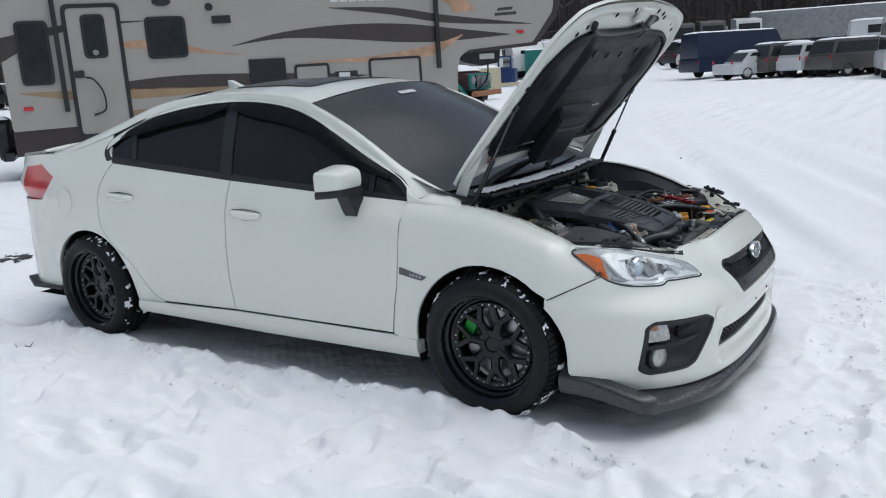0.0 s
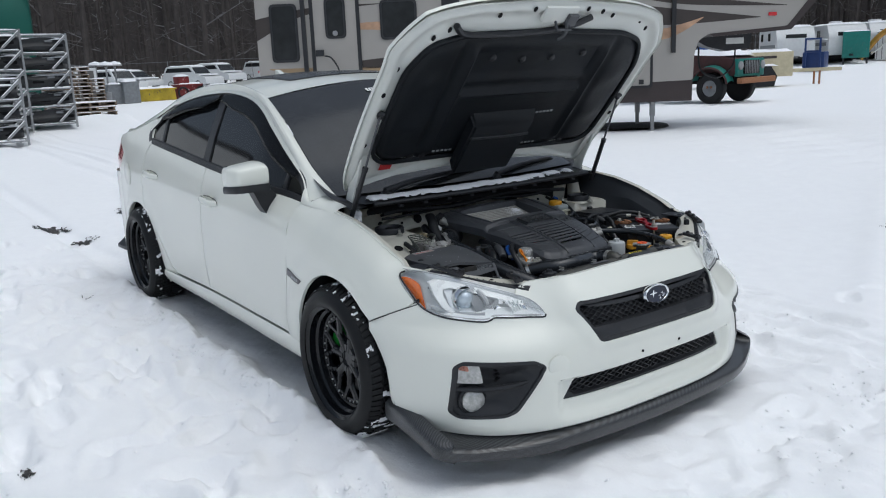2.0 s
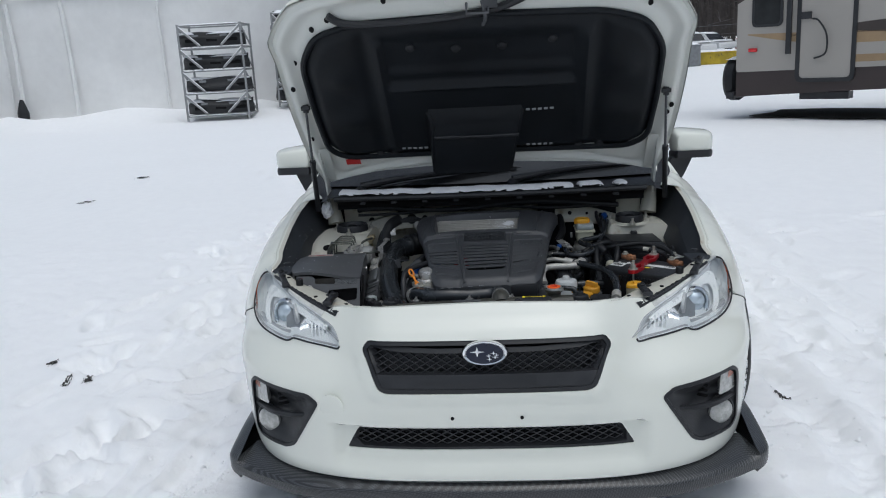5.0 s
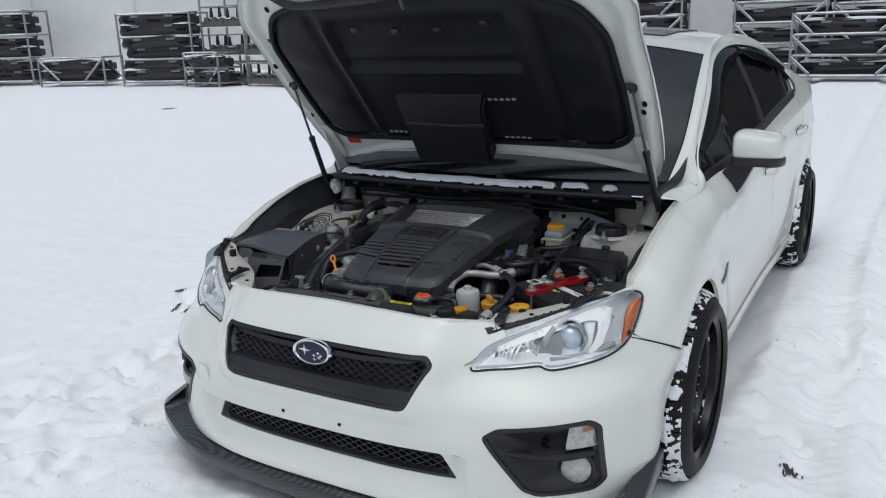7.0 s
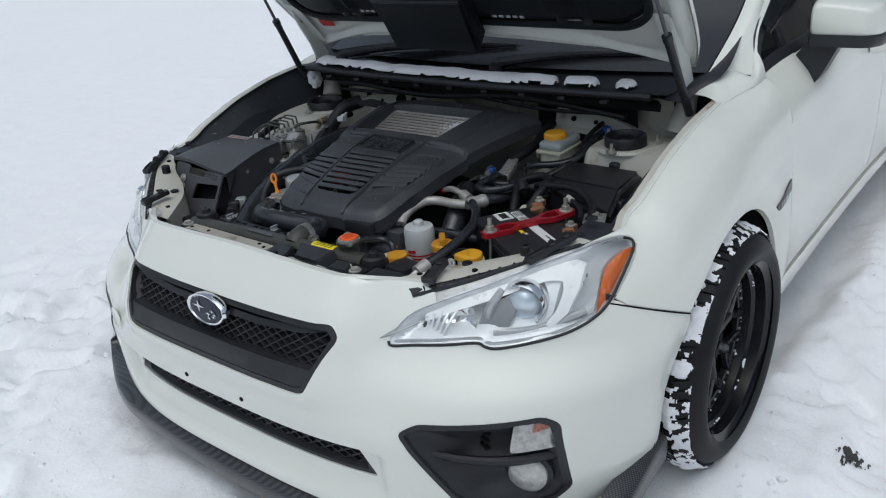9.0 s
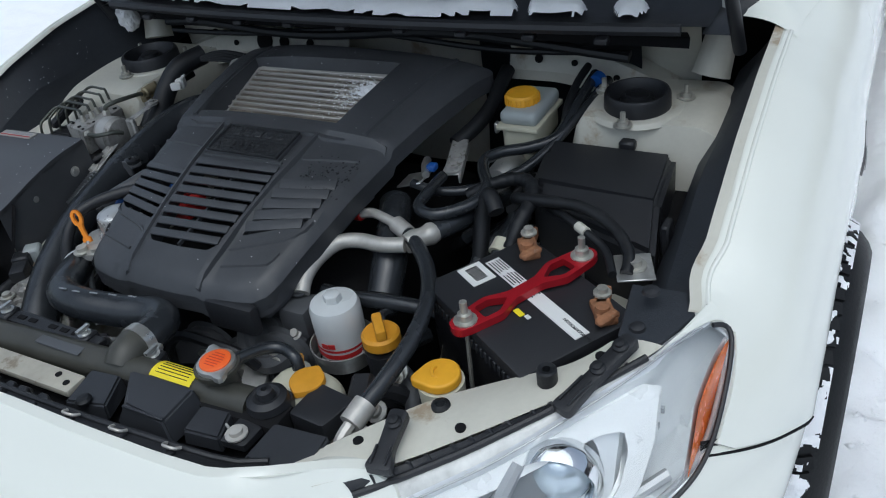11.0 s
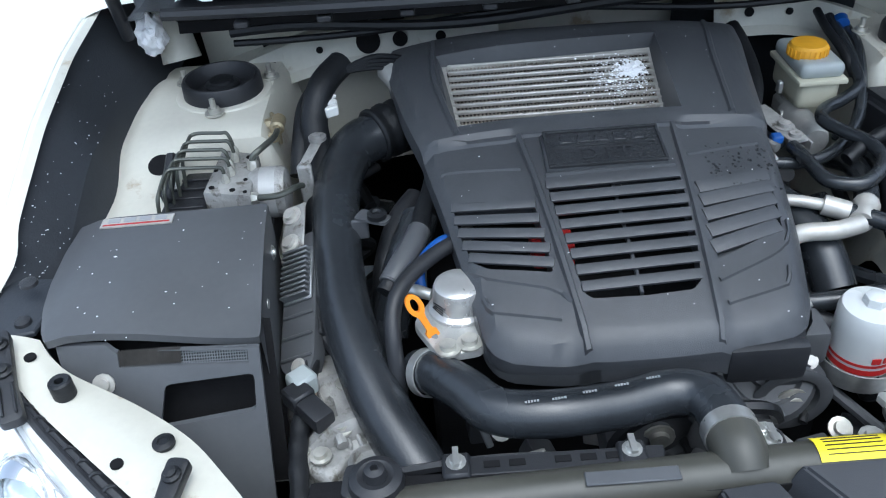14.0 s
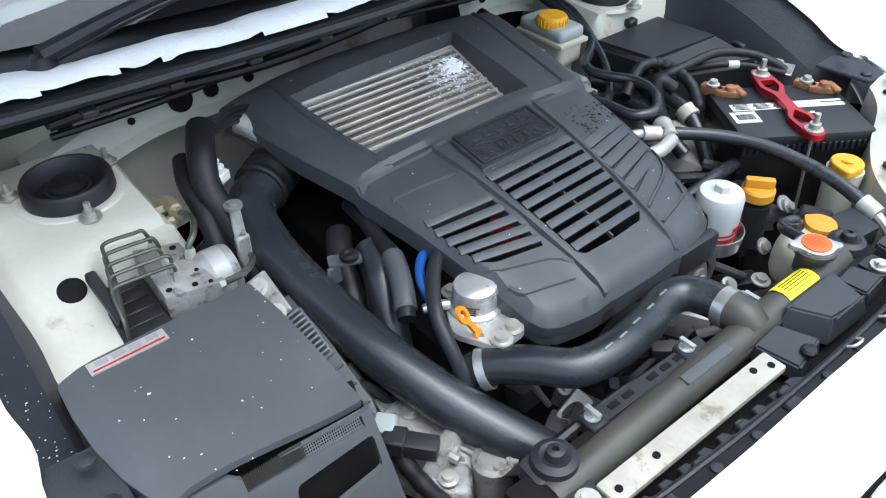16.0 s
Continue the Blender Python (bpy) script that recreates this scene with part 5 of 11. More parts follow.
    for i in range(na):
        A, B = rows[i], rows[(i + 1) % na]
        for j in range(ny):
            c = (A[j], B[j], B[j + 1], A[j + 1])
            if sum(p[1] for p in c) > 0:
                cl.faces.new([p[0] for p in c])
    bmesh.ops.delete(cl, geom=[v for v in cl.verts if not v.link_faces], context="VERTS")
    if snowy > -.2:
        bs, rows = bmesh.new(), []
        for i in range(260):
            a = 2 * math.pi * i / 260
            row = []
            for j in range(13):
                r, y = .187 + .028 * j / 12, -.012 + .085 * j / 12
                q = Vector((math.sin(a) * 7, math.cos(a) * 7, y * 30))
                h = noise.noise(q * .6) + .7 * noise.noise(q * 2.3) + .4 * noise.noise(q * 6) - .28
                k = r - .0045 - .006 * min(max(h, -.3), .8)
                row.append((bs.verts.new((k * math.sin(a), y, k * math.cos(a))), h))
            rows.append(row)
        for i in range(260):
            A, B = rows[i], rows[(i + 1) % 260]
            for j in range(12):
                c = (A[j], A[j + 1], B[j + 1], B[j])
                if sum(p[1] for p in c) > 0:
                    bs.faces.new([p[0] for p in c])
        bmesh.ops.delete(bs, geom=[v for v in bs.verts if not v.link_faces], context="VERTS")
        tagged(part("barrel_snow", bs, SNOW_CAP, wh, "streaks of snow inside the rim"), kind="stuff")
    tagged(part("packed_snow", cl, SNOW_CAP, ty, "patches of white snow packed in the tread"), kind="stuff")
    return wh


for snowy, ay, flip_it in ((-.40, -.811, True), (-.05, .811, False)):
    first = build_wheel(-1 if flip_it else 1, snowy)
    for ax in (.045, -2.65):
        m = Matrix.Translation((ax, ay, .332)) @ (Matrix.Rotation(math.pi, 4, "Z") if flip_it else Matrix()) @ Matrix.Rotation(.5 + ax, 4, "Y")
        if ax == .045:
            first.matrix_basis = m
        else:
            copy_thing(first, m)
# wheel-arch liners
for sg in (-1, 1):
    for ax in (.042, -2.65):
        a = [(ax + .375 * math.cos(t), sg * .862, .315 + .375 * math.sin(t)) for t in np.linspace(-.35, math.pi + .3, 30)]
        b = [(x, sg * .50, z) for x, y, z in a]
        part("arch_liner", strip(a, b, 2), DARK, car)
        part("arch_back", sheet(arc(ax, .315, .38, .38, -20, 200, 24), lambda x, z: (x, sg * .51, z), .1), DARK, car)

PLEAT = mat("filter_paper", (0.085, 0.08, 0.075), 0.8, vary=0.3, scale=30)
TAPE = mat("beige_cloth_tape", (0.55, 0.42, 0.30), 0.7, vary=0.15)
GREY_METAL = mat("grey_cast_metal", (0.22, 0.23, 0.24), 0.45, metal=0.6, vary=0.2, scale=20)
# ---- open bonnet: a runs from the hinge to its front edge, n towards the outer skin ----
HO, HA, HN = Vector((-.20, 0, .94)), Vector((.663, 0, .749)), Vector((-.749, 0, .663))


def hood_pt(a, y, n):
    return HO + HA * a + HN * n + Vector((0, y, 0))


H_OUT = spl([(.02, .675), (.12, .705), (.30, .722), (.50, .727), (.68, .723), (.765, .728), (.802, .715), (.860, .680), (.914, .634), (.927, .619), (.936, .597), (.957, .53), (.985, .365), (1.008, 0)], 5)
H_OUT = H_OUT + [(a, -y) for a, y in H_OUT[::-1][1:]] + [(.045, -.60), (.082, -.45), (.102, -.2), (.108, 0), (.102, .2), (.082, .45), (.045, .60)]
LINER_O = rounded([(.185, .555), (.235, .622), (.45, .632), (.68, .628), (.80, .56), (.845, .42), (.86, 0), (.845, -.42), (.80, -.56), (.68, -.628), (.45, -.632), (.235, -.622), (.185, -.555), (.192, 0)], .05, 4)


def skin_n(a, y):
    return .036 + .045 * (1 - (y / .73) ** 2) * (1 - ((a - .5) / .62) ** 2)


skin = part("bonnet_skin", sheet(H_OUT, lambda a, y: hood_pt(a, y, skin_n(a, y)), .06, flange=tuple(HN * -.016)), PAINT, car, "white bonnet propped wide open")


def inner_n(a, y):
    d = edge_dist((a, y), H_OUT)
    n = .020 - .010 * math.exp(-((d - .035) / .016) ** 2) + .012 * math.exp(-((d - .012) / .008) ** 2)
    return n + .010 * math.exp(-((d - .075) / .02) ** 2) * (abs(y) > .3)


def polar(poly, th):
    """Where a ray from the middle of the bonnet crosses an outline."""
    o, d = Vector((.5, 0)), Vector((math.cos(th), math.sin(th)))
    best = None
    for p, q in zip(poly, poly[1:] + poly[:1]):
        e = Vector(q) - Vector(p)
        den = d.x * e.y - d.y * e.x
        if abs(den) > 1e-9:
            w = Vector(p) - o
            t, k = (w.x * e.y - w.y * e.x) / den, (w.x * d.y - w.y * d.x) / den
            if t > 0 and -1e-6 <= k <= 1 + 1e-6 and (best is None or t > best):
                best = t
    return best


IN_HOLE = shrink(LINER_O, .012)
RAYS = [(polar(H_OUT, 2 * math.pi * i / 220) - .003, polar(IN_HOLE, 2 * math.pi * i / 220)) for i in range(220)]


def frame_pt(u, v):
    i = round(u * 220) % 220
    th, (r0, r1) = 2 * math.pi * i / 220, RAYS[i]
    r, d = r0 + (r1 - r0) * v, max(.001, (r0 - r1) * v * .92)
    n = .020 - .010 * math.exp(-((d - .035) / .016) ** 2) + .012 * math.exp(-((d - .012) / .008) ** 2) + .008 * math.exp(-((d - .075) / .02) ** 2)
    return hood_pt(.5 + r * math.cos(th), r * math.sin(th), n)


inner = part("bonnet_inner_frame", grid(frame_pt, 220, 22), HOOD_INNER, skin, "white pressed inner frame of the bonnet", smooth=60)


def liner_n(a, y):
    e = edge_dist((a, y), LINER_O)
    n = .022 - .020 * ease(e / .045)
    for yc in (-.352, .37):
        k = (y - yc) * math.copysign(1, yc)
        n -= .016 * math.exp(-(k / .018) ** 2) * ease((a - .22) / .05) * ease((.80 - a) / .05)
        n += .012 * math.exp(-((k - .045) / .022) ** 2) * ease(e / .05)
    if abs(y) < .33:
        n -= .014 * math.exp(-((a - .555) / .010) ** 2) - .010 * math.exp(-((a - .590) / .02) ** 2)
        n += .012 * ease((a - .60) / .06) * ease((.80 - a) / .05)
    else:
        n -= .014 * math.exp(-((a - .40) / .05) ** 2 - ((abs(y) - .50) / .07) ** 2) + .014 * math.exp(-((a - .62) / .06) ** 2 - ((abs(y) - .51) / .06) ** 2)
    return n + .003 * noise.noise(Vector((a * 9, y * 9, 2)))


liner = part("bonnet_liner", sheet(LINER_O, lambda a, y: hood_pt(a, y, liner_n(a, y)), .012), LINER, skin, "black felt sound-deadening bonnet liner")
lr = [tuple(hood_pt(a, y, .012)) for a, y in resample(LINER_O + LINER_O[:1], .02)]
part("liner_edge", tube(lr, .011, 8, 2), LINER, liner)
for a, y in ((.73, -.237), (.74, .25), (.72, -.08), (.72, .08), (.20, -.42), (.20, -.36), (.20, .36), (.205, .44)):
    b = lathe([(.017, 0), (.015, .006), (.006, .009), (0, .009)], 14)
    b.transform(Matrix.Translation(hood_pt(a, y, liner_n(a, y) - .001)) @ (-HN).to_track_quat("Z", "Y").to_matrix().to_4x4())
    part("liner_clip", b, BLACK, liner)
HF = Matrix.Translation(HO) @ Matrix((HA, Vector((0, 1, 0)), HN)).transposed().to_4x4()
# air duct flap hanging under the liner
duct = bmesh.new()
pts = [(.445, -.215, .0), (.445, .155, .0), (.15, .10, .0), (.15, -.20, .0), (.40, -.19, -.035), (.40, .14, -.035), (.135, .10, -.062), (.135, -.215, -.062)]
v = [duct.verts.new(p) for p in pts]
for f in ((0, 1, 5, 4), (4, 5, 6, 7), (1, 2, 6, 5), (0, 4, 7, 3), (3, 7, 6, 2)):
    duct.faces.new([v[i] for i in f])
bmesh.ops.bevel(duct, geom=duct.edges[:], offset=.010, segments=2, affect="EDGES")
duct.transform(HF)
part("air_duct_flap", duct, LINER, liner, "black rubber air duct flap")
part("duct_ridge", tube([hood_pt(.335, y, -.046 + .02 * abs(y)) for y in (-.19, -.1, 0, .08, .13)], .006, 8), BLACK, liner)
for a, ys in ((.42, np.arange(.165, .27, .022)), (.225, np.arange(.165, .27, .022)), (.235, np.arange(-.32, -.23, .022))):
    for y in ys:
        part("duct_slit", box(.010, .014, .003, bevel=.001, seg=1, m=HF @ Matrix.Translation((a, y, -.001 + liner_n(a, y)))), LAMP_GREY, liner)
seal = [hood_pt(a, y, .006) for a, y in ((.892, -.492), (.852, -.43), (.848, -.25), (.862, -.05), (.888, .08), (.93, .17))]
sb = tube(seal, .013, 8)
part("edge_seal_strip", sb, BLACK, skin, "loose black rubber seal strip")
part("latch_bracket", box(.07, .17, .018, bevel=.006, m=HF @ Matrix.Translation((.945, -.015, .004))), HOOD_INNER, skin)
part("latch_striker", join(tube([hood_pt(.92, -.03, .0), hood_pt(.90, -.03, -.035), hood_pt(.90, .04, -.035), hood_pt(.92, .04, .0)], .005, 8, smooth=False), box(.05, .05, .022, bevel=.004, m=HF @ Matrix.Translation((.93, .045, -.010)))), SATIN, skin)
part("safety_hook", tube([hood_pt(.93, .02, -.01), hood_pt(.88, .03, -.03), hood_pt(.84, .02, -.02)], .006, 8), SATIN, skin)
for a, y in ((.829, -.56), (.863, -.501), (.68, -.655), (.88, .505), (.855, .565), (.965, -.15), (.968, .13), (.93, -.30), (.93, .30), (.36, .68), (.30, -.675), (.40, .69), (.955, .22), (.57, -.685)):
    b = lathe([(.0085, 0), (.0085, .003), (0, .003)], 12)
    b.transform(Matrix.Translation(hood_pt(a, y, inner_n(a, y) - .001)) @ (-HN).to_track_quat("Z", "Y").to_matrix().to_4x4() @ Matrix.Diagonal((1, 1.4, 1, 1)))
    part("frame_hole", b, DARK, inner)
part("warning_sticker", box(.030, .058, .002, m=HF @ Matrix.Translation((.165, -.535, .006))), RED_PLASTIC, inner, "small red and white warning sticker")
for sg in (-1, 1):
    top, foot = Vector((.104, sg * .662, 1.300)), Vector((-.115, sg * .700, .872))
    mid = top.lerp(foot, .52)
    st = part("gas_strut", tube([mid, foot], .0105, 12, smooth=False), BLACK, car, "black gas strut holding the bonnet")
    part("strut_rod", tube([top, mid], .0048, 10, smooth=False), SATIN, st)
    part("strut_collar", tube([mid.lerp(top, .04), mid.lerp(foot, .03)], .0125, 12, smooth=False), BLACK, st)
    part("strut_end", join(tube([top + Vector((0, 0, .012)), top.lerp(mid, .07)], .011, 10, smooth=False), lathe([(.009, -.016), (.009, .016)], 10, tuple(top), "y")), BLACK, st)
    hp = [(-.235, .885), (-.20, .86), (-.165, .90), (-.13, .985), (-.085, 1.06), (-.06, 1.115), (-.09, 1.13), (-.135, 1.075), (-.185, .985)]
    hm = Matrix.Translation((0, sg * .665 + .004, 0)) @ Matrix.Rotation(math.pi / 2, 4, "X")
    hg = part("bonnet_hinge", prism(rounded(hp, .012, 3), .008, hm, .002), HOOD_INNER, car)
    part("hinge_flange", strip([hood_pt(a, sg * .665, .012) for a in np.linspace(.06, .24, 8)], [hood_pt(a, sg * .625, .012) for a in np.linspace(.06, .24, 8)], 2), HOOD_INNER, hg)
    part("hinge_bolt", bolt((-.10, sg * .668, 1.07), .008, .008, m=Matrix.Rotation(sg * math.pi / 2, 4, "X")), ZINC, hg)

# ---- scuttle, wipers, snow on it ----
cowl = part("scuttle_panel", grid(lambda u, v: (-.028 - .24 * u - .10 * (2 * v - 1) ** 2 * (.35 + .65 * u), (2 * v - 1) * .66, .928 + .012 * u - .004 * math.sin(u * 9)), 16, 30), BLACK, car, "black plastic scuttle panel below the windscreen")
part("scuttle_lip", tube([(-.030 - .035 * (y / .66) ** 2, y, .922) for y in np.linspace(-.62, .62, 14)], .010, 8, 2), BLACK, cowl)
part("scuttle_front", strip([(-.030 - .035 * (y / .66) ** 2, y, .918) for y in np.linspace(-.62, .62, 20)], [(-.120, y, .868) for y in np.linspace(-.62, .62, 20)], 3, lambda i, v: (-.03 * math.sin(3.1 * v), 0, 0)), DARK, cowl)
for k, y in enumerate(np.linspace(-.5, .5, 9)):
    part("scuttle_clip", box(.02, .022, .010, (-.045, y, .905), .002, 1), BLACK, cowl)
for sg in (-1, 1):
    part("scuttle_side", strip(bend([(-.058, sg * .652, .918), (-.16, sg * .652, .926), (-.26, sg * .652, .934), (-.37, sg * .652, .946)], 12), bend([(-.10, sg * .700, .902), (-.165, sg * .692, .908), (-.235, sg * .744, .958), (-.40, sg * .722, 1.015)], 12), 3), BLACK, cowl)
rnd = random.Random(11)


ridge_bm = bmesh.new()
nu, nv = 320, 22
rg = []
for i in range(nu + 1):
    y = -.63 + 1.26 * i / nu
    row = []
    wy = .036 + .018 * noise.noise(Vector((y * 4, 1, 0)))
    for j in range(nv + 1):
        t = 2 * j / nv - 1
        x = -.084 - .10 * y * y + .062 * t
        h = 1 - (t * .062 / max(wy, .004)) ** 2 + .50 * noise.noise(Vector((y * 13, t * 1.5, 2))) + .07 * noise.noise(Vector((y * 45, t * 4, 7)))
        h -= 2.5 * max(0, abs(y) - .60) / .03 + sum(2.6 * math.exp(-((y - hole - .02 * t) / hw) ** 2) for hole, hw in ((.345, .010), (.475, .022), (.585, .03)))
        row.append((ridge_bm.verts.new((x, y, .9325 + (.018 * h ** .6 if h > 0 else 0))), h))
    rg.append(row)
for i in range(nu):
    for j in range(nv):
        c = (rg[i][j], rg[i + 1][j], rg[i + 1][j + 1], rg[i][j + 1])
        if sum(p[1] for p in c) > 0:
            ridge_bm.faces.new([p[0] for p in c])
bmesh.ops.delete(ridge_bm, geom=[v for v in ridge_bm.verts if not v.link_faces], context="VERTS")
part("snow_ridge", ridge_bm, SNOW_CAP, cowl, "ridge of snow lying on the scuttle")
for pts in ([(-.14, .10, .965), (-.20, .30, .985), (-.26, .52, .99), (-.29, .60, .975)], [(-.13, -.52, .962), (-.16, -.35, .985), (-.19, -.10, 1.0), (-.22, .12, 1.0)]):
    wp = part("wiper", tube(pts, [.014, .011, .008, .006], 8), BLACK, car, "black windscreen wiper arm")
    q = [(x - .015, y + .02, z - .008) for x, y, z in pts]
    part("wiper_blade", join(tube(q, .007, 6), tube([(x - .004, y, z - .014) for x, y, z in q], .003, 5)), RUBBER, wp)
    part("wiper_pivot", lathe([(.022, 0), (.022, .018), (.012, .030), (0, .032)], 16, (pts[0][0], pts[0][1], pts[0][2] - .03)), BLACK, wp)

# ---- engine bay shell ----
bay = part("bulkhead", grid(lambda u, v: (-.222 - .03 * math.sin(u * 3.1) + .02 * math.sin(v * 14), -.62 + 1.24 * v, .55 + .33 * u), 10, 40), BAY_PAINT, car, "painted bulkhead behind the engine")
part("bulkhead_insulation", grid(lambda u, v: (-.196 - .012 * math.sin(u * 3.1) + .006 * noise.noise(Vector((u * 5, v * 6, 3))), .20 + .32 * v, .56 + .30 * u), 12, 14), LINER, bay, "black bulkhead insulation mat")
for y, z, r in ((-.50, .80, .012), (-.36, .83, .026), (-.28, .83, .020), (.30, .84, .018), (.42, .82, .012), (-.10, .84, .015)):
    part("bulkhead_hole", lathe([(r, 0), (r, .004), (0, .004)], 16, (-.223 - .03 * math.sin((z - .55) / .33 * 3.1) + .022, y, z), "x"), DARK, bay)
for ys, zs in ((np.linspace(-.58, -.10, 26), lambda y: .806 - .62 * max(0, -.34 - y) ** 1.6), (np.linspace(.27, .58, 18), lambda y: .806 - .75 * max(0, y - .36) ** 1.6)):
    fa_ = [(-.196 + .05 * max(0, abs(y) - .40), y, zs(y) + .024) for y in ys]
    fb_ = [(-.180 + .05 * max(0, abs(y) - .40), y, zs(y) - .022) for y in ys]
    part("bulkhead_flange", strip(fa_, fb_, 2), BAY_PAINT, bay, "painted bulkhead flange with holes")
    part("flange_top", strip([(x - .050, y, z + .006) for x, y, z in fa_], fa_, 2), BAY_PAINT, bay)
    part("flange_foot", strip(fb_, [(x + .016, y, z - .012) for x, y, z in fb_], 2), BAY_PAINT, bay)
for y, z, r in ((-.325, .806, .021), (-.27, .806, .013), (-.49, .776, .0065), (-.41, .797, .006), (-.20, .806, .009), (.40, .802, .006), (.33, .806, .008), (.48, .78, .006)):
    part("flange_hole", lathe([(r, 0), (r, .003), (0, .003)], 16, m=Matrix.Translation((-.186 + .05 * max(0, abs(y) - .40), y, z)) @ Matrix.Rotation(radians(70), 4, "Y")), DARK, bay)
for k, (z0, r) in enumerate(((.872, .009), (.862, .006), (.880, .006))):
    part("bulkhead_harness", tube([(-.125 - .010 * k, y, z0 - .012 + .010 * math.sin(y * 9 + k * 2) - .06 * max(0, abs(y) - .42)) for y in np.linspace(-.54, .52, 16)], r, 8, 3), RUBBER, car)
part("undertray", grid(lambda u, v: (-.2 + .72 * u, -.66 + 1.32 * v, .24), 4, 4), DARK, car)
for sg in (-1, 1):
    def apron(u, v):
        x, y = -.20 + .62 * u, .40 + .335 * v
        z = .792 - .012 * ease((-.12 - x) / .05)
        z -= .16 * ease((x + .005) / .05) if sg > 0 else .016 * ease(x / .2) + .2 * ease((x - .23) / .07)
        if sg < 0:
            z -= .13 * ease((x - .078) / .05) * ease((.592 - y) / .03) + .03 * ease((x - .05) / .12)
        z -= .40 * ease((.478 - .06 * ease((x - .05) / .2) - y) / .085)
        z -= .030 * ease((y - .66) / .06)
        z += .006 * noise.noise(Vector((x * 9, y * 9, sg)))
        return (x, sg * y, z)
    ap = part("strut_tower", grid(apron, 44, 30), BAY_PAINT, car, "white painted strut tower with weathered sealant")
    ms = .90 if sg > 0 else 1.04
    part("strut_top_mount", lathe([(r * ms, h) for r, h in ((.061, .0), (.060, .024), (.057, .029), (.053, .029), (.050, .024), (.046, .004), (.032, .001), (.030, .012), (.017, .014), (.013, .006), (.0, .006))], 36, (-.058, sg * .554, .790)), BLACK, ap, "black rubber strut top mount")
    part("mount_cup", lathe([(.058 * ms, .003), (.030, .0045), (.027, .017), (.020, .020), (.019, .024), (.012, .026), (0, .026)], 32, (-.058, sg * .554, .790)), RUBBER, ap)
    part("tower_rim", lathe([(.080, -.004), (.075, .003), (.067, .005), (.060, .002)], 36, (-.058, sg * .554, .790), cap=False), BAY_PAINT, ap)
    for a in (30, 150, 270):
        p = (-.058 + .080 * math.cos(radians(a - 30)), sg * .554 + .080 * math.sin(radians(a - 30)), .793)
        part("tower_stud", join(bolt(p, .009, .010), lathe([(.0045, 0), (.0045, .024), (0, .025)], 8, p)), ZINC, ap)
    hu, hv = (.118 + .20) / .62, (.622 - .40) / .335
    h0, h1, h2 = (Vector(apron(hu + du, hv + dv)) for du, dv in ((0, 0), (.02, 0), (0, .02)))
    hn = (h1 - h0).cross(h2 - h0).normalized()
    hn = hn if hn.z > 0 else -hn
    part("access_hole", lathe([(.018, 0), (.018, .0015), (0, .0015)], 24, m=Matrix.Translation(h0) @ hn.to_track_quat("Z", "Y").to_matrix().to_4x4()), DARK, ap)
    a = [(x, sg * (fender_y(x, z - .004) - .004), z - .006) for x, z in FTOP if x > -.33]
    b = [(x + .02, sg * .705, min(.80, z - .07)) for x, z in FTOP if x > -.33]
    c = [(x + .03, sg * .672, max(.68, z - .16 + .05 * ease((x - .1) / .3))) for x, z in FTOP if x > -.33]
    part("splash_liner", join(strip(a, b, 3), strip(b, c, 3)), SPLASH, car, "dark plastic splash guard inside the wing")
    part("wing_rail", strip([(x, y, z + .002) for x, y, z in a], [(x, y - sg * .014, z + .001) for x, y, z in a], 1), BAY_PAINT, car)
    part("liner_clip", lathe([(.011, 0), (.010, .004), (.004, .006), (0, .006)], 14, (.40, sg * .705, .778)), BLACK, car)
    part("hinge_post", tube([(-.18, sg * .645, .80), (-.20, sg * .655, .86), (-.21, sg * .66, .90)], [.034, .028, .022], 10), BAY_PAINT, car)
    # headlamp support rail
    ins = bend([(.722, sg * .385, .698), (.640, sg * .450, .702), (.587, sg * .498, .706), (.545, sg * .560, .716), (.512, sg * .632, .735), (.490, sg * .660, .744), (.468, sg * .678, .750)], 40)
    ous = bend([(.748, sg * .430, .702), (.690, sg * .502, .706), (.632, sg * .572, .720), (.570, sg * .645, .738), (.520, sg * .696, .752), (.488, sg * .726, .758), (.468, sg * .738, .760)], 40)
    sup = strip(ins, ous, 5, lambda i, v: (0, 0, .006 * math.sin(math.pi * v)))
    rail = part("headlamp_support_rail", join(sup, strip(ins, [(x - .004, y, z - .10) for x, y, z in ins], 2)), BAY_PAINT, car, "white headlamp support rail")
    for x, y, z in ((.676, .447, .7055), (.628, .556, .7195), (.500, .676, .7525)):
        part("rail_hole", lathe([(.0065, 0), (.0065, .003), (0, .003)], 12, (x, sg * y, z)), DARK, rail)
    part("rubber_grommet", lathe([(.0115, 0), (.0115, .004), (.006, .006), (.005, .004), (0, .004)], 18, (.602, sg * .517, .715)), RUBBER, rail)
    part("rubber_bump_stop", lathe([(.012, 0), (.012, .020), (.010, .022), (.005, .021), (.004, .010), (0, .010)], 20, (.545, sg * .628, .738)), RUBBER, rail)
    for a0, a1, w0, w1, bolts in (((.650, .489, .726), (.716, .500, .716), .012, .017, (.12,)), ((.492, .704, .767), (.592, .661, .744), .011, .013, (.08, .42))):
        p, q = Vector((a0[0], sg * a0[1], a0[2])), Vector((a1[0], sg * a1[1], a1[2]))
        L_ = (q - p).length
        AM = Matrix.Translation(p) @ Matrix.Rotation(math.atan2(q.y - p.y, q.x - p.x), 4, "Z") @ Matrix.Rotation(math.asin((p.z - q.z) / L_), 4, "Y")
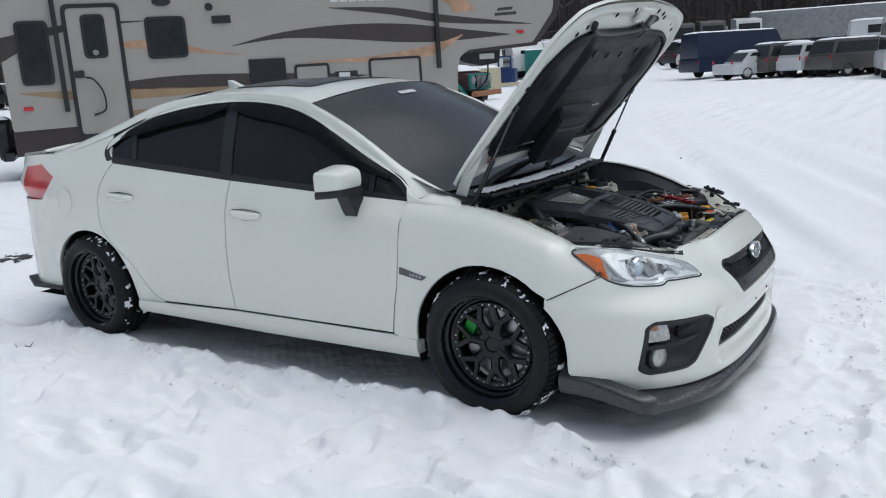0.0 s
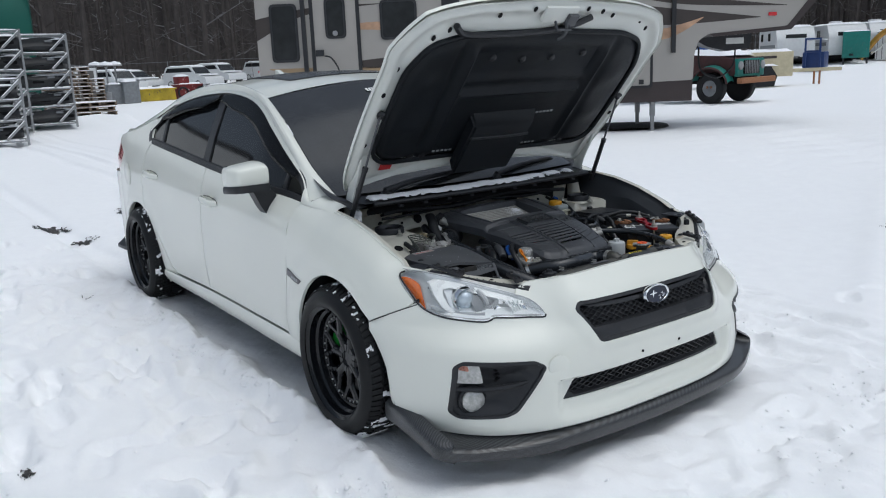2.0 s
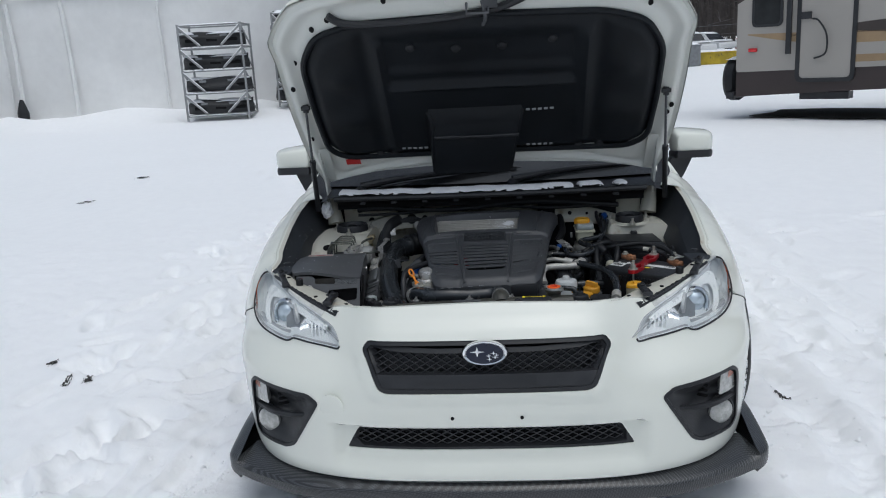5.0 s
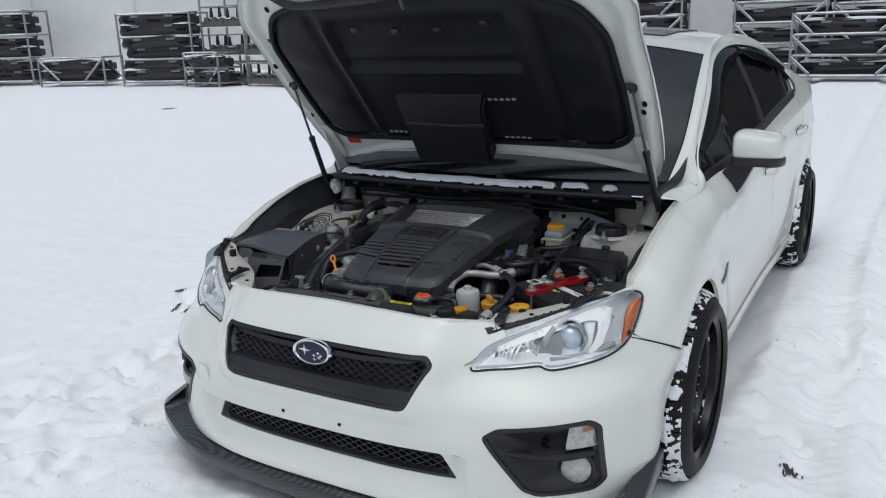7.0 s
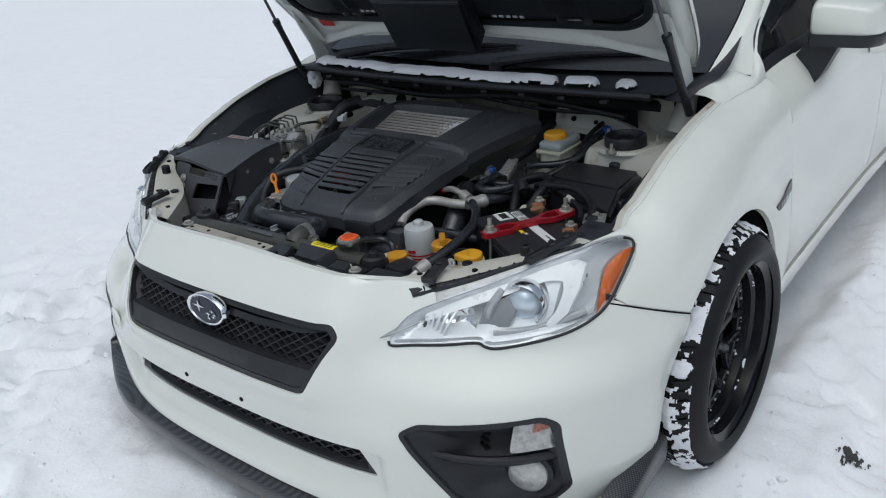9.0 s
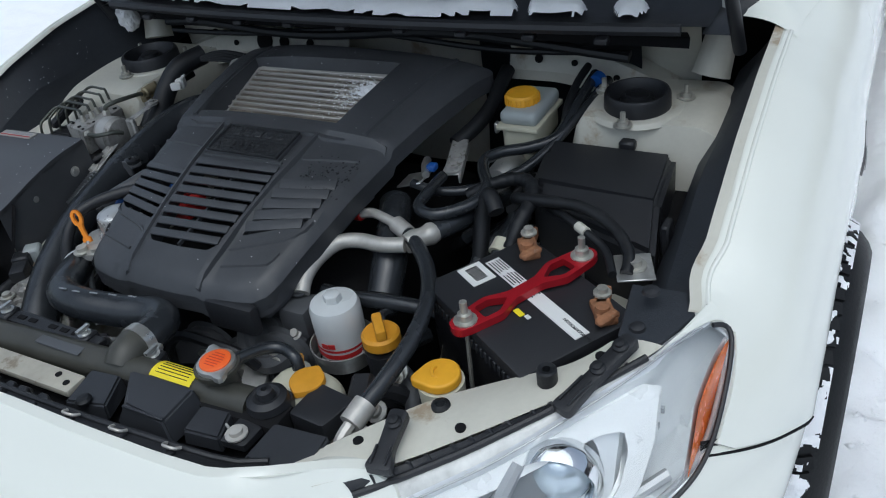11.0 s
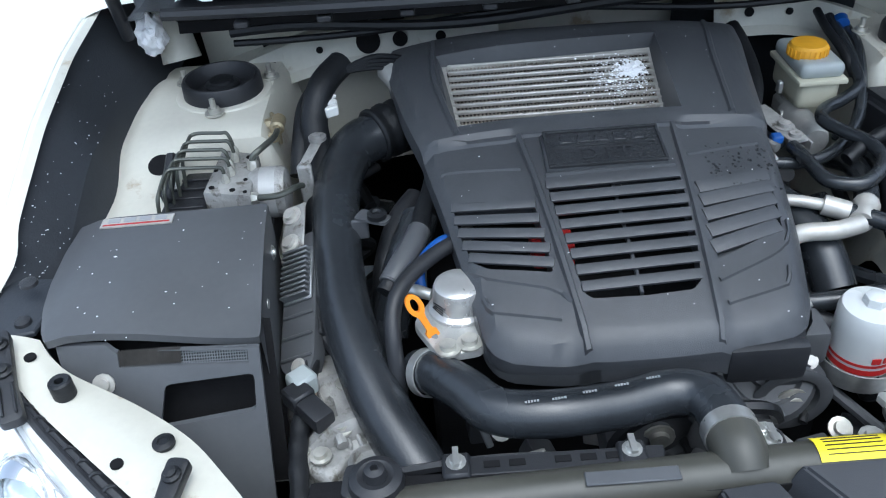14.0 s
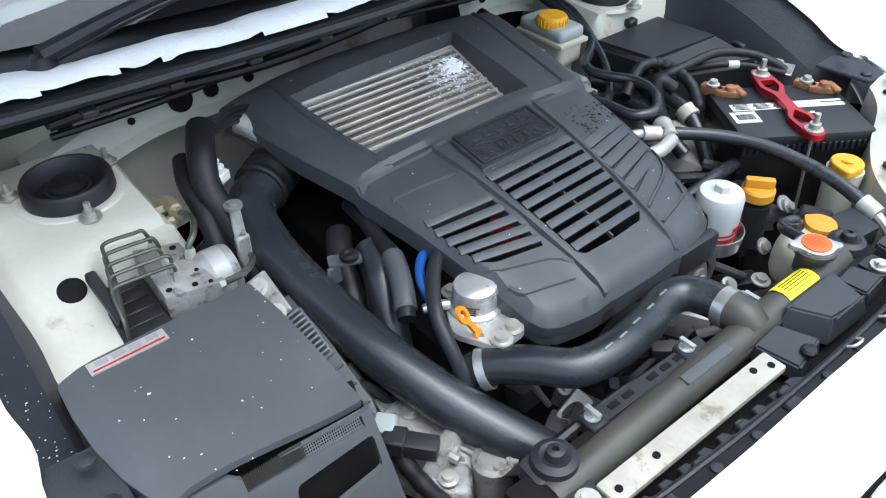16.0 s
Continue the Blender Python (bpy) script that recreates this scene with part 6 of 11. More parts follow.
        br = part("lamp_bracket", prism(rounded([(-.012, -w0), (L_ * .55, -w0 * .8), (L_, -w1), (L_, w1), (L_ * .55, w0 * .8), (-.012, w0)], .008, 3), .012, AM, .004), BLACK, car, "flat black plastic headlamp bracket with bolts")
        for f in bolts:
            part("bracket_bolt", lathe([(.0092, .012), (.0092, .015), (.006, .017), (.006, .020), (0, .021)], 14, m=AM @ Matrix.Translation((L_ * f, 0, 0))), RUBBER, br)
        part("bracket_rib", join(*[box(L_ * .35, .003, .005, (L_ * .75, d * w1, .013), .001, 1, None) for d in (-.5, .5)]), BLACK, br, m=AM)
    tri_ = [(.365, sg * .672), (.462, sg * .684), (.474, sg * .728), (.405, sg * .757), (.36, sg * .765)]
    part("splash_corner", prism(tri_ if sg > 0 else tri_[::-1], .006, Matrix.Translation((0, 0, .752)), .002, 1), SPLASH, car)
    part("liner_clip", lathe([(.010, 0), (.009, .004), (.004, .006), (0, .006)], 14, (.446, sg * .702, .758)), BLACK, car)
    # lamp back edge and its seal
    lt = [(nose_x(y, z) - .006, sg * y, z + .001) for y, z in (swept(*p) for p in ((.49, .664), (.545, .688), (.606, .711), (.683, .741), (.737, .7535)))]
    lt = bend(lt, 30)
    lb = [(ous[round((i + 3) * 37 / 33)][0], ous[round((i + 3) * 37 / 33)][1], ous[round((i + 3) * 37 / 33)][2] - .004) for i in range(31)]
    ll = [tuple(Vector(b_).lerp(Vector(t_), .48) + Vector((0, 0, .003))) for b_, t_ in zip(lb, lt)]
    part("headlamp_housing_top", strip(ll, lt, 4, lambda i, v: (0, 0, .003 * math.sin(math.pi * v))), LAMP_TOP, car, "clear wrap-over top of the headlamp")
    sl = part("headlamp_top_seal", join(strip(lb, ll, 3, lambda i, v: (0, 0, .007 * math.sin(math.pi * v))), tube([(x, y, z + .003) for x, y, z in ll], .0045, 8, 1)), BLACK, car, "black ribbed seal behind the headlamp")
    part("seal_rib", join(*[tube([lb[i], tuple((Vector(lb[i]) + Vector(ll[i])) / 2 + Vector((0, 0, .008))), ll[i]], .0022, 5, 3) for i in range(2, 29, 2)]), BLACK, sl)

# ---- front slam panel, radiator ----
PANEL = mat("satin_black_panel", (0.030, 0.032, 0.037), 0.40, vary=0.15, scale=9, bump=0.0003, bscale=700)
MEMBER = mat("dull_cream_paint", (0.40, 0.38, 0.32), 0.5, vary=0.18, scale=14, dirt=(0.22, 0.19, 0.14), dirt_at=0.55)
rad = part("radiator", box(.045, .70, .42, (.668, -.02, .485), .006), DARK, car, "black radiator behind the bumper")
tank = part("radiator_top_tank", tube([(.678, -.33, .676), (.674, -.2, .680), (.668, .0, .684), (.664, .15, .687), (.660, .275, .686)], .024, 12), RADIATOR, rad, "grey-black radiator top tank")
part("tank_plate", box(.016, .09, .003, (.676, -.06, .706), .001, 1), SATIN, tank)
part("tank_neck", tube([(.666, .05, .690), (.652, .049, .700), (.630, .048, .702)], .027, 14), RADIATOR, tank)
lab = grid(lambda u, v: (.664 + .0246 * math.sin(-.9 + 1.5 * u), .117 + .072 * v, .687 + .0246 * math.cos(-.9 + 1.5 * u)), 8, 2)
part("caution_label", lab, LABEL_YELLOW, tank, "bright yellow caution label")
part("label_print", join(*[box(.0006, .055, .0016, (.6645 + .0250 * math.sin(t), .153, .687 + .0250 * math.cos(t)), m=Matrix.Rotation(t, 4, "Y")) for t in (-.5, -.3, -.1, .1, .3)]), INK, tank)
rc = Vector((.647, .217, .719))
part("filler_neck", lathe([(.022, -.03), (.022, .0), (.030, .004), (.030, .010)], 20, tuple(rc)), RADIATOR, tank)
capo = []
for k in range(40):
    a = 2 * math.pi * k / 40
    capo.append(((.0255 + .0125 * max(0, math.cos(2 * a + .5)) ** 6) * math.cos(a), (.0255 + .0125 * max(0, math.cos(2 * a + .5)) ** 6) * math.sin(a)))
rcap = part("radiator_cap", prism(capo, .008, Matrix.Translation(rc + Vector((0, 0, .008))) @ Matrix.Rotation(1.1, 4, "Z"), .003), STEEL, tank, "pressed steel radiator cap with orange label")
part("cap_label", lathe([(.0205, 0), (.0205, .0022), (.019, .003), (0, .003)], 28, tuple(rc + Vector((0, 0, .0155)))), ORANGE_LABEL, rcap)
for k in range(6):
    part("cap_print", box(.0009, .026 - .010 * abs(k - 2.5) / 2.5, .0006, tuple(rc + Vector((-.0110 + .0044 * k, 0, .0188))), m=Matrix.Rotation(.0, 4, "Z")), RED_PLASTIC, rcap)
member = part("cross_member", box(.034, .310, .012, (.721, -.135, .692), .004), MEMBER, car, "dull cream painted front cross member")
for y in (-.275, -.21, -.02, .005):
    part("member_hole", lathe([(.0048, 0), (.0048, .002), (0, .002)], 12, (.722 + .006 * math.sin(y * 90), y, .6975)), DARK, member)
def slab(name, top, foot, z_foot, material, parent, label=""):
    """Moulded panel: a flat top outline with its sides sloping to a wider foot."""
    bm = bmesh.new()
    t = [bm.verts.new(p) for p in top]
    f = [bm.verts.new((x, y, z_foot)) for x, y in foot]
    bm.faces.new(t), bm.faces.new(f[::-1])
    for i in range(len(t)):
        bm.faces.new((t[i], f[i], f[(i + 1) % len(t)], t[(i + 1) % len(t)]))
    bmesh.ops.recalc_face_normals(bm, faces=bm.faces[:])
    bmesh.ops.bevel(bm, geom=bm.edges[:], offset=.003, segments=2, affect="EDGES")
    return part(name, bm, material, parent, label, smooth=25)


cv = slab("air_guide", [(.684, .094, .715), (.684, .206, .716), (.738, .198, .707), (.732, .128, .709)], [(.684, .076), (.682, .216), (.745, .212), (.744, .112)], .676, PANEL, car, "black plastic air guide with slanted facets on the slam panel")
slab("guide_facet", [(.692, .018, .699), (.688, .072, .701), (.738, .094, .699), (.750, .030, .697)], [(.690, .014), (.686, .076), (.742, .096), (.756, .026)], .674, PANEL, cv)
slab("guide_facet", [(.690, .216, .698), (.686, .262, .698), (.727, .276, .697), (.732, .222, .697)], [(.688, .214), (.684, .266), (.730, .280), (.736, .220)], .674, PANEL, cv)
part("guide_rib", box(.004, .070, .004, (.7355, .163, .7085), .001, 1), PANEL, cv)
part("guide_plug", lathe([(.011, 0), (.011, .004), (.008, .007), (0, .008)], 18, (.742, .060, .699)), RUBBER, cv)
part("guide_clip", box(.003, .004, .020, (.712, .283, .700), .001, 1, Matrix.Rotation(.3, 4, "X")), BRUSHED, cv)
slab("slam_cover", [(.684, .330, .702), (.680, .408, .704), (.742, .412, .700), (.740, .326, .699)], [(.682, .326), (.678, .412), (.748, .416), (.746, .322)], .672, PANEL, car)
teeth = [(.753, -.305)]
for k in range(9):
    y = -.29 + .033 * k
    teeth += [(.756 + .004 * k / 9, y), (.756 + .004 * k / 9, y + .014), (.748 + .004 * k / 9, y + .016), (.748 + .004 * k / 9, y + .028)]
teeth += [(.764, .02), (.782, .02), (.772, -.305)]
st = part("slam_trim", prism(teeth, .012, Matrix.Translation((0, 0, .690)), .0015, 1), BLACK, car, "notched black plastic trim strip")
for y in (-.27, -.19, -.11, -.03):
    part("trim_tab", box(.010, .018, .016, (.762, y, .704), .002, 1), BLACK, st)
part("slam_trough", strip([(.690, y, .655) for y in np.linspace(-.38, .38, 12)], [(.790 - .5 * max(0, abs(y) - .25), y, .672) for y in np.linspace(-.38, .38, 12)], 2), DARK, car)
ey = np.linspace(-.36, .36, 24)
ez = [.732 - .022 * max(0, abs(y) - .2) / .24 for y in ey]
el = part("bumper_ledge", strip([(nose_x(y, .735) - .038, y, z - .018) for y, z in zip(ey, ez)], [(nose_x(y, .735) - .006, y, z - .006) for y, z in zip(ey, ez)], 3), BLACK, car, "black plastic ledge inside the bumper edge")
part("bumper_edge_seal", tube([(nose_x(y, .735) - .038, y, z - .017) for y, z in zip(ey, ez)], .0045, 8, 1), BLACK, el)
for k, y in enumerate((-.26, -.19, -.12, -.05, .02, .09, .17, .25)):
    p = (nose_x(y, .735) - .024, y, .718 - .022 * max(0, abs(y) - .2) / .24)
    if k in (5, 6, 7):
        part("spring_clip", tube([(p[0] - .010, y - .011, p[2] + .004), (p[0] - .003, y - .009, p[2] + .009), (p[0] - .001, y, p[2] + .011), (p[0] - .003, y + .009, p[2] + .009), (p[0] - .010, y + .011, p[2] + .004)], .0021, 6, 4), BRUSHED, el, "bent bright spring clip")
    part("push_clip", lathe([(.008, 0), (.007, .004), (.003, .005), (0, .004)], 14, p) if k % 3 else box(.018, .026, .012, p, .003, 1), BLACK, el)
for y, sgm in ((-.303, 1), (.298, 1)):
    mt = part("radiator_mount", prism(rounded([(-.032, -.032), (.006, -.036), (.022, .010), (-.008, .030), (-.034, .020)], .008, 3), .022, Matrix.Translation((.662, y, .676)), .004), BLACK, car, "black radiator mount with rubber bush")
    part("mount_bush", lathe([(.028, 0), (.026, .010), (.018, .014), (.012, .012), (.010, .022), (.004, .024), (.003, .018), (0, .018)], 24, (.656, y, .697)), BLACK, mt)
    part("mount_leg", prism(rounded([(.684, -.022), (.690, .016), (.724, .014), (.727, -.022)], .004, 2), .010, Matrix.Translation((0, y, .684)), .002), BLACK, mt)
    part("mount_bolt", join(lathe([(.0125, 0), (.0125, .002), (0, .002)], 18, (.712, y - .006, .694)), bolt((.712, y - .006, .6955), .0085, .008)), BRUSHED, mt)
for y in (-.225, -.052, .085):
    fc = part("fan_clip", box(.030, .028, .022, (.642, y, .690), .003, 1), BLACK, car)
    part("clip_screw", join(bolt((.640, y, .700), .006, .006), box(.022, .006, .004, (.640, y, .709))), STEEL, fc)
shroud = [(.632, -.33 + .30 * t, .672 + .018 * math.sin(math.pi * t)) for t in np.linspace(0, 1, 14)]
part("fan_shroud", strip(shroud, [(.59, y, .60) for x, y, z in shroud], 3, lambda i, v: (-.01 * math.sin(3.1 * v), 0, 0)), BLACK, car)
fs = part("fan_frame", prism(rounded([(.630, -.216), (.654, -.222), (.655, -.022), (.632, -.018)], .004, 2), .010, Matrix.Translation((0, 0, .686)), .002, 1), BLACK, car)
for y in (-.19, -.165, -.12, -.095, -.07):
    part("frame_slot", box(.008, .016, .002, (.642, y, .6965), .0005, 1), DARK, fs)
part("fan_shroud_rim", tube(shroud, .006, 6, 2), BLACK, car)

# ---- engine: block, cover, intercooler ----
# plain near-black mass added; the unlit depth of the bay is its colour
block = part("engine_block", box(.52, .50, .34, (.20, 0, .46), .03), DARK, car, "near-black engine block mass filling the unlit depth below the cover")
COV = [(-.11, -.298), (-.006, -.286), (.10, -.266), (.193, -.242), (.346, -.211), (.454, -.192), (.505, -.183), (.526, -.163), (.536, -.115), (.541, -.05), (.541, .02), (.538, .08), (.530, .130), (.514, .172), (.486, .185), (.384, .202), (.252, .219), (.20, .225), (.10, .240), (.043, .250), (-.10, .278)]
CZ = curve1([(-.12, .840), (-.04, .846), (.10, .832), (.19, .820), (.30, .802), (.40, .776), (.47, .752), (.52, .732), (.56, .714)])
COV = [(x - .010 * max(0, (x - .36) / .17), y) for x, y in COV]


def cov_z(x, y):
    d = edge_dist((x, y), COV)
    z = lin(x, CZ) - .016 * (abs(y) / .25) ** 3
    z -= .016 * (1 - min(1, d / .020)) ** 2
    # the two outer panels of the front half lie a little below the middle one
    if x > .20:
        m = (x - .215) / .313
        z -= .006 * ease((y - (.0925 - .020 * m)) / .006) + .006 * ease((-y - (.111 - .037 * m)) / .006)
    return z + .005 * ease((.197 - x) / .006)


def ridge(name, pts, w, h, per=10):
    """A moulded bead with sloping flanks lying on the cover."""
    p = bend(pts, per)
    bm = bmesh.new()
    rows = []
    for i, (x, y) in enumerate(p):
        a, b = p[max(i - 1, 0)], p[min(i + 1, len(p) - 1)]
        d = Vector((b[0] - a[0], b[1] - a[1])).normalized()
        n = Vector((-d.y, d.x))
        rows.append([bm.verts.new((x + n.x * o, y + n.y * o, cov_z(x + n.x * o, y + n.y * o) + k)) for o, k in ((-w, -.002), (-w * .45, h), (w * .45, h), (w, -.002))])
    for r, q in zip(rows, rows[1:]):
        for k in range(3):
            bm.faces.new((r[k], q[k], q[k + 1], r[k + 1]))
    bm.faces.new(rows[0][::-1]), bm.faces.new(rows[-1])
    bmesh.ops.recalc_face_normals(bm, faces=bm.faces[:])
    return part(name, bm, COVER, cover, smooth=20)


IC = [(-.022, -.212), (-.030, .124), (.174, .112), (.174, -.198)]
CORE = [(-.016, -.204), (-.026, .117), (.122, .106), (.124, -.188)]
BANK_C = rounded([(.297, -.089), (.293, .076), (.350, .0755), (.410, .071), (.458, .063), (.468, .052), (.471, .0), (.470, -.060), (.462, -.069), (.400, -.078)], .003, 2)
BANK_L = rounded([(.308, -.207), (.324, -.107), (.428, -.098), (.414, -.172), (.402, -.188), (.360, -.200)], .004, 2)
BANK_R = rounded([(.318, .096), (.298, .186), (.345, .185), (.388, .178), (.428, .091)], .004, 2)
cover = part("engine_cover", sheet(rounded(COV, .010, 2), lambda x, y: (x, y, cov_z(x, y)), .011, holes=[IC, BANK_C, BANK_L, BANK_R], flange=(0, 0, -.030)), COVER, car, "black moulded plastic engine cover with louvres", smooth=28)
part("cover_front_skirt", strip([(x, y, cov_z(x, y) - .002) for x, y in bend(COV[4:17], 60)], [(x - .004 - .008 * ease((x - .40) / .12), y * .985, cov_z(x, y) - .036 - .004 * ease((x - .42) / .10)) for x, y in bend(COV[4:17], 60)], 4, lambda i, v: (.004 * math.sin(math.pi * v), 0, 0)), COVER, cover, smooth=60)
part("cover_tab", box(.02, .09, .05, (.520, .125, .686), .008), BLACK, cover)


def slat(name, a, b, w, h=.0050, tilt=22, lift=.0005):
    """A louvre blade between two points of the cover, leaning forward."""
    A, B = Vector((*a, cov_z(*a))), Vector((*b, cov_z(*b)))
    d = B - A
    m = Matrix.Translation((A + B) / 2 + Vector((0, 0, lift))) @ Matrix.Rotation(math.atan2(-d.x, d.y), 4, "Z") @ Matrix.Rotation(math.asin(d.z / d.length), 4, "X") @ Matrix.Rotation(radians(tilt), 4, "Y")
    return part(name, box(w, d.length, h, bevel=.0020, seg=2, m=m), COVER, cover)


for k in range(8):
    slat("louvre", (.3055 + .0214 * k, -.0905 + .0028 * k), (.3015 + .0212 * k, .0775 - .0002 * k * k - .0003 * k), .0138)
for k, (xa, ya, xb, yb) in enumerate(((.311, -.2085, .327, -.105), (.330, -.2065, .350, -.1035), (.350, -.203, .374, -.100), (.370, -.199, .396, -.097), (.391, -.193, .416, -.095))):
    slat("louvre", (xa, ya), (xb, yb), .0138)
part("bank_floor", sheet(shrink(BANK_R, -.004), lambda x, y: (x, y, cov_z(x, y) - .0085), .02), COVER, cover)
for xa, ya, xb, yb in ((.321, .094, .301, .188), (.342, .0925, .321, .186), (.365, .091, .341, .184), (.389, .0895, .362, .181), (.412, .088, .383, .176)):
    slat("moulded_rib", (xa, ya), (xb, yb), .0185, .0060, 24, .0000)
for yl in (lambda x: -.112 + .122 * (x - .206), lambda x: .092 - .064 * (x - .206)):
    ridge("moulded_ridge", [(x, yl(x)) for x in np.linspace(.205, .523, 9)], .0055, .0045, 16)
ridge("moulded_ridge", [(.201, -.238), (.206, -.11), (.206, 0), (.205, .09), (.199, .219)], .006, .004, 24)
for pts in ([(.250, -.218), (.264, -.116)], [(.261, .097), (.241, .195)], [(.289, -.088), (.286, .075)], [(.402, -.197), (.414, -.188), (.427, -.170), (.447, -.106), (.456, -.092), (.471, -.084)], [(.448, -.181), (.460, -.177), (.468, -.171), (.486, -.097)], [(.454, .086), (.423, .156), (.401, .181), (.375, .188)], [(.482, .088), (.463, .157), (.454, .165), (.440, .169)]):
    ridge("moulded_line", pts, .0035, .0028, 8)
for side in (-1, 1):
    ridge("moulded_ridge", [(-.08, side * .215), (.05, side * .205 - .012), (.19, side * .185 - .008)], .006, .004, 10)
part("coil_cap", join(box(.050, .052, .030, (.360, -.090, .745), .006, 2), box(.018, .020, .010, (.364, -.088, .763), .003, 1)), RED_PLASTIC, cover, "red plastic part below the louvres")
part("cover_centre_post", box(.172, .0035, .006, (.384, -.005, .7705), m=Matrix.Rotation(radians(13), 4, "Y")), COVER, cover)
pl = part("cover_plate", box(.072, .154, .008, (.251, -.009, .8125), .003, 2, Matrix.Rotation(radians(9), 4, "Y")), COVER, cover, "glossy wet badge plate reading DIT")
WET = mat("wet_black_plastic", (0.030, 0.032, 0.035), 0.12, spec=0.7, vary=0.2, bump=0.002, bscale=110, spread=0.1)
part("plate_face", box(.064, .146, .003, (.252, -.008, .8170), .001, 1, Matrix.Rotation(radians(9), 4, "Y")), WET, pl)
PM = Matrix.Translation((.268, -.008, .8160)) @ Matrix.Rotation(radians(9), 4, "Y") @ Matrix.Rotation(math.pi / 2, 4, "Z")
glyphs("plate_lettering", "D I T", .030, PM, WET, pl, .0028)
R9 = Matrix.Rotation(radians(9), 4, "Y")
on_plate = lambda u, v, h: tuple(Matrix.Translation((.252, -.008, .8188)) @ R9 @ Vector((u, v, h)))
for u, v, su, sv in ((-.034, 0, .0040, .150), (.034, 0, .0040, .150), (0, -.073, .070, .0040), (0, .073, .070, .0040), (-.002, 0, .0022, .130)):
    part("plate_border", box(su, sv, .0046, on_plate(u, v, 0), .0014, 2, R9), WET, pl, "raised glossy plate border")
for k in range(5):
    part("plate_word", box(.016, .016, .0026, on_plate(-.018, -.046 + .023 * k, 0), .0012, 1, R9), WET, pl)
beads = bmesh.new()
for k in range(150):
    u, v = rnd.uniform(-.030, .030), rnd.uniform(-.068, .068)
    d = bmesh.new()
    bmesh.ops.create_icosphere(d, subdivisions=1, radius=1)
    q = rnd.uniform(.0008, .0026)
    d.transform(Matrix.Translation(on_plate(u, v, .0002)) @ Matrix.Diagonal((q * rnd.uniform(.7, 1.5), q * rnd.uniform(.7, 1.8), q * .5, 1)))
    join(beads, d)
tagged(part("water_film", beads, WET, pl), kind="stuff")
drops = bmesh.new()
for k in range(110):
    x, y = rnd.uniform(.24, .33), rnd.uniform(.115, .20)
    d = bmesh.new()
    bmesh.ops.create_icosphere(d, subdivisions=1, radius=1)
    s = rnd.uniform(.0008, .0022)
    d.transform(Matrix.Translation((x, y, cov_z(x, y) + .0005)) @ Matrix.Diagonal((s * 1.3, s, s * .5, 1)))
    join(drops, d)
tagged(part("water_film", drops, WET, cover), kind="stuff")
# intercooler core in the rear window of the cover
core_z = lambda x: .820 - .235 * (x + .02)
ic = part("intercooler_core", box(.17, .335, .02, (.052, -.042, .790), .002, 1, Matrix.Rotation(radians(13.2), 4, "Y")), DARK, car, "bare aluminium intercooler core with fins")
FIN = mat("intercooler_fin", (0.36, 0.32, 0.27), 0.5, metal=0.45, vary=0.35, scale=18)
for k in range(10):
    x = -.016 + .0151 * k
    part("cooler_tube", box(.0048, .308, .007, (x, -.042, core_z(x) + .003), .0014, 1, Matrix.Rotation(radians(13), 4, "Y")), BRUSHED, ic)
    if k < 9:
        fb = bmesh.new()
        n = 110
        rows = []
        for j in range(n + 1):
            y = -.196 + .308 * j / n
            zz = core_z(x + .0075) + (.0035 if j % 2 else -.0015)
            rows.append((fb.verts.new((x + .0022, y, zz)), fb.verts.new((x + .0129, y, zz))))
        for r, q in zip(rows, rows[1:]):
            fb.faces.new((r[0], q[0], q[1], r[1]))
        part("cooler_fin", fb, FIN, ic, smooth=0)
part("cooler_frame", sheet(shrink(CORE, -.004), lambda x, y: (x, y, core_z(x) + .004), .03, holes=[shrink(CORE, .0045)], flange=(0, 0, -.02)), BRUSHED, ic)
wa, wb = IC + IC[:1], CORE + CORE[:1]
ra = [tuple(np.array(wa[k]) * (1 - t) + np.array(wa[k + 1]) * t) for k in range(4) for t in np.linspace(0, 1, 8)[:-1]] + [wa[0]]
rb_ = [tuple(np.array(wb[k]) * (1 - t) + np.array(wb[k + 1]) * t) for k in range(4) for t in np.linspace(0, 1, 8)[:-1]] + [wb[0]]
part("cooler_well", strip([(*p, cov_z(*p) - .001) for p in ra], [(*p, core_z(p[0]) + .003) for p in rb_], 2), COVER, ic)


def patchy_snow(name, cx, cy, sx, sy, zf, thick, parent, seed, label="small drift of snow"):
    """Thin drift with a ragged outline."""
    bm = bmesh.new()
    n = 46
    g = []
    for i in range(n + 1):
        row = []
        for j in range(n + 1):
            u, v = 2 * i / n - 1, 2 * j / n - 1
            x, y = cx + sx * u, cy + sy * v
            h = 1 - (u * u + v * v) + .9 * noise.noise(Vector((u * 2.6, v * 2.6, seed))) + .55 * noise.noise(Vector((u * 8, v * 8, seed + 3))) - .35
            row.append((bm.verts.new((x, y, zf(x, y) + thick * (min(1, max(h, -.25)) ** 1 if h > 0 else h))), h))
        g.append(row)
    for i in range(n):
        for j in range(n):
            c = (g[i][j], g[i + 1][j], g[i + 1][j + 1], g[i][j + 1])
            if sum(p[1] for p in c) > 0:
                bm.faces.new([p[0] for p in c])
    bmesh.ops.delete(bm, geom=[v for v in bm.verts if not v.link_faces], context="VERTS")
    return part(name, bm, SNOW_CAP, parent, label)


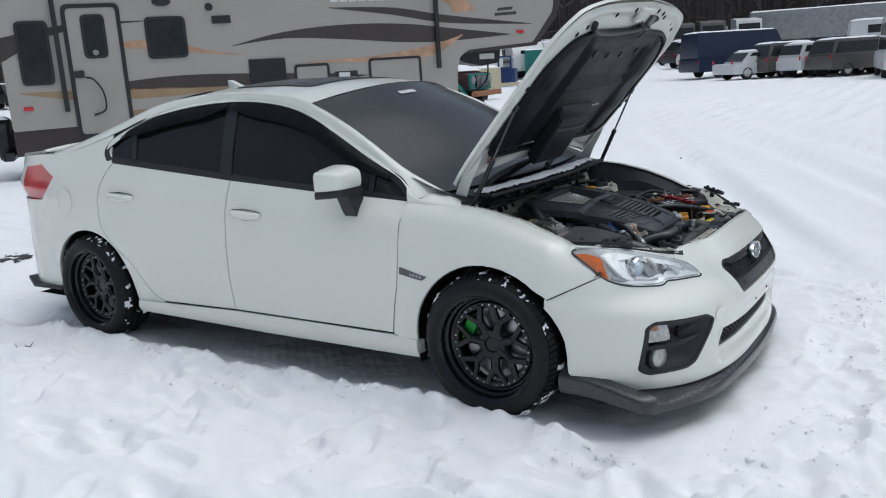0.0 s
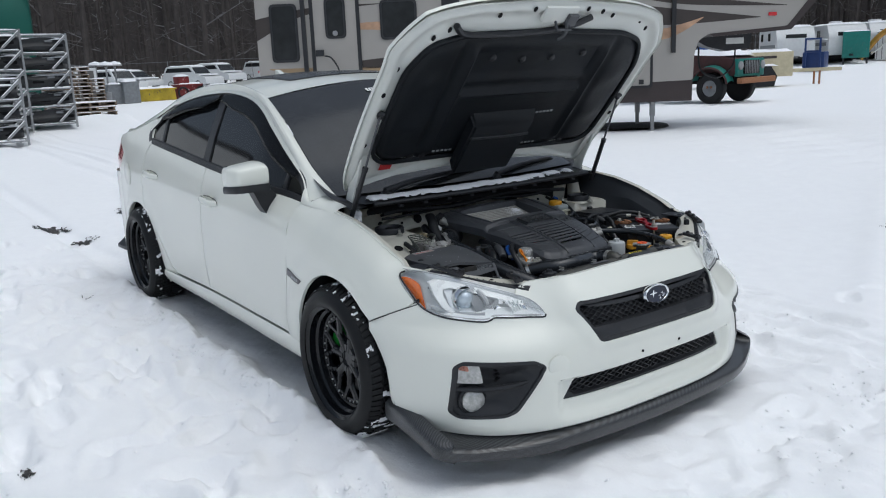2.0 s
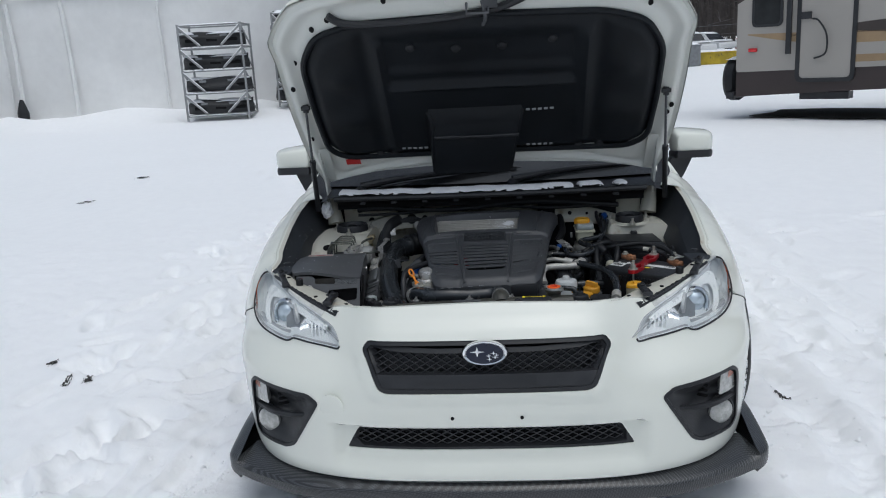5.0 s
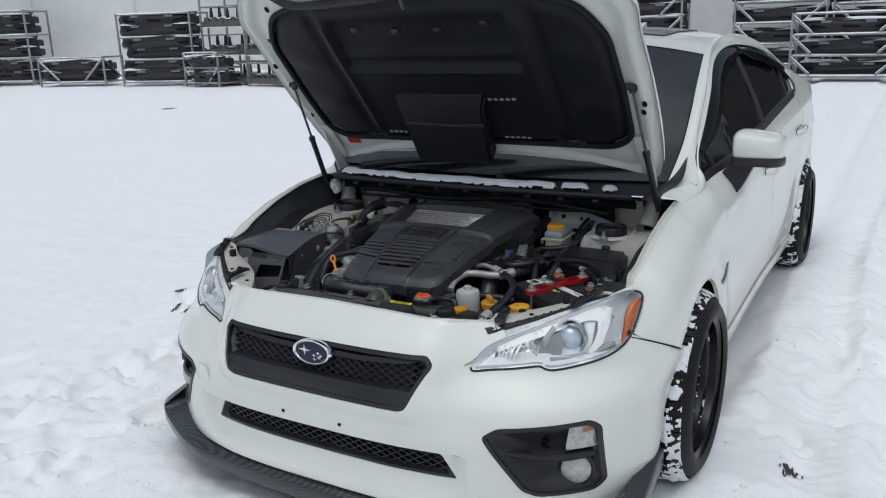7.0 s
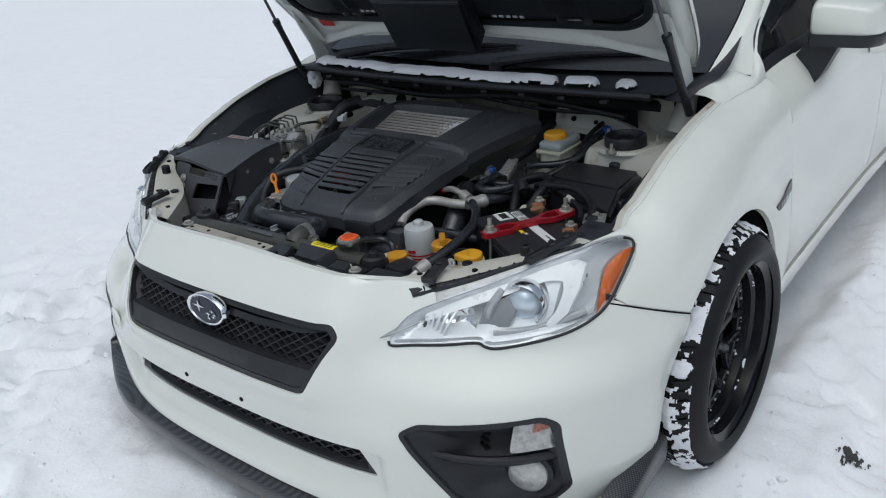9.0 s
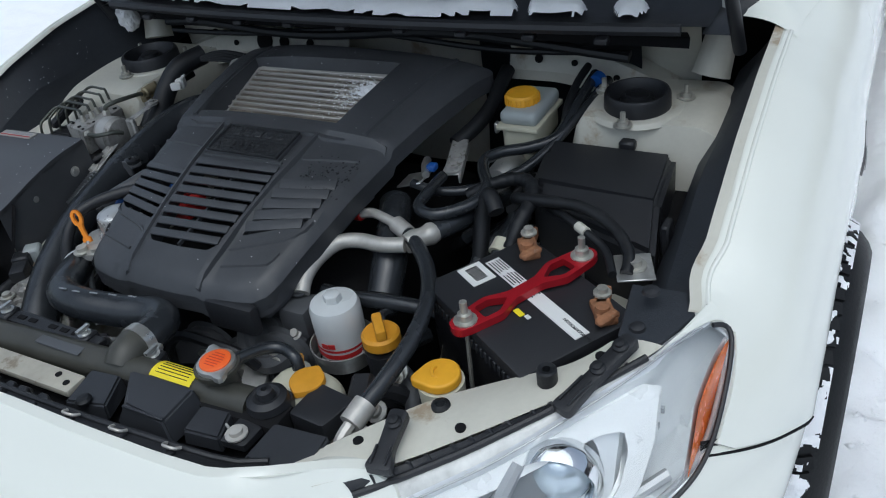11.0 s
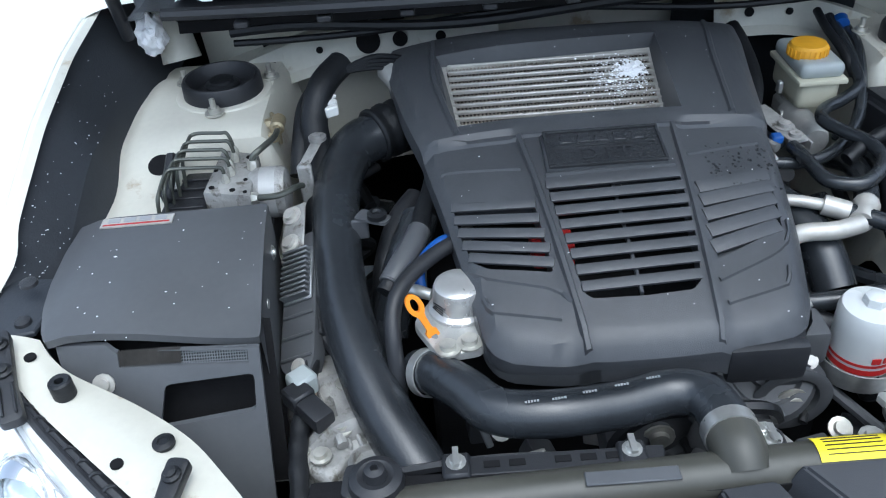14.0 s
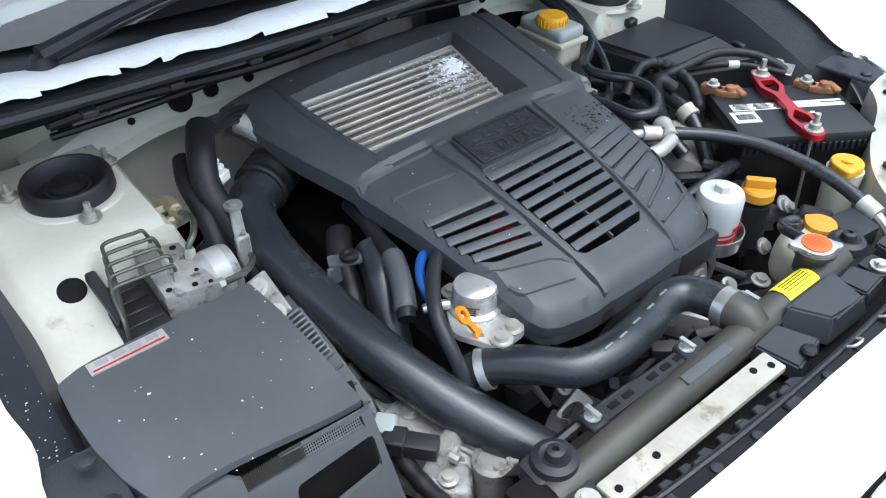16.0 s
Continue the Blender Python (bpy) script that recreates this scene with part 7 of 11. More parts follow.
ic_top = lambda x, y: core_z(x) + .0065
patchy_snow("snow_patch", .026, .078, .024, .026, ic_top, .0035, ic, 4.2)
frost = bmesh.new()
for k in range(620):
    x, y = rnd.gauss(.040, .032), rnd.gauss(.062, .030)
    if not (-.014 < x < .112 and -.10 < y < .104 - .05 * max(0, x)):
        continue
    r = rnd.uniform(.0006, .0019)
    z = ic_top(x, y) - .0005
    q = [frost.verts.new((x + r * dx * rnd.uniform(.7, 1.6), y + r * dy * rnd.uniform(.7, 1.6), z + r * dz)) for dx, dy, dz in ((1, 0, 0), (0, 1, 0), (-1, 0, 0), (0, -1, 0), (0, 0, .8))]
    for i in range(4):
        frost.faces.new((q[i], q[(i + 1) % 4], q[4]))
tagged(part("snow_dust", frost, SNOW_CAP, ic, "dusting of fresh snow grains", smooth=0), kind="stuff")
clump = bmesh.new()
bmesh.ops.create_icosphere(clump, subdivisions=4, radius=1)
for q in clump.verts:
    c = q.co.copy()
    q.co = Vector((-.130, -.668, .868)) + Vector((c.x * .024, c.y * .022, c.z * .036)) * (1 + .30 * noise.noise(c * 2.2) + .14 * noise.noise(c * 6))
part("snow_clump", clump, SNOW_CAP, car, "clump of snow by the bonnet hinge")

# ---- hoses and pipes on the car's right of the cover ----
def hose(name, pts, r, material, label="", ribs=0.0, n=12, per=8, parent=None):
    return part(name, tube(pts, r, n, per, ribs=ribs), material, parent or car, label)


def clamp(at, axis, r, parent, w=.012):
    m = Matrix.Translation(at) @ Vector(axis).to_track_quat("Z", "Y").to_matrix().to_4x4()
    b = lathe([(r, -w / 2), (r + .002, -w / 2), (r + .002, w / 2), (r, w / 2)], 24, cap=False)
    join(b, box(.014, .008, w * .9, (r + .005, 0, 0), .001, 1), box(.008, .012, w * .5, (r + .010, 0, 0), .001, 1))
    b.transform(m)
    return part("hose_clamp", b, STEEL, parent)


up = hose("upper_radiator_hose", [(.470, -.262, .660), (.492, -.242, .676), (.530, -.212, .688), (.572, -.178, .694), (.585, -.120, .698), (.574, -.048, .692), (.562, .005, .692), (.572, .036, .695), (.604, .048, .699), (.640, .048, .702)], .0255, HOSE, "thick black rubber radiator hose", per=8, n=16)
clamp((.484, -.250, .670), (.6, .6, .4), .0265, up)
clamp((.628, .048, .701), (1, 0, .1), .0265, up, .016)
for x, y in ((.5905, -.150), (.589, -.122), (.583, -.090), (.577, -.056), (.570, -.022)):
    part("hose_print", join(*[box(.0030 if q % 3 else .0022, .0022, .0005, (x - .0018 * q * .19, y + .0031 * q, .7243)) for q in range(5)]), LAMP_GREY, up)
inlet = hose("intake_pipe", [(.035, -.300, .745), (.060, -.338, .742), (.110, -.362, .735), (.20, -.368, .722), (.30, -.360, .705), (.40, -.345, .685), (.50, -.312, .655), (.585, -.265, .62), (.64, -.225, .58)], [.036, .037, .036, .033, .032, .032, .032, .033, .034], HOSE, "big black turbo intake pipe", n=18)
part("pipe_bellows", tube([(.0, -.262, .742), (.02, -.285, .746), (.045, -.318, .745)], .040, 18, 8, ribs=.08, rib_step=2), RUBBER, inlet)
pb = part("pipe_bracket", join(prism(rounded([(-.016, -.012), (.030, -.010), (.030, .010), (-.016, .012)], .005, 2), .004, Matrix.Translation((.262, -.318, .742)) @ Matrix.Rotation(1.1, 4, "Z")), box(.006, .022, .03, (.266, -.330, .728), .002, 1)), SATIN, inlet)
part("bracket_bush", lathe([(.013, 0), (.013, .006), (.007, .008), (.005, .005), (0, .005)], 20, (.268, -.306, .747)), RUBBER, pb)
brd = hose("braided_hose", [(.15, -.228, .735), (.208, -.236, .738), (.251, -.246, .738), (.299, -.253, .735), (.348, -.277, .725), (.382, -.297, .71)], .0125, RUBBER, "black braided hose")
part("braid_sleeve", tube([(.290, -.2515, .7355), (.320, -.263, .731), (.350, -.278, .7245), (.372, -.291, .715)], .0150, 18, 10, ribs=.05, rib_step=1), SATIN, brd, "woven grey-black sleeve")
hose("breather_pipe", [(.300, -.190, .735), (.327, -.198, .745), (.360, -.233, .747), (.393, -.262, .745), (.423, -.280, .738), (.448, -.287, .722), (.468, -.287, .700), (.485, -.285, .665), (.495, -.285, .62)], .0100, BLACK, "slim black breather pipe")
hose("engine_pipe", [(.24, -.25, .72), (.29, -.27, .70), (.33, -.29, .66), (.36, -.30, .62)], .026, HOSE)
hose("engine_pipe", [(.16, -.255, .70), (.20, -.28, .69), (.26, -.30, .66), (.30, -.31, .60)], .020, BLACK)
hose("blue_hose", [(.296, -.175, .728), (.311, -.196, .737), (.322, -.224, .738), (.345, -.246, .733), (.368, -.254, .722), (.385, -.250, .70)], .0070, BLUE_PLASTIC, "thin blue silicone hose")
pump = part("fuel_pump_can", lathe([(.037, -.045), (.037, -.014), (.0315, -.010), (.0305, .012), (.0285, .018), (.022, .022), (.010, .0235), (0, .0235)], 32, (.414, -.208, .724)), POLISHED, car, "shiny round metal fuel pump can")
part("pump_flange", prism(rounded([(-.055, -.02), (.0, -.05), (.06, -.02), (.055, .03), (.0, .045), (-.05, .025)], .012, 3), .010, Matrix.Translation((.435, -.215, .695)), .003), ALU, pump)
for p in ((.485, -.225, .705), (.375, -.215, .705), (.478, -.20, .705)):
    part("pump_bolt", bolt(p, .009, .010), ZINC, pump)
part("pump_print", join(*[box(.0008, .020 - .003 * (k % 3), .0014, m=Matrix.Translation((.414, -.208, .716 + .0035 * k)) @ Matrix.Rotation(-1.0 + .05 * k, 4, "Z") @ Matrix.Translation((.0312, 0, 0))) for k in range(4)]), INK, pump)
part("pump_pipe", tube([(.400, -.240, .716), (.390, -.258, .716), (.384, -.272, .714)], [.007, .0085, .006], 10), STEEL, pump)
d_ = Vector((.23, .43, -.87)).normalized()
n_ = Vector((.743, .216, .633))
n_ = (n_ - d_ * n_.dot(d_)).normalized()
DM = Matrix.Translation((.450, -.258, .740)) @ Matrix.Scale(.84, 4) @ Matrix((d_, n_.cross(d_), n_)).transposed().to_4x4()
o_ = [(.018 * math.cos(t) - .004, .0115 * math.sin(t)) for t in np.linspace(.50, 5.78, 20)] + [(.018, -.0045), (.036, -.0042), (.040, -.0085), (.050, -.0085), (.050, .0085), (.040, .0085), (.036, .0042), (.018, .0045)]
i_ = [(.0105 * math.cos(t) - .005, .0052 * math.sin(t)) for t in np.linspace(0, 6.283, 17)[:-1]]
db = sheet(o_, lambda u, v: (u, v, .003), .006, holes=[i_], flange=(0, 0, -.006))
db.transform(DM)
bmesh.ops.recalc_face_normals(db, faces=db.faces[:])
ds = part("dipstick_handle", db, ORANGE, car, "orange plastic dipstick handle")
de = DM @ Vector((.048, 0, 0))
part("dipstick_tube", tube([de, (.495, -.215, .67), (.54, -.185, .60)], .0045, 8), GREY_METAL, ds)
loom = hose("wiring_loom", [(.34, -.386, .668), (.40, -.392, .652), (.472, -.398, .637), (.54, -.402, .628), (.62, -.392, .618), (.68, -.375, .60)], .0105, RUBBER, "corrugated black wiring loom", ribs=.10, per=10)
part("loom_tape", tube([(.460, -.3975, .6395), (.486, -.399, .6345)], .0125, 12, smooth=False), TAPE, loom, "beige cloth tape")
ac = part("alternator_casting", join(
    lathe([(0, -.115), (.040, -.112), (.052, -.100), (.054, -.070), (.060, -.066), (.060, -.056), (.053, -.052), (.050, .010), (.066, .016), (.068, .030), (.060, .036), (.044, .040), (.040, .062), (.026, .068), (0, .068)], 30, m=Matrix.Translation((.500, -.352, .582)) @ Matrix.Rotation(.35, 4, "Z") @ Matrix.Rotation(math.pi / 2, 4, "Y")),
    box(.10, .075, .060, (.478, -.330, .600), .014, 3, Matrix.Rotation(.35, 4, "Z")),
    box(.060, .050, .045, (.555, -.372, .602), .012, 3, Matrix.Rotation(.9, 4, "Z")),
    lathe([(.026, -.03), (.026, .022), (.020, .026), (.018, .020), (0, .020)], 20, (.575, -.318, .610)),
    tube([(.44, -.335, .62), (.48, -.318, .638), (.53, -.312, .632), (.57, -.318, .60)], [.010, .012, .012, .010], 8),
    tube([(.47, -.372, .625), (.51, -.365, .636), (.55, -.35, .632)], .007, 8)), CAST, car, "dirty cast aluminium housing")
for p in ((.455, -.352, .634), (.496, -.318, .642), (.56, -.375, .628), (.590, -.300, .625), (.53, -.352, .636), (.548, -.395, .618)):
    part("casting_bolt", bolt(p, .0075, .009), ZINC, ac)
part("casting_rib", join(*[box(.085, .005, .020, (.500 + .010 * k, -.372 + .016 * k, .622), .002, 1, Matrix.Rotation(.35, 4, "Z")) for k in range(4)]), CAST, ac)
part("sensor_plug", join(box(.055, .026, .022, (.512, -.385, .652), .004, 2, Matrix.Rotation(.7, 4, "Z")), box(.030, .030, .026, (.492, -.402, .655), .003, 1, Matrix.Rotation(.7, 4, "Z"))), BLACK, car, "black electrical plug")
part("grey_plug", box(.030, .030, .030, (.47, -.40, .655), .004, 1, Matrix.Rotation(.7, 4, "Z")), CLOUDY, car)

# intake box with plate
def quad_box(c, zs, drop):
    bm = bmesh.new()
    t = [bm.verts.new((x, y, z)) for (x, y), z in zip(c, zs)]
    b = [bm.verts.new((x, y, z - drop)) for (x, y), z in zip(c, zs)]
    bm.faces.new(t), bm.faces.new(b[::-1])
    for i in range(4):
        bm.faces.new((t[i], b[i], b[(i + 1) % 4], t[(i + 1) % 4]))
    bmesh.ops.recalc_face_normals(bm, faces=bm.faces[:])
    return bm


BOX_IN, BOX_FRONT = [(.254, -.447), (.372, -.439), (.480, -.432)], [(.480, -.432), (.483, -.590), (.484, -.640), (.492, -.660)]
BOX_OUT = [(.492, -.660), (.470, -.672), (.430, -.684), (.380, -.692), (.320, -.695), (.262, -.692)]
lid_z = lambda x, y: .772 - .026 * ease((x - .30) / .19) * ease((y + .62) / .19) - .006 * ease((x - .40) / .1) - .010 * ease((-.655 - y) / .04)
lid_poly = BOX_IN[:-1] + BOX_FRONT[:-1] + BOX_OUT
bx_ = part("intake_box", sheet(rounded(lid_poly, .006, 2), lambda x, y: (x, y, lid_z(x, y)), .02, flange=(0, 0, -.010)), SATIN, car, "satin black sheet metal air intake box", smooth=25)
wall_ = BOX_OUT + BOX_IN
part("box_side", strip([(x, y, lid_z(x, y) - .004) for x, y in wall_], [(x, y, .56) for x, y in wall_], 3), SATIN, bx_, smooth=25)
fw_ = lambda y, z: (.488 + .055 * (.745 - z) / .10 + .012 * (y + .59), y, z)
slot_ = [(-.588, .727), (-.588, .743), (-.445, .736), (-.445, .723)]
hatch_ = rounded([(-.540, .707), (-.550, .664), (-.442, .676), (-.440, .713)], .006, 2)
part("box_front", sheet([(-.655, .752), (-.600, .750), (-.590, .742), (-.432, .738), (-.430, .58), (-.60, .58), (-.640, .66)], fw_, .016, holes=[slot_, hatch_], flange=(-.006, 0, 0)), SATIN, bx_, "black front wall with mesh slot and window")
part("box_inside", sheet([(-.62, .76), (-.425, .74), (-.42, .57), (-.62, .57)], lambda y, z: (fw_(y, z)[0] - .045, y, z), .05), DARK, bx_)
for k in range(26):
    y = -.520 + .0029 * k
    part("slot_wire", box(.0008, .0011, .016, (fw_(y, .731)[0] - .004, y, .7310), m=Matrix.Rotation(-.5, 4, "Y")), GREY_METAL, bx_)
for k in range(6):
    part("slot_wire", box(.0008, .074, .0010, (fw_(-.483, .7235 + .0030 * k)[0] - .004, -.483, .7235 + .0030 * k)), GREY_METAL, bx_)
for y, z in ((-.606, .712), (-.602, .690)):
    part("box_screw", join(lathe([(.011, 0), (.011, .0015), (0, .0015)], 16), bolt((0, 0, 0), .0075, .006)), BRUSHED, bx_, m=Matrix.Translation(Vector(fw_(y, z)) + Vector((.002, 0, .001))) @ Matrix.Rotation(1.05, 4, "Y"))
# plate with plain shapes in place of the maker's mark
LM = Matrix.Translation((.276, -.612, .7735)) @ Matrix.Rotation(radians(1), 4, "Z")
part("name_plate", box(.020, .092, .002, m=LM), BRUSHED, bx_, "small pale maker's plate with plain bars")
for k in range(4):
    part("plate_mark", box(.009, .015, .001, m=LM @ Matrix.Translation((-.003, -.030 + .020 * k, .0012))), LAMP_GREY, bx_)
part("plate_line", box(.0025, .085, .001, m=LM @ Matrix.Translation((.006, 0, .0012))), RED_PLASTIC, bx_)
for p in ((.30, -.444, .725), (.40, -.440, .722), (.235, -.462, .71)):
    part("box_screw", bolt(p, .006, .004, m=Matrix.Rotation(-math.pi / 2, 4, "X")), STEEL, bx_)
pleat = bmesh.new()
pr = []
for j in range(60):
    y = -.588 + .07 * j / 59
    pr.append([pleat.verts.new((.486 + .004 * (j % 2) + .008 * t, y, .743 - .016 * t)) for t in (0, .5, 1)])
for r, q in zip(pr, pr[1:]):
    for j in range(2):
        pleat.faces.new((r[j], q[j], q[j + 1], r[j + 1]))
part("filter_pleat", pleat, PLEAT, bx_, smooth=0)
EM = Matrix.Translation((.330, -.412, .686)) @ Matrix.Rotation(radians(20), 4, "Y") @ Matrix.Rotation(radians(26), 4, "X")
ecu = part("finned_module", prism(rounded([(-.085, -.026), (.105, -.026), (.125, -.012), (.125, .020), (.100, .026), (-.085, .026)], .006, 2), .022, Matrix.Translation((0, 0, -.022)), .003), SATIN, car, "black electronic module with bare metal fins", m=EM)
part("fin_base", box(.080, .044, .006, (-.018, 0, .002), .002, 1), GREY_METAL, ecu, "grey metal heat sink")
for k in range(10):
    part("module_fin", box(.0036, .040, .014, (-.052 + .0076 * k, 0, .009), .001, 1), GREY_METAL, ecu)
part("module_bracket", join(box(.072, .036, .004, (-.094, -.006, .010), .002, 1), box(.020, .012, .020, (-.060, -.018, .000), .002, 1)), CAST, ecu, "bare metal bracket with two bolts")
for x in (-.112, -.066):
    part("module_screw", join(bolt((x, -.008, .012), .0085, .009), lathe([(.013, 0), (.013, .0015), (0, .0015)], 16, (x, -.008, .0115))), BRUSHED, ecu)
for x in (.040, .070, .100):
    part("module_rib", box(.004, .046, .005, (x, 0, .001), .001, 1), SATIN, ecu)
part("module_screw", bolt((.112, .004, .001), .006, .006), BRUSHED, ecu)
part("module_side", box(.19, .016, .090, (.005, -.024, -.062), .004, 1), SATIN, ecu)
part("module_plug", join(box(.030, .032, .020, (.055, .016, -.016), .003, 1), tube([(.06, .02, -.02), (.09, .035, -.03), (.12, .04, -.06)], .007, 8)), BLACK, ecu)

# brake modulator and its lines
am = part("brake_modulator", prism([(.098, -.534), (.214, -.540), (.232, -.474), (.120, -.478)], .050, Matrix.Translation((0, 0, .722)), .003, 2), CAST, car, "silver brake modulator block with pipes")
for x, y, r in ((.128, -.490, .0045), (.205, -.530, .004), (.215, -.500, .004), (.190, -.486, .003), (.160, -.532, .003), (.222, -.482, .003)):
    part("modulator_plug", lathe([(r, 0), (r, .0012), (r * .5, .0006), (0, .0006)], 12, (x, y, .772)), DARK, am)
part("modulator_motor", lathe([(.030, -.01), (.036, 0), (.036, .034), (.033, .040), (.025, .042), (.010, .042), (0, .045)], 30, m=Matrix.Translation((.178, -.474, .742)) @ Matrix.Rotation(radians(-90), 4, "X")), CAST, am)
part("motor_label", lathe([(.0364, .006), (.0364, .028)], 30, m=Matrix.Translation((.178, -.474, .742)) @ Matrix.Rotation(radians(-90), 4, "X"), cap=False), GALV_SOFT, am)
part("modulator_box", prism(rounded([(.115, -.598), (.250, -.606), (.262, -.545), (.118, -.536)], .008, 2), .085, Matrix.Translation((0, 0, .662)), .004), BLACK, am)
part("modulator_rib", join(*[box(.004, .052, .060, (.140 + .024 * k, -.572, .720), .001, 1) for k in range(5)]), BLACK, am)
part("modulator_seat", box(.16, .10, .05, (.17, -.505, .695), .006, 1), BLACK, am)
for k in range(5):
    px_, py_ = .116 + .019 * k, -.512 + .004 * (k % 2)
    yl, zt = -.572 - .005 * k, .806 - .003 * k
    part("brake_pipe", tube([(px_, py_, .770), (px_, py_ - .001, .792), (px_ - .002, py_ - .006, zt), (px_ - .004, py_ - .016, zt), (px_ - .008, yl + .014, zt), (px_ - .006, yl + .004, zt - .001), (px_ + .002, yl, zt - .003), (px_ + .030, yl - .004, zt - .014), (px_ + .038, yl - .005, zt - .020), (px_ + .042, yl - .006, zt - .034), (px_ + .046, yl - .008, .72), (px_ + .05, yl - .008, .68)], .0027, 8, 4), PIPE, am)
    part("pipe_nut", lathe([(.0062, 0), (.0062, .007), (.0045, .012), (.0034, .015)], 6, (px_, py_, .771)), ZINC, am)
part("pipe_holder", box(.085, .014, .018, (.168, -.596, .772), .003, 1, Matrix.Rotation(.05, 4, "Z") @ Matrix.Rotation(.28, 4, "Y")), BLACK, am)
for pts in ([(.222, -.478, .762), (.226, -.462, .764), (.226, -.440, .765), (.218, -.424, .766), (.205, -.415, .764), (.190, -.410, .756)], [(.160, -.480, .771), (.158, -.478, .788), (.150, -.466, .796), (.120, -.452, .796), (.090, -.452, .790), (.070, -.455, .782)]):
    part("brake_pipe", tube(pts, .0045, 8), PIPE, am)
    part("pipe_nut", lathe([(.008, 0), (.008, .010), (.006, .014)], 6, m=Matrix.Translation(pts[0]) @ (Vector(pts[1]) - Vector(pts[0])).to_track_quat("Z", "Y").to_matrix().to_4x4()), ZINC, am)
part("purge_valve", join(box(.034, .006, .042, (.040, -.462, .770), .002, 1, Matrix.Rotation(.4, 4, "Z")), lathe([(.011, -.018), (.011, .010), (.007, .012), (.007, .020), (0, .020)], 12, (.060, -.455, .785), "x"), lathe([(.008, -.012), (.010, .0), (.006, .018)], 6, (.046, -.466, .780), "y"), lathe([(.010, 0), (.010, .010), (.005, .014)], 6, (.068, -.462, .765))), BRASS, car, "small brass and aluminium valve")
part("connector", join(box(.024, .026, .024, (.040, -.380, .800), .003, 1, Matrix.Rotation(.5, 4, "Z")), box(.010, .021, .016, (.056, -.373, .799), .002, 1, Matrix.Rotation(.5, 4, "Z")), box(.012, .030, .005, (.036, -.381, .8125), .001, 1, Matrix.Rotation(.5, 4, "Z"))), LABEL_WHITE, car, "light grey wiring connector")
hose("harness", [(-.03, -.36, .835), (.02, -.385, .825), (.06, -.40, .79), (.10, -.395, .755), (.15, -.395, .72), (.20, -.40, .66)], .021, RUBBER, "thick taped black wiring harness", n=14)
hose("harness", [(-.02, -.40, .80), (.02, -.415, .79), (.08, -.42, .765), (.12, -.425, .73)], .015, RUBBER)
part("bracket_plate", join(box(.060, .016, .004, (.140, -.400, .778), .002, 1, Matrix.Rotation(-.35, 4, "Z") @ Matrix.Rotation(.25, 4, "Y")), lathe([(.013, -.002), (.013, .003), (.006, .003), (.006, .007), (0, .007)], 16, (.114, -.391, .787)), box(.012, .02, .07, (.165, -.408, .740), .003, 1)), CAST, car, "bare metal harness bracket")
part("engine_nut", join(bolt((.010, -.297, .728), .012, .014), box(.06, .05, .012, (.01, -.297, .722), .008)), STEEL, car)
for k in range(4):
    hose("bulkhead_wire", [(-.06, -.26, .80 + .008 * k), (-.03, -.31, .825 + .006 * k), (.0, -.37, .83), (.02, -.40, .815)], .004, RUBBER, n=6)
part("heater_pipe", tube([(-.05, -.29, .81), (-.02, -.275, .80), (.02, -.265, .782), (.035, -.26, .76)], [.018, .016, .012, .011], 12), ALU, car)
part("heater_pipe_tip", lathe([(.010, 0), (.010, .008), (0, .009)], 12, (.030, -.262, .780)), CLOUDY, car)
hose("side_hose", [(.02, -.33, .70), (.10, -.40, .68), (.18, -.41, .66), (.24, -.40, .62)], .018, HOSE)
part("brake_hose_band", tube([(.098, -.398, .6805), (.118, -.404, .676)], .020, 14, smooth=False), SATIN, car)

# ---- the car's left of the cover: reservoir, hoses, battery, fuse box ----
rv = part("brake_fluid_reservoir", join(box(.112, .064, .055, (-.028, .374, .752), .014, 3), box(.126, .076, .009, (-.028, .374, .772), .004, 2), box(.080, .048, .045, (-.025, .372, .718), .008, 2)), RESERVOIR, car, "milky brake fluid reservoir with yellow cap")
part("reservoir_top", box(.116, .068, .026, (-.030, .374, .787), .012, 3), CLOUDY, rv)
rcp = part("reservoir_cap", lathe([(.026, 0), (.029, .003), (.029, .018), (.026, .022), (.010, .023), (0, .023)], 30, (-.021, .365, .794)), YELLOW, rv, "ribbed yellow filler cap")
for k in range(24):
    a = 2 * math.pi * k / 24
    part("cap_grip", box(.003, .002, .014, (-.021 + .0293 * math.cos(a), .365 + .0293 * math.sin(a), .804), m=Matrix.Rotation(a, 4, "Z")), YELLOW, rcp)
part("master_cylinder", join(lathe([(.024, -.05), (.024, .04), (.020, .05), (0, .052)], 20, (.035, .355, .700), "x"), lathe([(.014, 0), (.014, .04)], 14, (-.02, .365, .700)), lathe([(.008, 0), (.008, .035)], 10, (.0, .33, .705), "y"), box(.05, .045, .03, (-.03, .36, .705), .005, 1)), ALU, car, "cast aluminium brake master cylinder")
part("reservoir_clip", box(.012, .008, .020, (.0, .322, .755), .002, 1), STEEL, rv)
hose("brake_servo_hose", [(-.14, .285, .80), (-.10, .288, .79), (-.05, .290, .77), (.0, .282, .755), (.05, .262, .74)], .014, RUBBER)
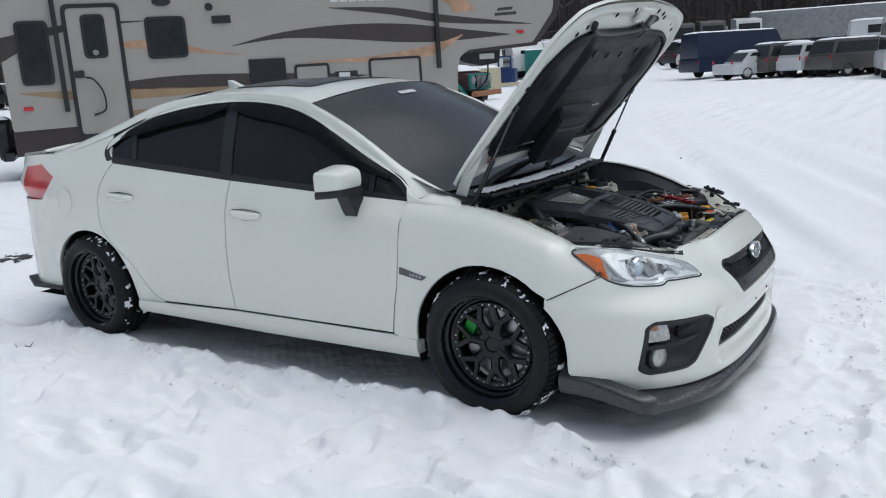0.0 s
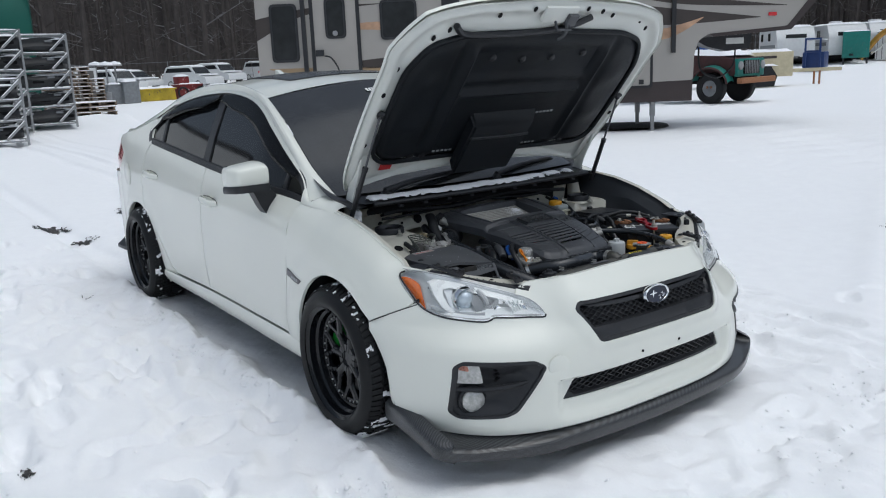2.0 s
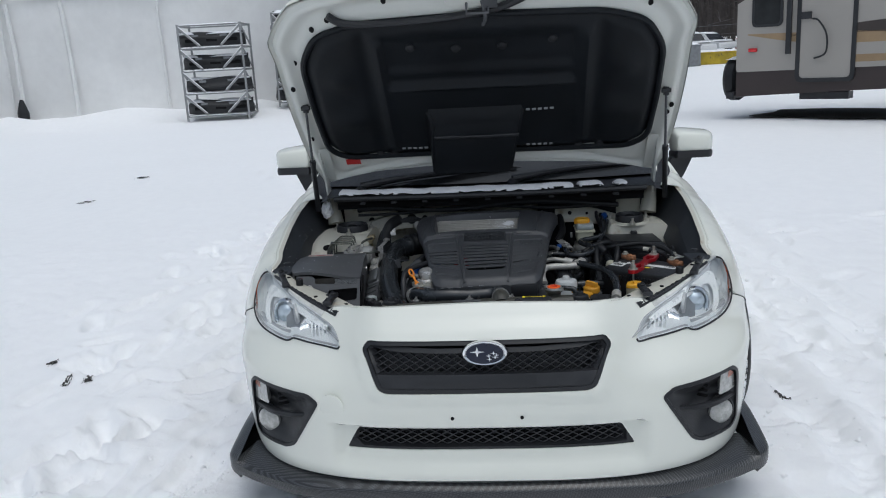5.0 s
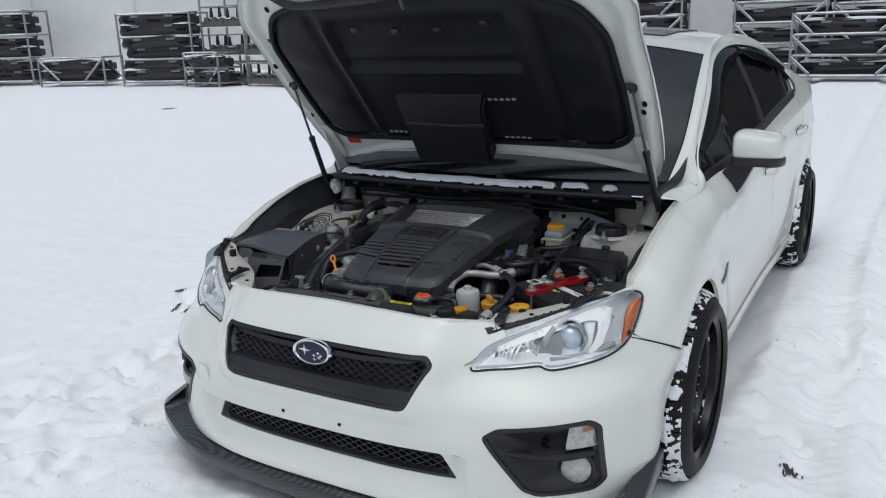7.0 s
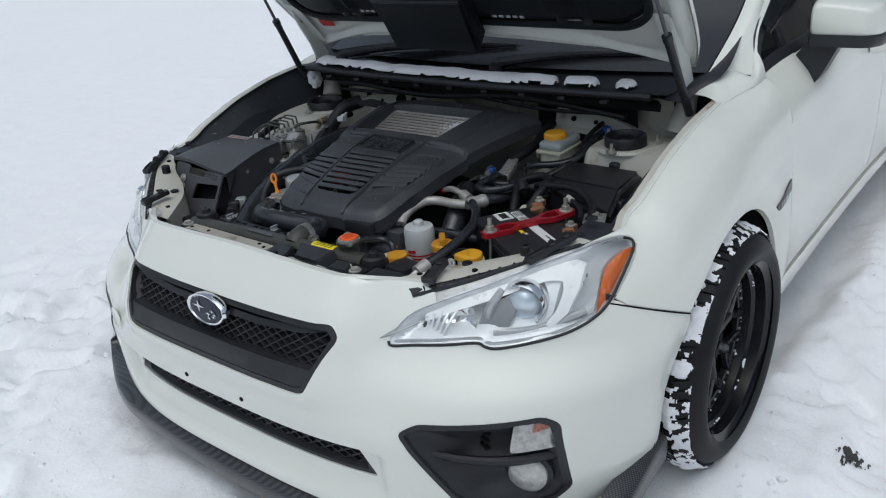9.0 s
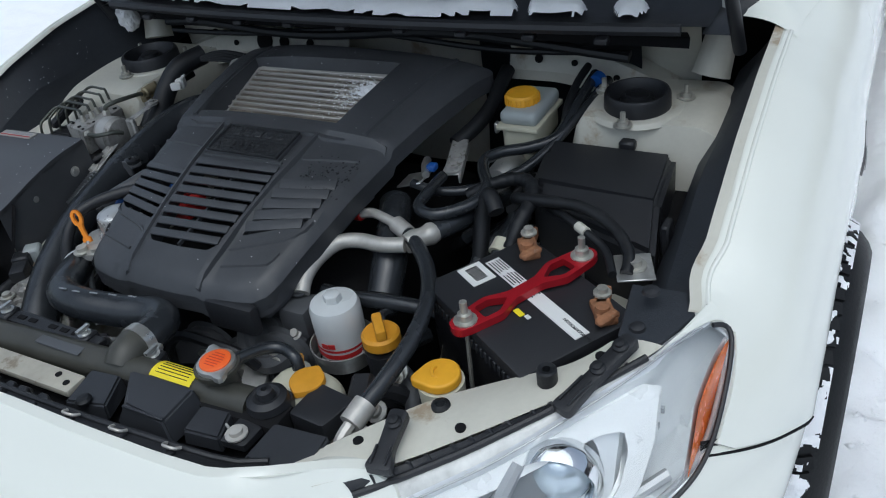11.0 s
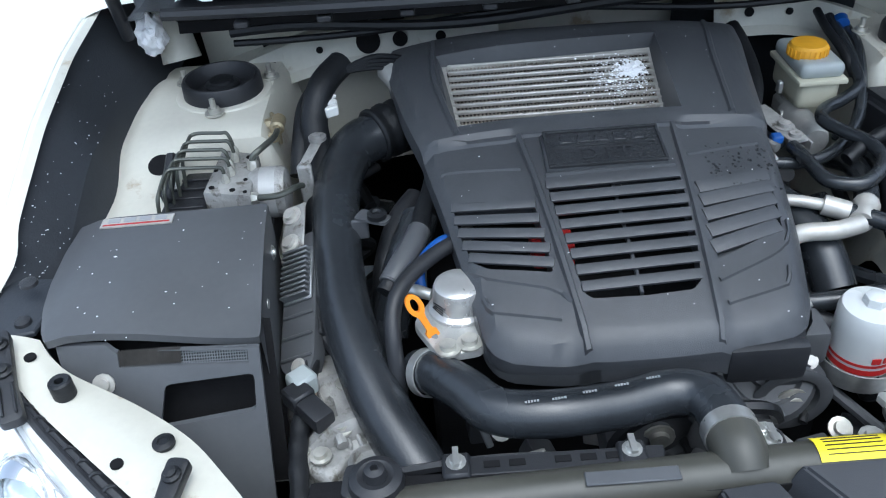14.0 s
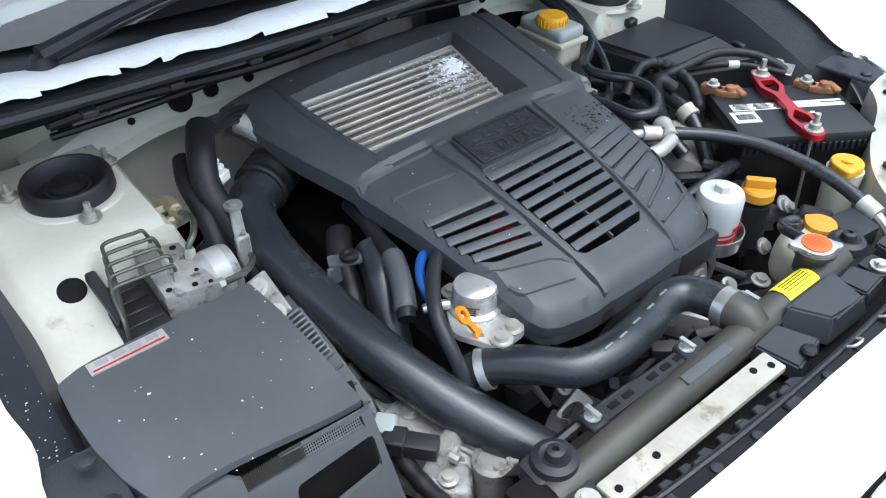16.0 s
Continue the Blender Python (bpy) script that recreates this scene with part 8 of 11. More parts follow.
hose("heater_hose", [(-.15, .452, .80), (-.08, .450, .788), (-.02, .446, .770), (.020, .438, .757), (.048, .402, .750), (.074, .363, .750), (.106, .347, .750), (.140, .360, .749), (.175, .382, .748), (.212, .386, .745), (.243, .368, .742), (.266, .333, .740), (.249, .297, .738), (.200, .291, .738), (.150, .288, .735)], .0098, HOSE, "looped black heater hose")
hose("vacuum_hose", [(-.15, .475, .79), (-.08, .470, .785), (-.02, .455, .77), (.05, .430, .745), (.10, .400, .73), (.155, .345, .722), (.175, .29, .722), (.17, .24, .725)], .0088, HOSE)
hose("vacuum_hose", [(-.16, .435, .81), (-.11, .432, .80), (-.05, .436, .785), (-.01, .442, .76)], .007, RUBBER)
hose("coolant_hose", [(.06, .40, .70), (.12, .43, .69), (.18, .42, .68), (.24, .40, .67), (.30, .40, .64)], .014, HOSE)
hose("turbo_hose", [(.20, .22, .70), (.26, .25, .695), (.31, .27, .68), (.36, .28, .64)], .028, HOSE, "fat black inlet hose", n=16)
hose("coolant_hose", [(.40, .20, .66), (.41, .26, .668), (.405, .33, .672), (.40, .40, .67)], .012, HOSE)
hose("coolant_hose", [(.20, .44, .71), (.25, .445, .70), (.30, .435, .67), (.34, .425, .62)], .0145, HOSE)
part("hose_band", tube([(.252, .4445, .699), (.272, .4415, .690)], .019, 14, smooth=False), RESERVOIR, car)
part("pipe_bracket", join(box(.105, .030, .004, (.095, .287, .742), .002, 1, Matrix.Rotation(.30, 4, "Z") @ Matrix.Rotation(.10, 4, "Y")), box(.10, .004, .014, (.100, .303, .736), .001, 1, Matrix.Rotation(.30, 4, "Z") @ Matrix.Rotation(.10, 4, "Y")), bolt((.105, .292, .742), .009, .008), bolt((.132, .298, .739), .009, .008)), CAST, car, "bare metal pipe bracket with bolts")
part("blue_clip", box(.016, .016, .012, (.143, .266, .746), .002, 1), BLUE_PLASTIC, car, "blue plastic hose clip")
part("blue_clip", tube([(-.135, .465, .802), (-.120, .462, .799)], .0125, 12, smooth=False), BLUE_PLASTIC, car)
part("steel_tube", tube([(.105, .235, .735), (.13, .245, .74), (.16, .262, .74)], .007, 8), STEEL, car)
part("foil_tab", box(.045, .05, .003, (.155, .235, .725), .001, 1, Matrix.Rotation(.3, 4, "X")), STEEL, car)
part("line_cap", join(lathe([(.012, -.012), (.012, .012), (.008, .016)], 12, (.272, .190, .722), "y")), RED_PLASTIC, car, "small red plastic cap")
hp = part("steam_line", tube([(.275, .198, .722), (.272, .220, .727), (.280, .245, .730), (.290, .280, .726)], .0080, 10), BRUSHED, car, "matt aluminium air-conditioning line")
part("line_crimp", tube([(.288, .276, .7265), (.302, .305, .722)], [.0135, .0155, .0155, .0135], 14, smooth=False), BRUSHED, hp)
hose("air_con_hose", [(.300, .302, .722), (.330, .338, .722), (.375, .378, .722), (.430, .408, .720), (.500, .424, .714), (.570, .424, .706), (.625, .415, .695)], .0115, HOSE, "smooth black air-conditioning hose", per=10, n=14)
part("line_crimp", tube([(.615, .417, .698), (.645, .412, .690)], .0155, 14, smooth=False), BRUSHED, hp)
part("line_tail", tube([(.645, .412, .690), (.665, .408, .680), (.69, .405, .655)], .008, 8), BRUSHED, hp)
hp2 = part("suction_line", tube([(.445, .196, .688), (.42, .190, .702), (.385, .192, .712), (.350, .206, .718), (.335, .235, .718), (.335, .275, .718), (.325, .312, .718)], .0120, 12), BRUSHED, car, "matt aluminium suction pipe")
part("line_crimp", tube([(.322, .312, .718), (.298, .328, .718), (.278, .340, .718)], [.015, .018, .015, .018, .015], 14, per=4), BRUSHED, hp2)
hose("suction_hose", [(.280, .338, .718), (.245, .355, .715), (.20, .370, .71), (.15, .378, .70), (.10, .375, .68)], .016, HOSE)
part("pipe_foot", join(box(.05, .05, .05, (.455, .195, .655), .008, 2), bolt((.44, .187, .685), .008, .01)), SATIN, car)
fl_ = part("oil_filter", lathe([(.034, -.085), (.0365, -.082), (.0372, -.03), (.0372, -.008), (.034, .0), (.020, .003), (.019, .003)], 36, (.462, .268, .703)), FILTER_WHITE, car, "white spin-on oil filter with a red band")
part("filter_nut", lathe([(.014, 0), (.013, .011), (.010, .013), (0, .013)], 6, (.462, .268, .7055)), FILTER_WHITE, fl_)
part("filter_band", lathe([(.0376, -.078), (.0376, -.070), (.0374, -.070)], 36, (.462, .268, .703), cap=False), RED_PLASTIC, fl_)
part("filter_band", lathe([(.0376, -.066), (.0376, -.062), (.0374, -.062)], 36, (.462, .268, .703), cap=False), RED_PLASTIC, fl_)
part("filter_mark", join(*[box(.001, .010, .008, (.5005, .278 - .012 * k, .651 - .002 * k), m=Matrix.Rotation(.25 - .3 * k, 4, "Z")) for k in range(2)]), RED_PLASTIC, fl_)
part("filter_cup", lathe([(.040, -.10), (.045, -.095), (.048, -.070), (.050, -.070), (.047, -.098), (.03, -.11)], 30, (.462, .268, .703), cap=False), STEEL, fl_)
oc = part("oil_filler_cap", lathe([(.024, 0), (.0275, .004), (.0275, .018), (.024, .022), (0, .022)], 24, (.478, .352, .662)), AMBERCAP, car, "orange-yellow oil filler cap with a grip")
part("cap_wing", box(.048, .015, .020, (.478, .352, .690), .005, 2, Matrix.Rotation(.7, 4, "Z")), AMBERCAP, oc)
part("filler_tube", lathe([(.030, -.09), (.026, -.04), (.027, 0)], 20, (.478, .352, .655)), BLACK, oc)
ot = bmesh.new()
bmesh.ops.create_uvsphere(ot, u_segments=20, v_segments=12, radius=1)
for q in ot.verts:
    c = q.co.copy()
    q.co = Vector((.605 + .045 * math.copysign(abs(c.x) ** .7, c.x), .305 + .055 * math.copysign(abs(c.y) ** .7, c.y), .640 + .050 * math.copysign(abs(c.z) ** .7, c.z)))
otp = part("overflow_tank", ot, RESERVOIR, car, "milky coolant overflow tank with yellow cap")
part("overflow_cap", prism([((.0235 + .004 * max(0, math.cos(math.pi * k / 9)) ** 8) * math.cos(2 * math.pi * k / 36), (.0235 + .004 * max(0, math.cos(math.pi * k / 9)) ** 8) * math.sin(2 * math.pi * k / 36)) for k in range(36)], .009, Matrix.Translation((.604, .320, .689)), .003), AMBERCAP, otp)
part("cap_tether", tube([(.585, .295, .690), (.575, .287, .694), (.568, .282, .693)], .006, 8), AMBERCAP, otp)
hose("overflow_hose", [(.640, .225, .722), (.615, .232, .720), (.585, .245, .712), (.575, .262, .708), (.580, .285, .705), (.585, .292, .690)], .0085, HOSE, "bent black overflow hose")
wc = part("washer_filler_cap", join(prism(rounded([(.0265 * math.cos(t) + .006 * max(0, math.cos(t + 1.0)) ** 10, .0265 * math.sin(t) - .008 * max(0, math.cos(t + 1.0)) ** 10) for t in np.linspace(0, 6.283, 37)[:-1]], .001, 1), .012, Matrix.Translation((.548, .486, .700)), .004, 3), tube([(.541, .478, .7115), (.548, .477, .714), (.556, .481, .714), (.557, .488, .7115)], .0022, 6)), YELLOW, car, "bright yellow washer fluid cap")
part("washer_neck", lathe([(.026, -.10), (.029, -.03), (.030, 0)], 24, (.548, .486, .698)), RESERVOIR, wc)

BM = Matrix.Translation((.400, .540, 0)) @ Matrix.Rotation(radians(57), 4, "Z")
BATTERY = mat("wet_black_case", (0.009, 0.009, 0.010), 0.30, vary=0.3, scale=20, bump=0.0006, bscale=220)
bat = part("battery", box(.232, .172, .19, (0, 0, .615), .008, 2, None), BATTERY, car, "black car battery with white labels")
bat.data.transform(BM)
lid_ = box(.238, .178, .022, (0, 0, .716), .006, 2)
lid_.transform(BM)
part("battery_lid", lid_, BLACK, bat)
ribs = bmesh.new()
for k in range(22):
    join(ribs, box(.006, .182, .016, (-.112 + .0107 * k, 0, .702), .001, 1))
ribs.transform(BM)
part("battery_rib", ribs, BLACK, bat)


def on_bat(name, u, v, su, sv, material, z=.728, rot=0, label=""):
    b = box(su, sv, .0012, m=Matrix.Translation((u, v, z)) @ Matrix.Rotation(rot, 4, "Z"))
    b.transform(BM)
    return part(name, b, material, bat, label)


on_bat("battery_label", .002, .012, .206, .022, LABEL_WHITE)
on_bat("battery_label", -.088, -.022, .046, .036, LABEL_WHITE)
for k in range(9):
    on_bat("barcode_bar", -.102 + .0036 * k, -.022, .0015 if k % 3 else .0025, .018, INK, .7289)
for k in range(3):
    for j in range(5):
        on_bat("label_line", -.082 + .036 * k, .0040 + .0040 * j, .030 - .004 * ((j + k) % 3), .0012, INK, .7289)
on_bat("label_stripe", .020, -.024, .016, .008, LABEL_YELLOW, .7292)
on_bat("label_mark", .034, -.020, .008, .006, LABEL_WHITE, .7290)
gm = BM @ Matrix.Translation((.092, .014, .729)) @ Matrix.Rotation(math.pi, 4, "Z")
glyphs("battery_lettering", "DANGER/POISON", .0068, gm, INK, bat, .0003)
for u, v in ((-.085, .062), (.09, .055)):
    p = BM @ Vector((u, v, .727))
    post = part("battery_terminal", join(lathe([(.011, 0), (.009, .018), (0, .019)], 16, tuple(p)), box(.046, .026, .012, (p.x - .004, p.y, p.z + .005), .004, 2, Matrix.Rotation(.6, 4, "Z")), box(.042, .020, .018, (p.x - .030, p.y - .010, p.z + .002), .004, 2, Matrix.Rotation(.2, 4, "Z")), box(.014, .034, .010, (p.x + .012, p.y + .010, p.z + .010), .003, 1, Matrix.Rotation(1.1, 4, "Z"))), RUST, bat, "corroded copper battery terminal")
    part("terminal_bolt", bolt((p.x - .030, p.y - .010, p.z + .012), .007, .010), ZINC, post)
part("terminal_plate", box(.06, .05, .003, (.300, .655, .733), .001, 1, Matrix.Rotation(.4, 4, "Z")), STEEL, bat)
part("terminal_bolt", bolt((.300, .655, .735), .010, .012), ZINC, bat)
# red hold-down bar
Pa, Pb = Vector((.476, .490, .742)), Vector((.310, .585, .748))
L_ = (Pb - Pa).length
ang = math.atan2(Pb.y - Pa.y, Pb.x - Pa.x)
RB = Matrix.Translation(Pa - Vector((0, 0, .004))) @ Matrix.Rotation(ang, 4, "Z") @ Matrix.Rotation(-math.asin((Pb.z - Pa.z) / L_), 4, "Y")
bar2 = rounded([(-.018, -.012), (-.022, .0), (-.018, .012), (-.004, .017), (.014, .019), (.044, .0225), (.074, .0095), (.119, .0095), (.149, .0225), (.179, .019), (.197, .017), (.211, .012), (.215, 0), (.211, -.012), (.197, -.017), (.179, -.019), (.149, -.0225), (.119, -.0095), (.074, -.0095), (.044, -.0225), (.014, -.019), (-.004, -.017)], .005, 2)
h1 = rounded([(.022, -.013), (.022, .013), (.044, .0145), (.067, 0), (.044, -.0145)], .004, 2)
h2 = rounded([(.171, -.013), (.171, .013), (.149, .0145), (.126, 0), (.149, -.0145)], .004, 2)
rb = sheet(bar2, lambda u, v: (u, v, 0), .012, holes=[h1, h2], flange=(0, 0, -.011))
rb.transform(RB)
hd = part("battery_hold_down", rb, RED, car, "red anodised battery hold-down bar")
for u in (.0, .193):
    p = RB @ Vector((u, 0, 0))
    part("hold_down_nut", join(lathe([(.016, 0), (.016, .002), (.0095, .003), (.0095, .012), (.005, .013), (.005, .030), (0, .031)], 12, tuple(p))), ZINC, hd)
    part("hold_down_rod", tube([p, p - Vector((-.012, .0, .19))], .003, 8, smooth=False), ZINC, hd)
fb = quad_box([(.022, .428), (.018, .640), (.175, .655), (.165, .452)], (.760, .756, .756, .760), .12)
bmesh.ops.bevel(fb, geom=fb.edges[:], offset=.012, segments=3, affect="EDGES")
fbx = part("fuse_box", fb, BLACK, car, "black plastic fuse box with sloping lid")
f2 = quad_box([(.150, .460), (.155, .650), (.262, .672), (.195, .472)], (.758, .756, .728, .738), .11)
bmesh.ops.bevel(f2, geom=f2.edges[:], offset=.009, segments=2, affect="EDGES")
part("fuse_box_front", f2, BLACK, fbx)
part("fuse_box_latch", box(.02, .026, .018, (.016, .56, .757), .004, 1), BLACK, fbx)
part("fuse_box_latch", box(.03, .012, .05, (.20, .672, .72), .003, 1), BLACK, fbx)
hose("battery_cable", [(.185, .352, .728), (.170, .385, .744), (.158, .425, .755), (.170, .455, .757), (.205, .469, .750), (.245, .466, .735), (.272, .460, .705)], .0105, RUBBER, "ribbed black battery cable", ribs=.08, per=10)
hose("battery_cable", [(.165, .43, .725), (.20, .445, .748), (.215, .50, .760), (.225, .56, .765), (.255, .615, .758), (.29, .645, .745), (.32, .65, .735)], .0085, RUBBER, "black battery cable", ribs=.06)
hose("battery_cable", [(.19, .49, .735), (.235, .535, .752), (.262, .575, .750), (.285, .61, .742), (.33, .635, .738)], .006, RUBBER)
part("cable_tape", tube([(.252, .560, .7515), (.264, .577, .7505)], .0075, 10, smooth=False), BAY_PAINT, car)
hose("battery_cable", [(.235, .425, .74), (.215, .405, .755), (.225, .395, .72), (.26, .40, .66)], .013, RUBBER)

# belt drive and clutter at the front of the block
for (x, y, z, r, name) in ((.505, .108, .565, .050, "idler_pulley"), (.50, .02, .56, .058, "crank_pulley"), (.495, .175, .60, .045, "alternator_pulley")):
    pu = part(name, lathe([(r, -.012), (r + .004, -.010), (r - .003, -.006), (r - .003, .006), (r + .004, .010), (r, .012), (r * .75, .010), (r * .7, .002), (r * .3, .002), (r * .28, .010), (0, .010)], 36, (x, y, z), "x"), SATIN, car, "black belt pulley")
    part("pulley_bolt", bolt((x + .010, y, z), .012, .010, m=Matrix.Rotation(math.pi / 2, 4, "Y")), ZINC, pu)
part("drive_belt", tube([(.53, .15, .60), (.54, .13, .63), (.54, .08, .635), (.53, .0, .62), (.53, -.04, .57), (.53, .0, .51), (.53, .1, .53)], .008, 6), RUBBER, car)
TM = Matrix.Translation((.478, .146, .628)) @ Matrix.Rotation(.75, 4, "Y")
tb = part("alternator_cover", lathe([(.064, -.03), (.066, .0), (.058, .010), (.044, .012), (.040, .006), (.022, .006), (.020, .012), (0, .012)], 32, m=TM), SATIN, car, "dark alternator end cover with bright bolts")
for t in (1.7, 2.4, 3.14, 3.9, 4.6):
    part("cover_bolt", bolt((0, 0, 0), .0062, .007, m=TM @ Matrix.Translation((.052 * math.cos(t), -.052 * math.sin(t), .011))), BRUSHED, tb)
rnd = random.Random(21)
for k in range(46):
    x, y = rnd.uniform(.42, .63), rnd.uniform(-.30, .40)
    z = rnd.uniform(.54, .63)
    if k % 3 == 0:
        part("engine_bolt", bolt((x, y, z + .02), rnd.uniform(.006, .010), .010, m=Matrix.Rotation(rnd.uniform(0, 1), 4, "Y")), ZINC if k % 2 else ALU, block)
    elif k % 3 == 1:
        part("engine_bracket", box(rnd.uniform(.03, .08), rnd.uniform(.015, .04), rnd.uniform(.02, .05), (x, y, z - .02), .005, 2, Matrix.Rotation(rnd.uniform(0, 3), 4, "Z") @ Matrix.Rotation(rnd.uniform(-.6, .6), 4, "X")), rnd.choice((SATIN, SATIN, ALU, BLACK)), block)
    else:
        part("engine_pipe", tube([(x, y, z), (x + rnd.uniform(-.05, .05), y + rnd.uniform(-.06, .06), z - .02), (x + rnd.uniform(-.08, .08), y + rnd.uniform(-.1, .1), z - .06)], rnd.uniform(.005, .011), 8), rnd.choice((RUBBER, SATIN, HOSE)), block)
for k in range(30):
    x, y = rnd.uniform(-.10, .42), rnd.choice((-1, 1)) * rnd.uniform(.27, .42)
    z = rnd.uniform(.58, .66)
    part("engine_pipe", tube([(x, y, z), (x + rnd.uniform(-.07, .07), y + rnd.uniform(-.05, .05), z - rnd.uniform(-.02, .05)), (x + rnd.uniform(-.12, .12), y + rnd.uniform(-.08, .08), z - rnd.uniform(.02, .1))], rnd.uniform(.006, .014), 8), rnd.choice((RUBBER, SATIN, HOSE, HOSE)), block)
hose("oil_pipe", [(.40, .22, .64), (.45, .30, .63), (.50, .40, .62), (.56, .44, .60)], .014, SATIN)
part("lower_harness_plug", join(box(.05, .03, .03, (.57, .375, .66), .005, 1, Matrix.Rotation(.4, 4, "Z")), tube([(.55, .38, .65), (.53, .40, .63), (.50, .42, .58)], .012, 8, ribs=.08)), BLACK, car)
part("tank_bracket", prism(rounded([(.60, .335), (.66, .33), (.665, .385), (.61, .40)], .006, 2), .03, Matrix.Translation((0, 0, .665)), .004), BLACK, car)

# grains of fresh snow lying on the flat black parts
rnd = random.Random(77)
grains = bmesh.new()


def grain(x, y, z):
    r = rnd.uniform(.0005, .0012) * (1.6 if rnd.random() < .06 else 1)
    q = [grains.verts.new((x + r * dx * rnd.uniform(.7, 1.6), y + r * dy * rnd.uniform(.7, 1.6), z + r * dz)) for dx, dy, dz in ((1, 0, .2), (0, 1, .2), (-1, 0, .2), (0, -1, .2), (0, 0, .9))]
    for i in range(4):
        grains.faces.new((q[i], q[(i + 1) % 4], q[4]))


for k in range(34):
    u, v = rnd.random(), rnd.random()
    ax_, ay_ = .254 + .008 * u, -.447 - .245 * u
    bx2, by2 = .483 + .025 * u, -.430 - .215 * u
    gx, gy = ax_ + (bx2 - ax_) * v * .97, ay_ + (by2 - ay_) * v
    grain(gx, gy, lid_z(gx, gy) + .0006)
for k in range(170):
    x, t = rnd.uniform(-.05, .42), rnd.random() ** .7
    z = lin(x, FTOP)
    if rnd.random() < .35 + .65 * ease((x - .1) / .3):
        grain(x + .02 * t, -((fender_y(x, z - .004) - .004) * (1 - t) + .705 * t), (z - .006) * (1 - t) + min(.80, z - .07) * t + .0012)
for k in range(80):
    x, y = rnd.uniform(-.06, .50), rnd.uniform(-.20, .20)
    grain(x, y, cov_z(x, y) + .0008)
tagged(part("snow_grain", grains, SNOW_CAP, car, "scattered grains of fresh snow", smooth=0), kind="stuff")

# ---- the yard ----
TENT = mat("tent_fabric", (0.80, 0.80, 0.79), 0.6, vary=0.10, scale=0.35, fine=4, bump=0.01, bscale=1.2)
GREEN_TARP = mat("green_tarp", (0.008, 0.10, 0.075), 0.55, vary=0.15, scale=0.8)
XZ = Matrix(((1, 0, 0, 0), (0, 0, 1, 0), (0, 1, 0, 0), (0, 0, 0, 1)))
GALV = mat("galvanised_steel", (0.30, 0.305, 0.31), 0.5, metal=0.3, vary=0.2, scale=3)
BUMPER_BLACK = mat("raw_black_plastic", (0.022, 0.023, 0.025), 0.5, vary=0.3, scale=4)
RV_SIDE = mat("trailer_beige", (0.345, 0.325, 0.298), 0.38, vary=0.05, scale=0.6)
RV_BROWN = mat("trailer_brown", (0.042, 0.031, 0.030), 0.45, vary=0.12, scale=1)
RV_DARK = mat("trailer_dark_graphic", (0.050, 0.040, 0.036), 0.4, vary=0.1, scale=2)
RV_GOLD = mat("trailer_gold_graphic", (0.30, 0.21, 0.12), 0.4, vary=0.15, scale=3)
RV_COPPER = mat("trailer_copper_graphic", (0.48, 0.30, 0.19), 0.35, vary=0.25, scale=4)
CREAM = mat("cream_paint", (0.52, 0.46, 0.31), 0.5, vary=0.1, dirt=(0.3, 0.25, 0.18))
NAVY = mat("navy_paint", (0.012, 0.022, 0.055), 0.35, vary=0.1)
GREYCAR = mat("grey_car_paint", (0.11, 0.105, 0.10), 0.35, metal=0.2, vary=0.08)
REDCAR = mat("red_car_paint", (0.33, 0.018, 0.03), 0.35, vary=0.08)
WHITECAR = mat("white_car_paint", (0.62, 0.63, 0.63), 0.4, vary=0.05)
TEAL = mat("teal_paint", (0.015, 0.17, 0.14), 0.5, vary=0.12, dirt=(0.2, 0.2, 0.18))
MAROON = mat("faded_maroon", (0.055, 0.018, 0.018), 0.6, vary=0.25, dirt=(0.12, 0.06, 0.03))
DIGGER = mat("digger_yellow", (0.42, 0.22, 0.03), 0.5, vary=0.2, dirt=(0.2, 0.12, 0.06))
WOOD = mat("weathered_wood", (0.20, 0.15, 0.11), 0.8, vary=0.3, scale=6, bump=0.004, bscale=40)
BLUEBIN = mat("blue_plastic_bin", (0.015, 0.04, 0.14), 0.5, vary=0.15)
YELLOWBIN = mat("yellow_bin", (0.42, 0.31, 0.02), 0.5, vary=0.25, dirt=(0.10, 0.09, 0.06), dirt_at=0.60, scale=3)
REDBIN = mat("red_machine", (0.19, 0.018, 0.018), 0.5, vary=0.35, dirt=(0.6, 0.6, 0.6), dirt_at=0.60, scale=3)
GREYBIN = mat("grey_bin", (0.20, 0.21, 0.22), 0.5, vary=0.15)
GLASS_FAR = mat("dark_glass", (0.02, 0.022, 0.024), 0.12, vary=0.2)
DARKGROUND = mat("bare_wet_gravel", (0.07, 0.068, 0.065), 0.7, vary=0.4, scale=2, bump=0.02, bscale=20)
BARK = mat("winter_bark", (0.066, 0.057, 0.053), 0.9, vary=0.3, scale=1.5)
TWIG = mat("snowy_twig", (0.17, 0.165, 0.165), 0.9, vary=0.5, scale=0.8)
FOREST = mat("far_wood", (0.060, 0.053, 0.051), 1.0, vary=0.5, scale=0.35, fine=3.0, dirt=(0.10, 0.095, 0.095), dirt_at=0.60, stretch=(2.2, 2.2, 0.35))


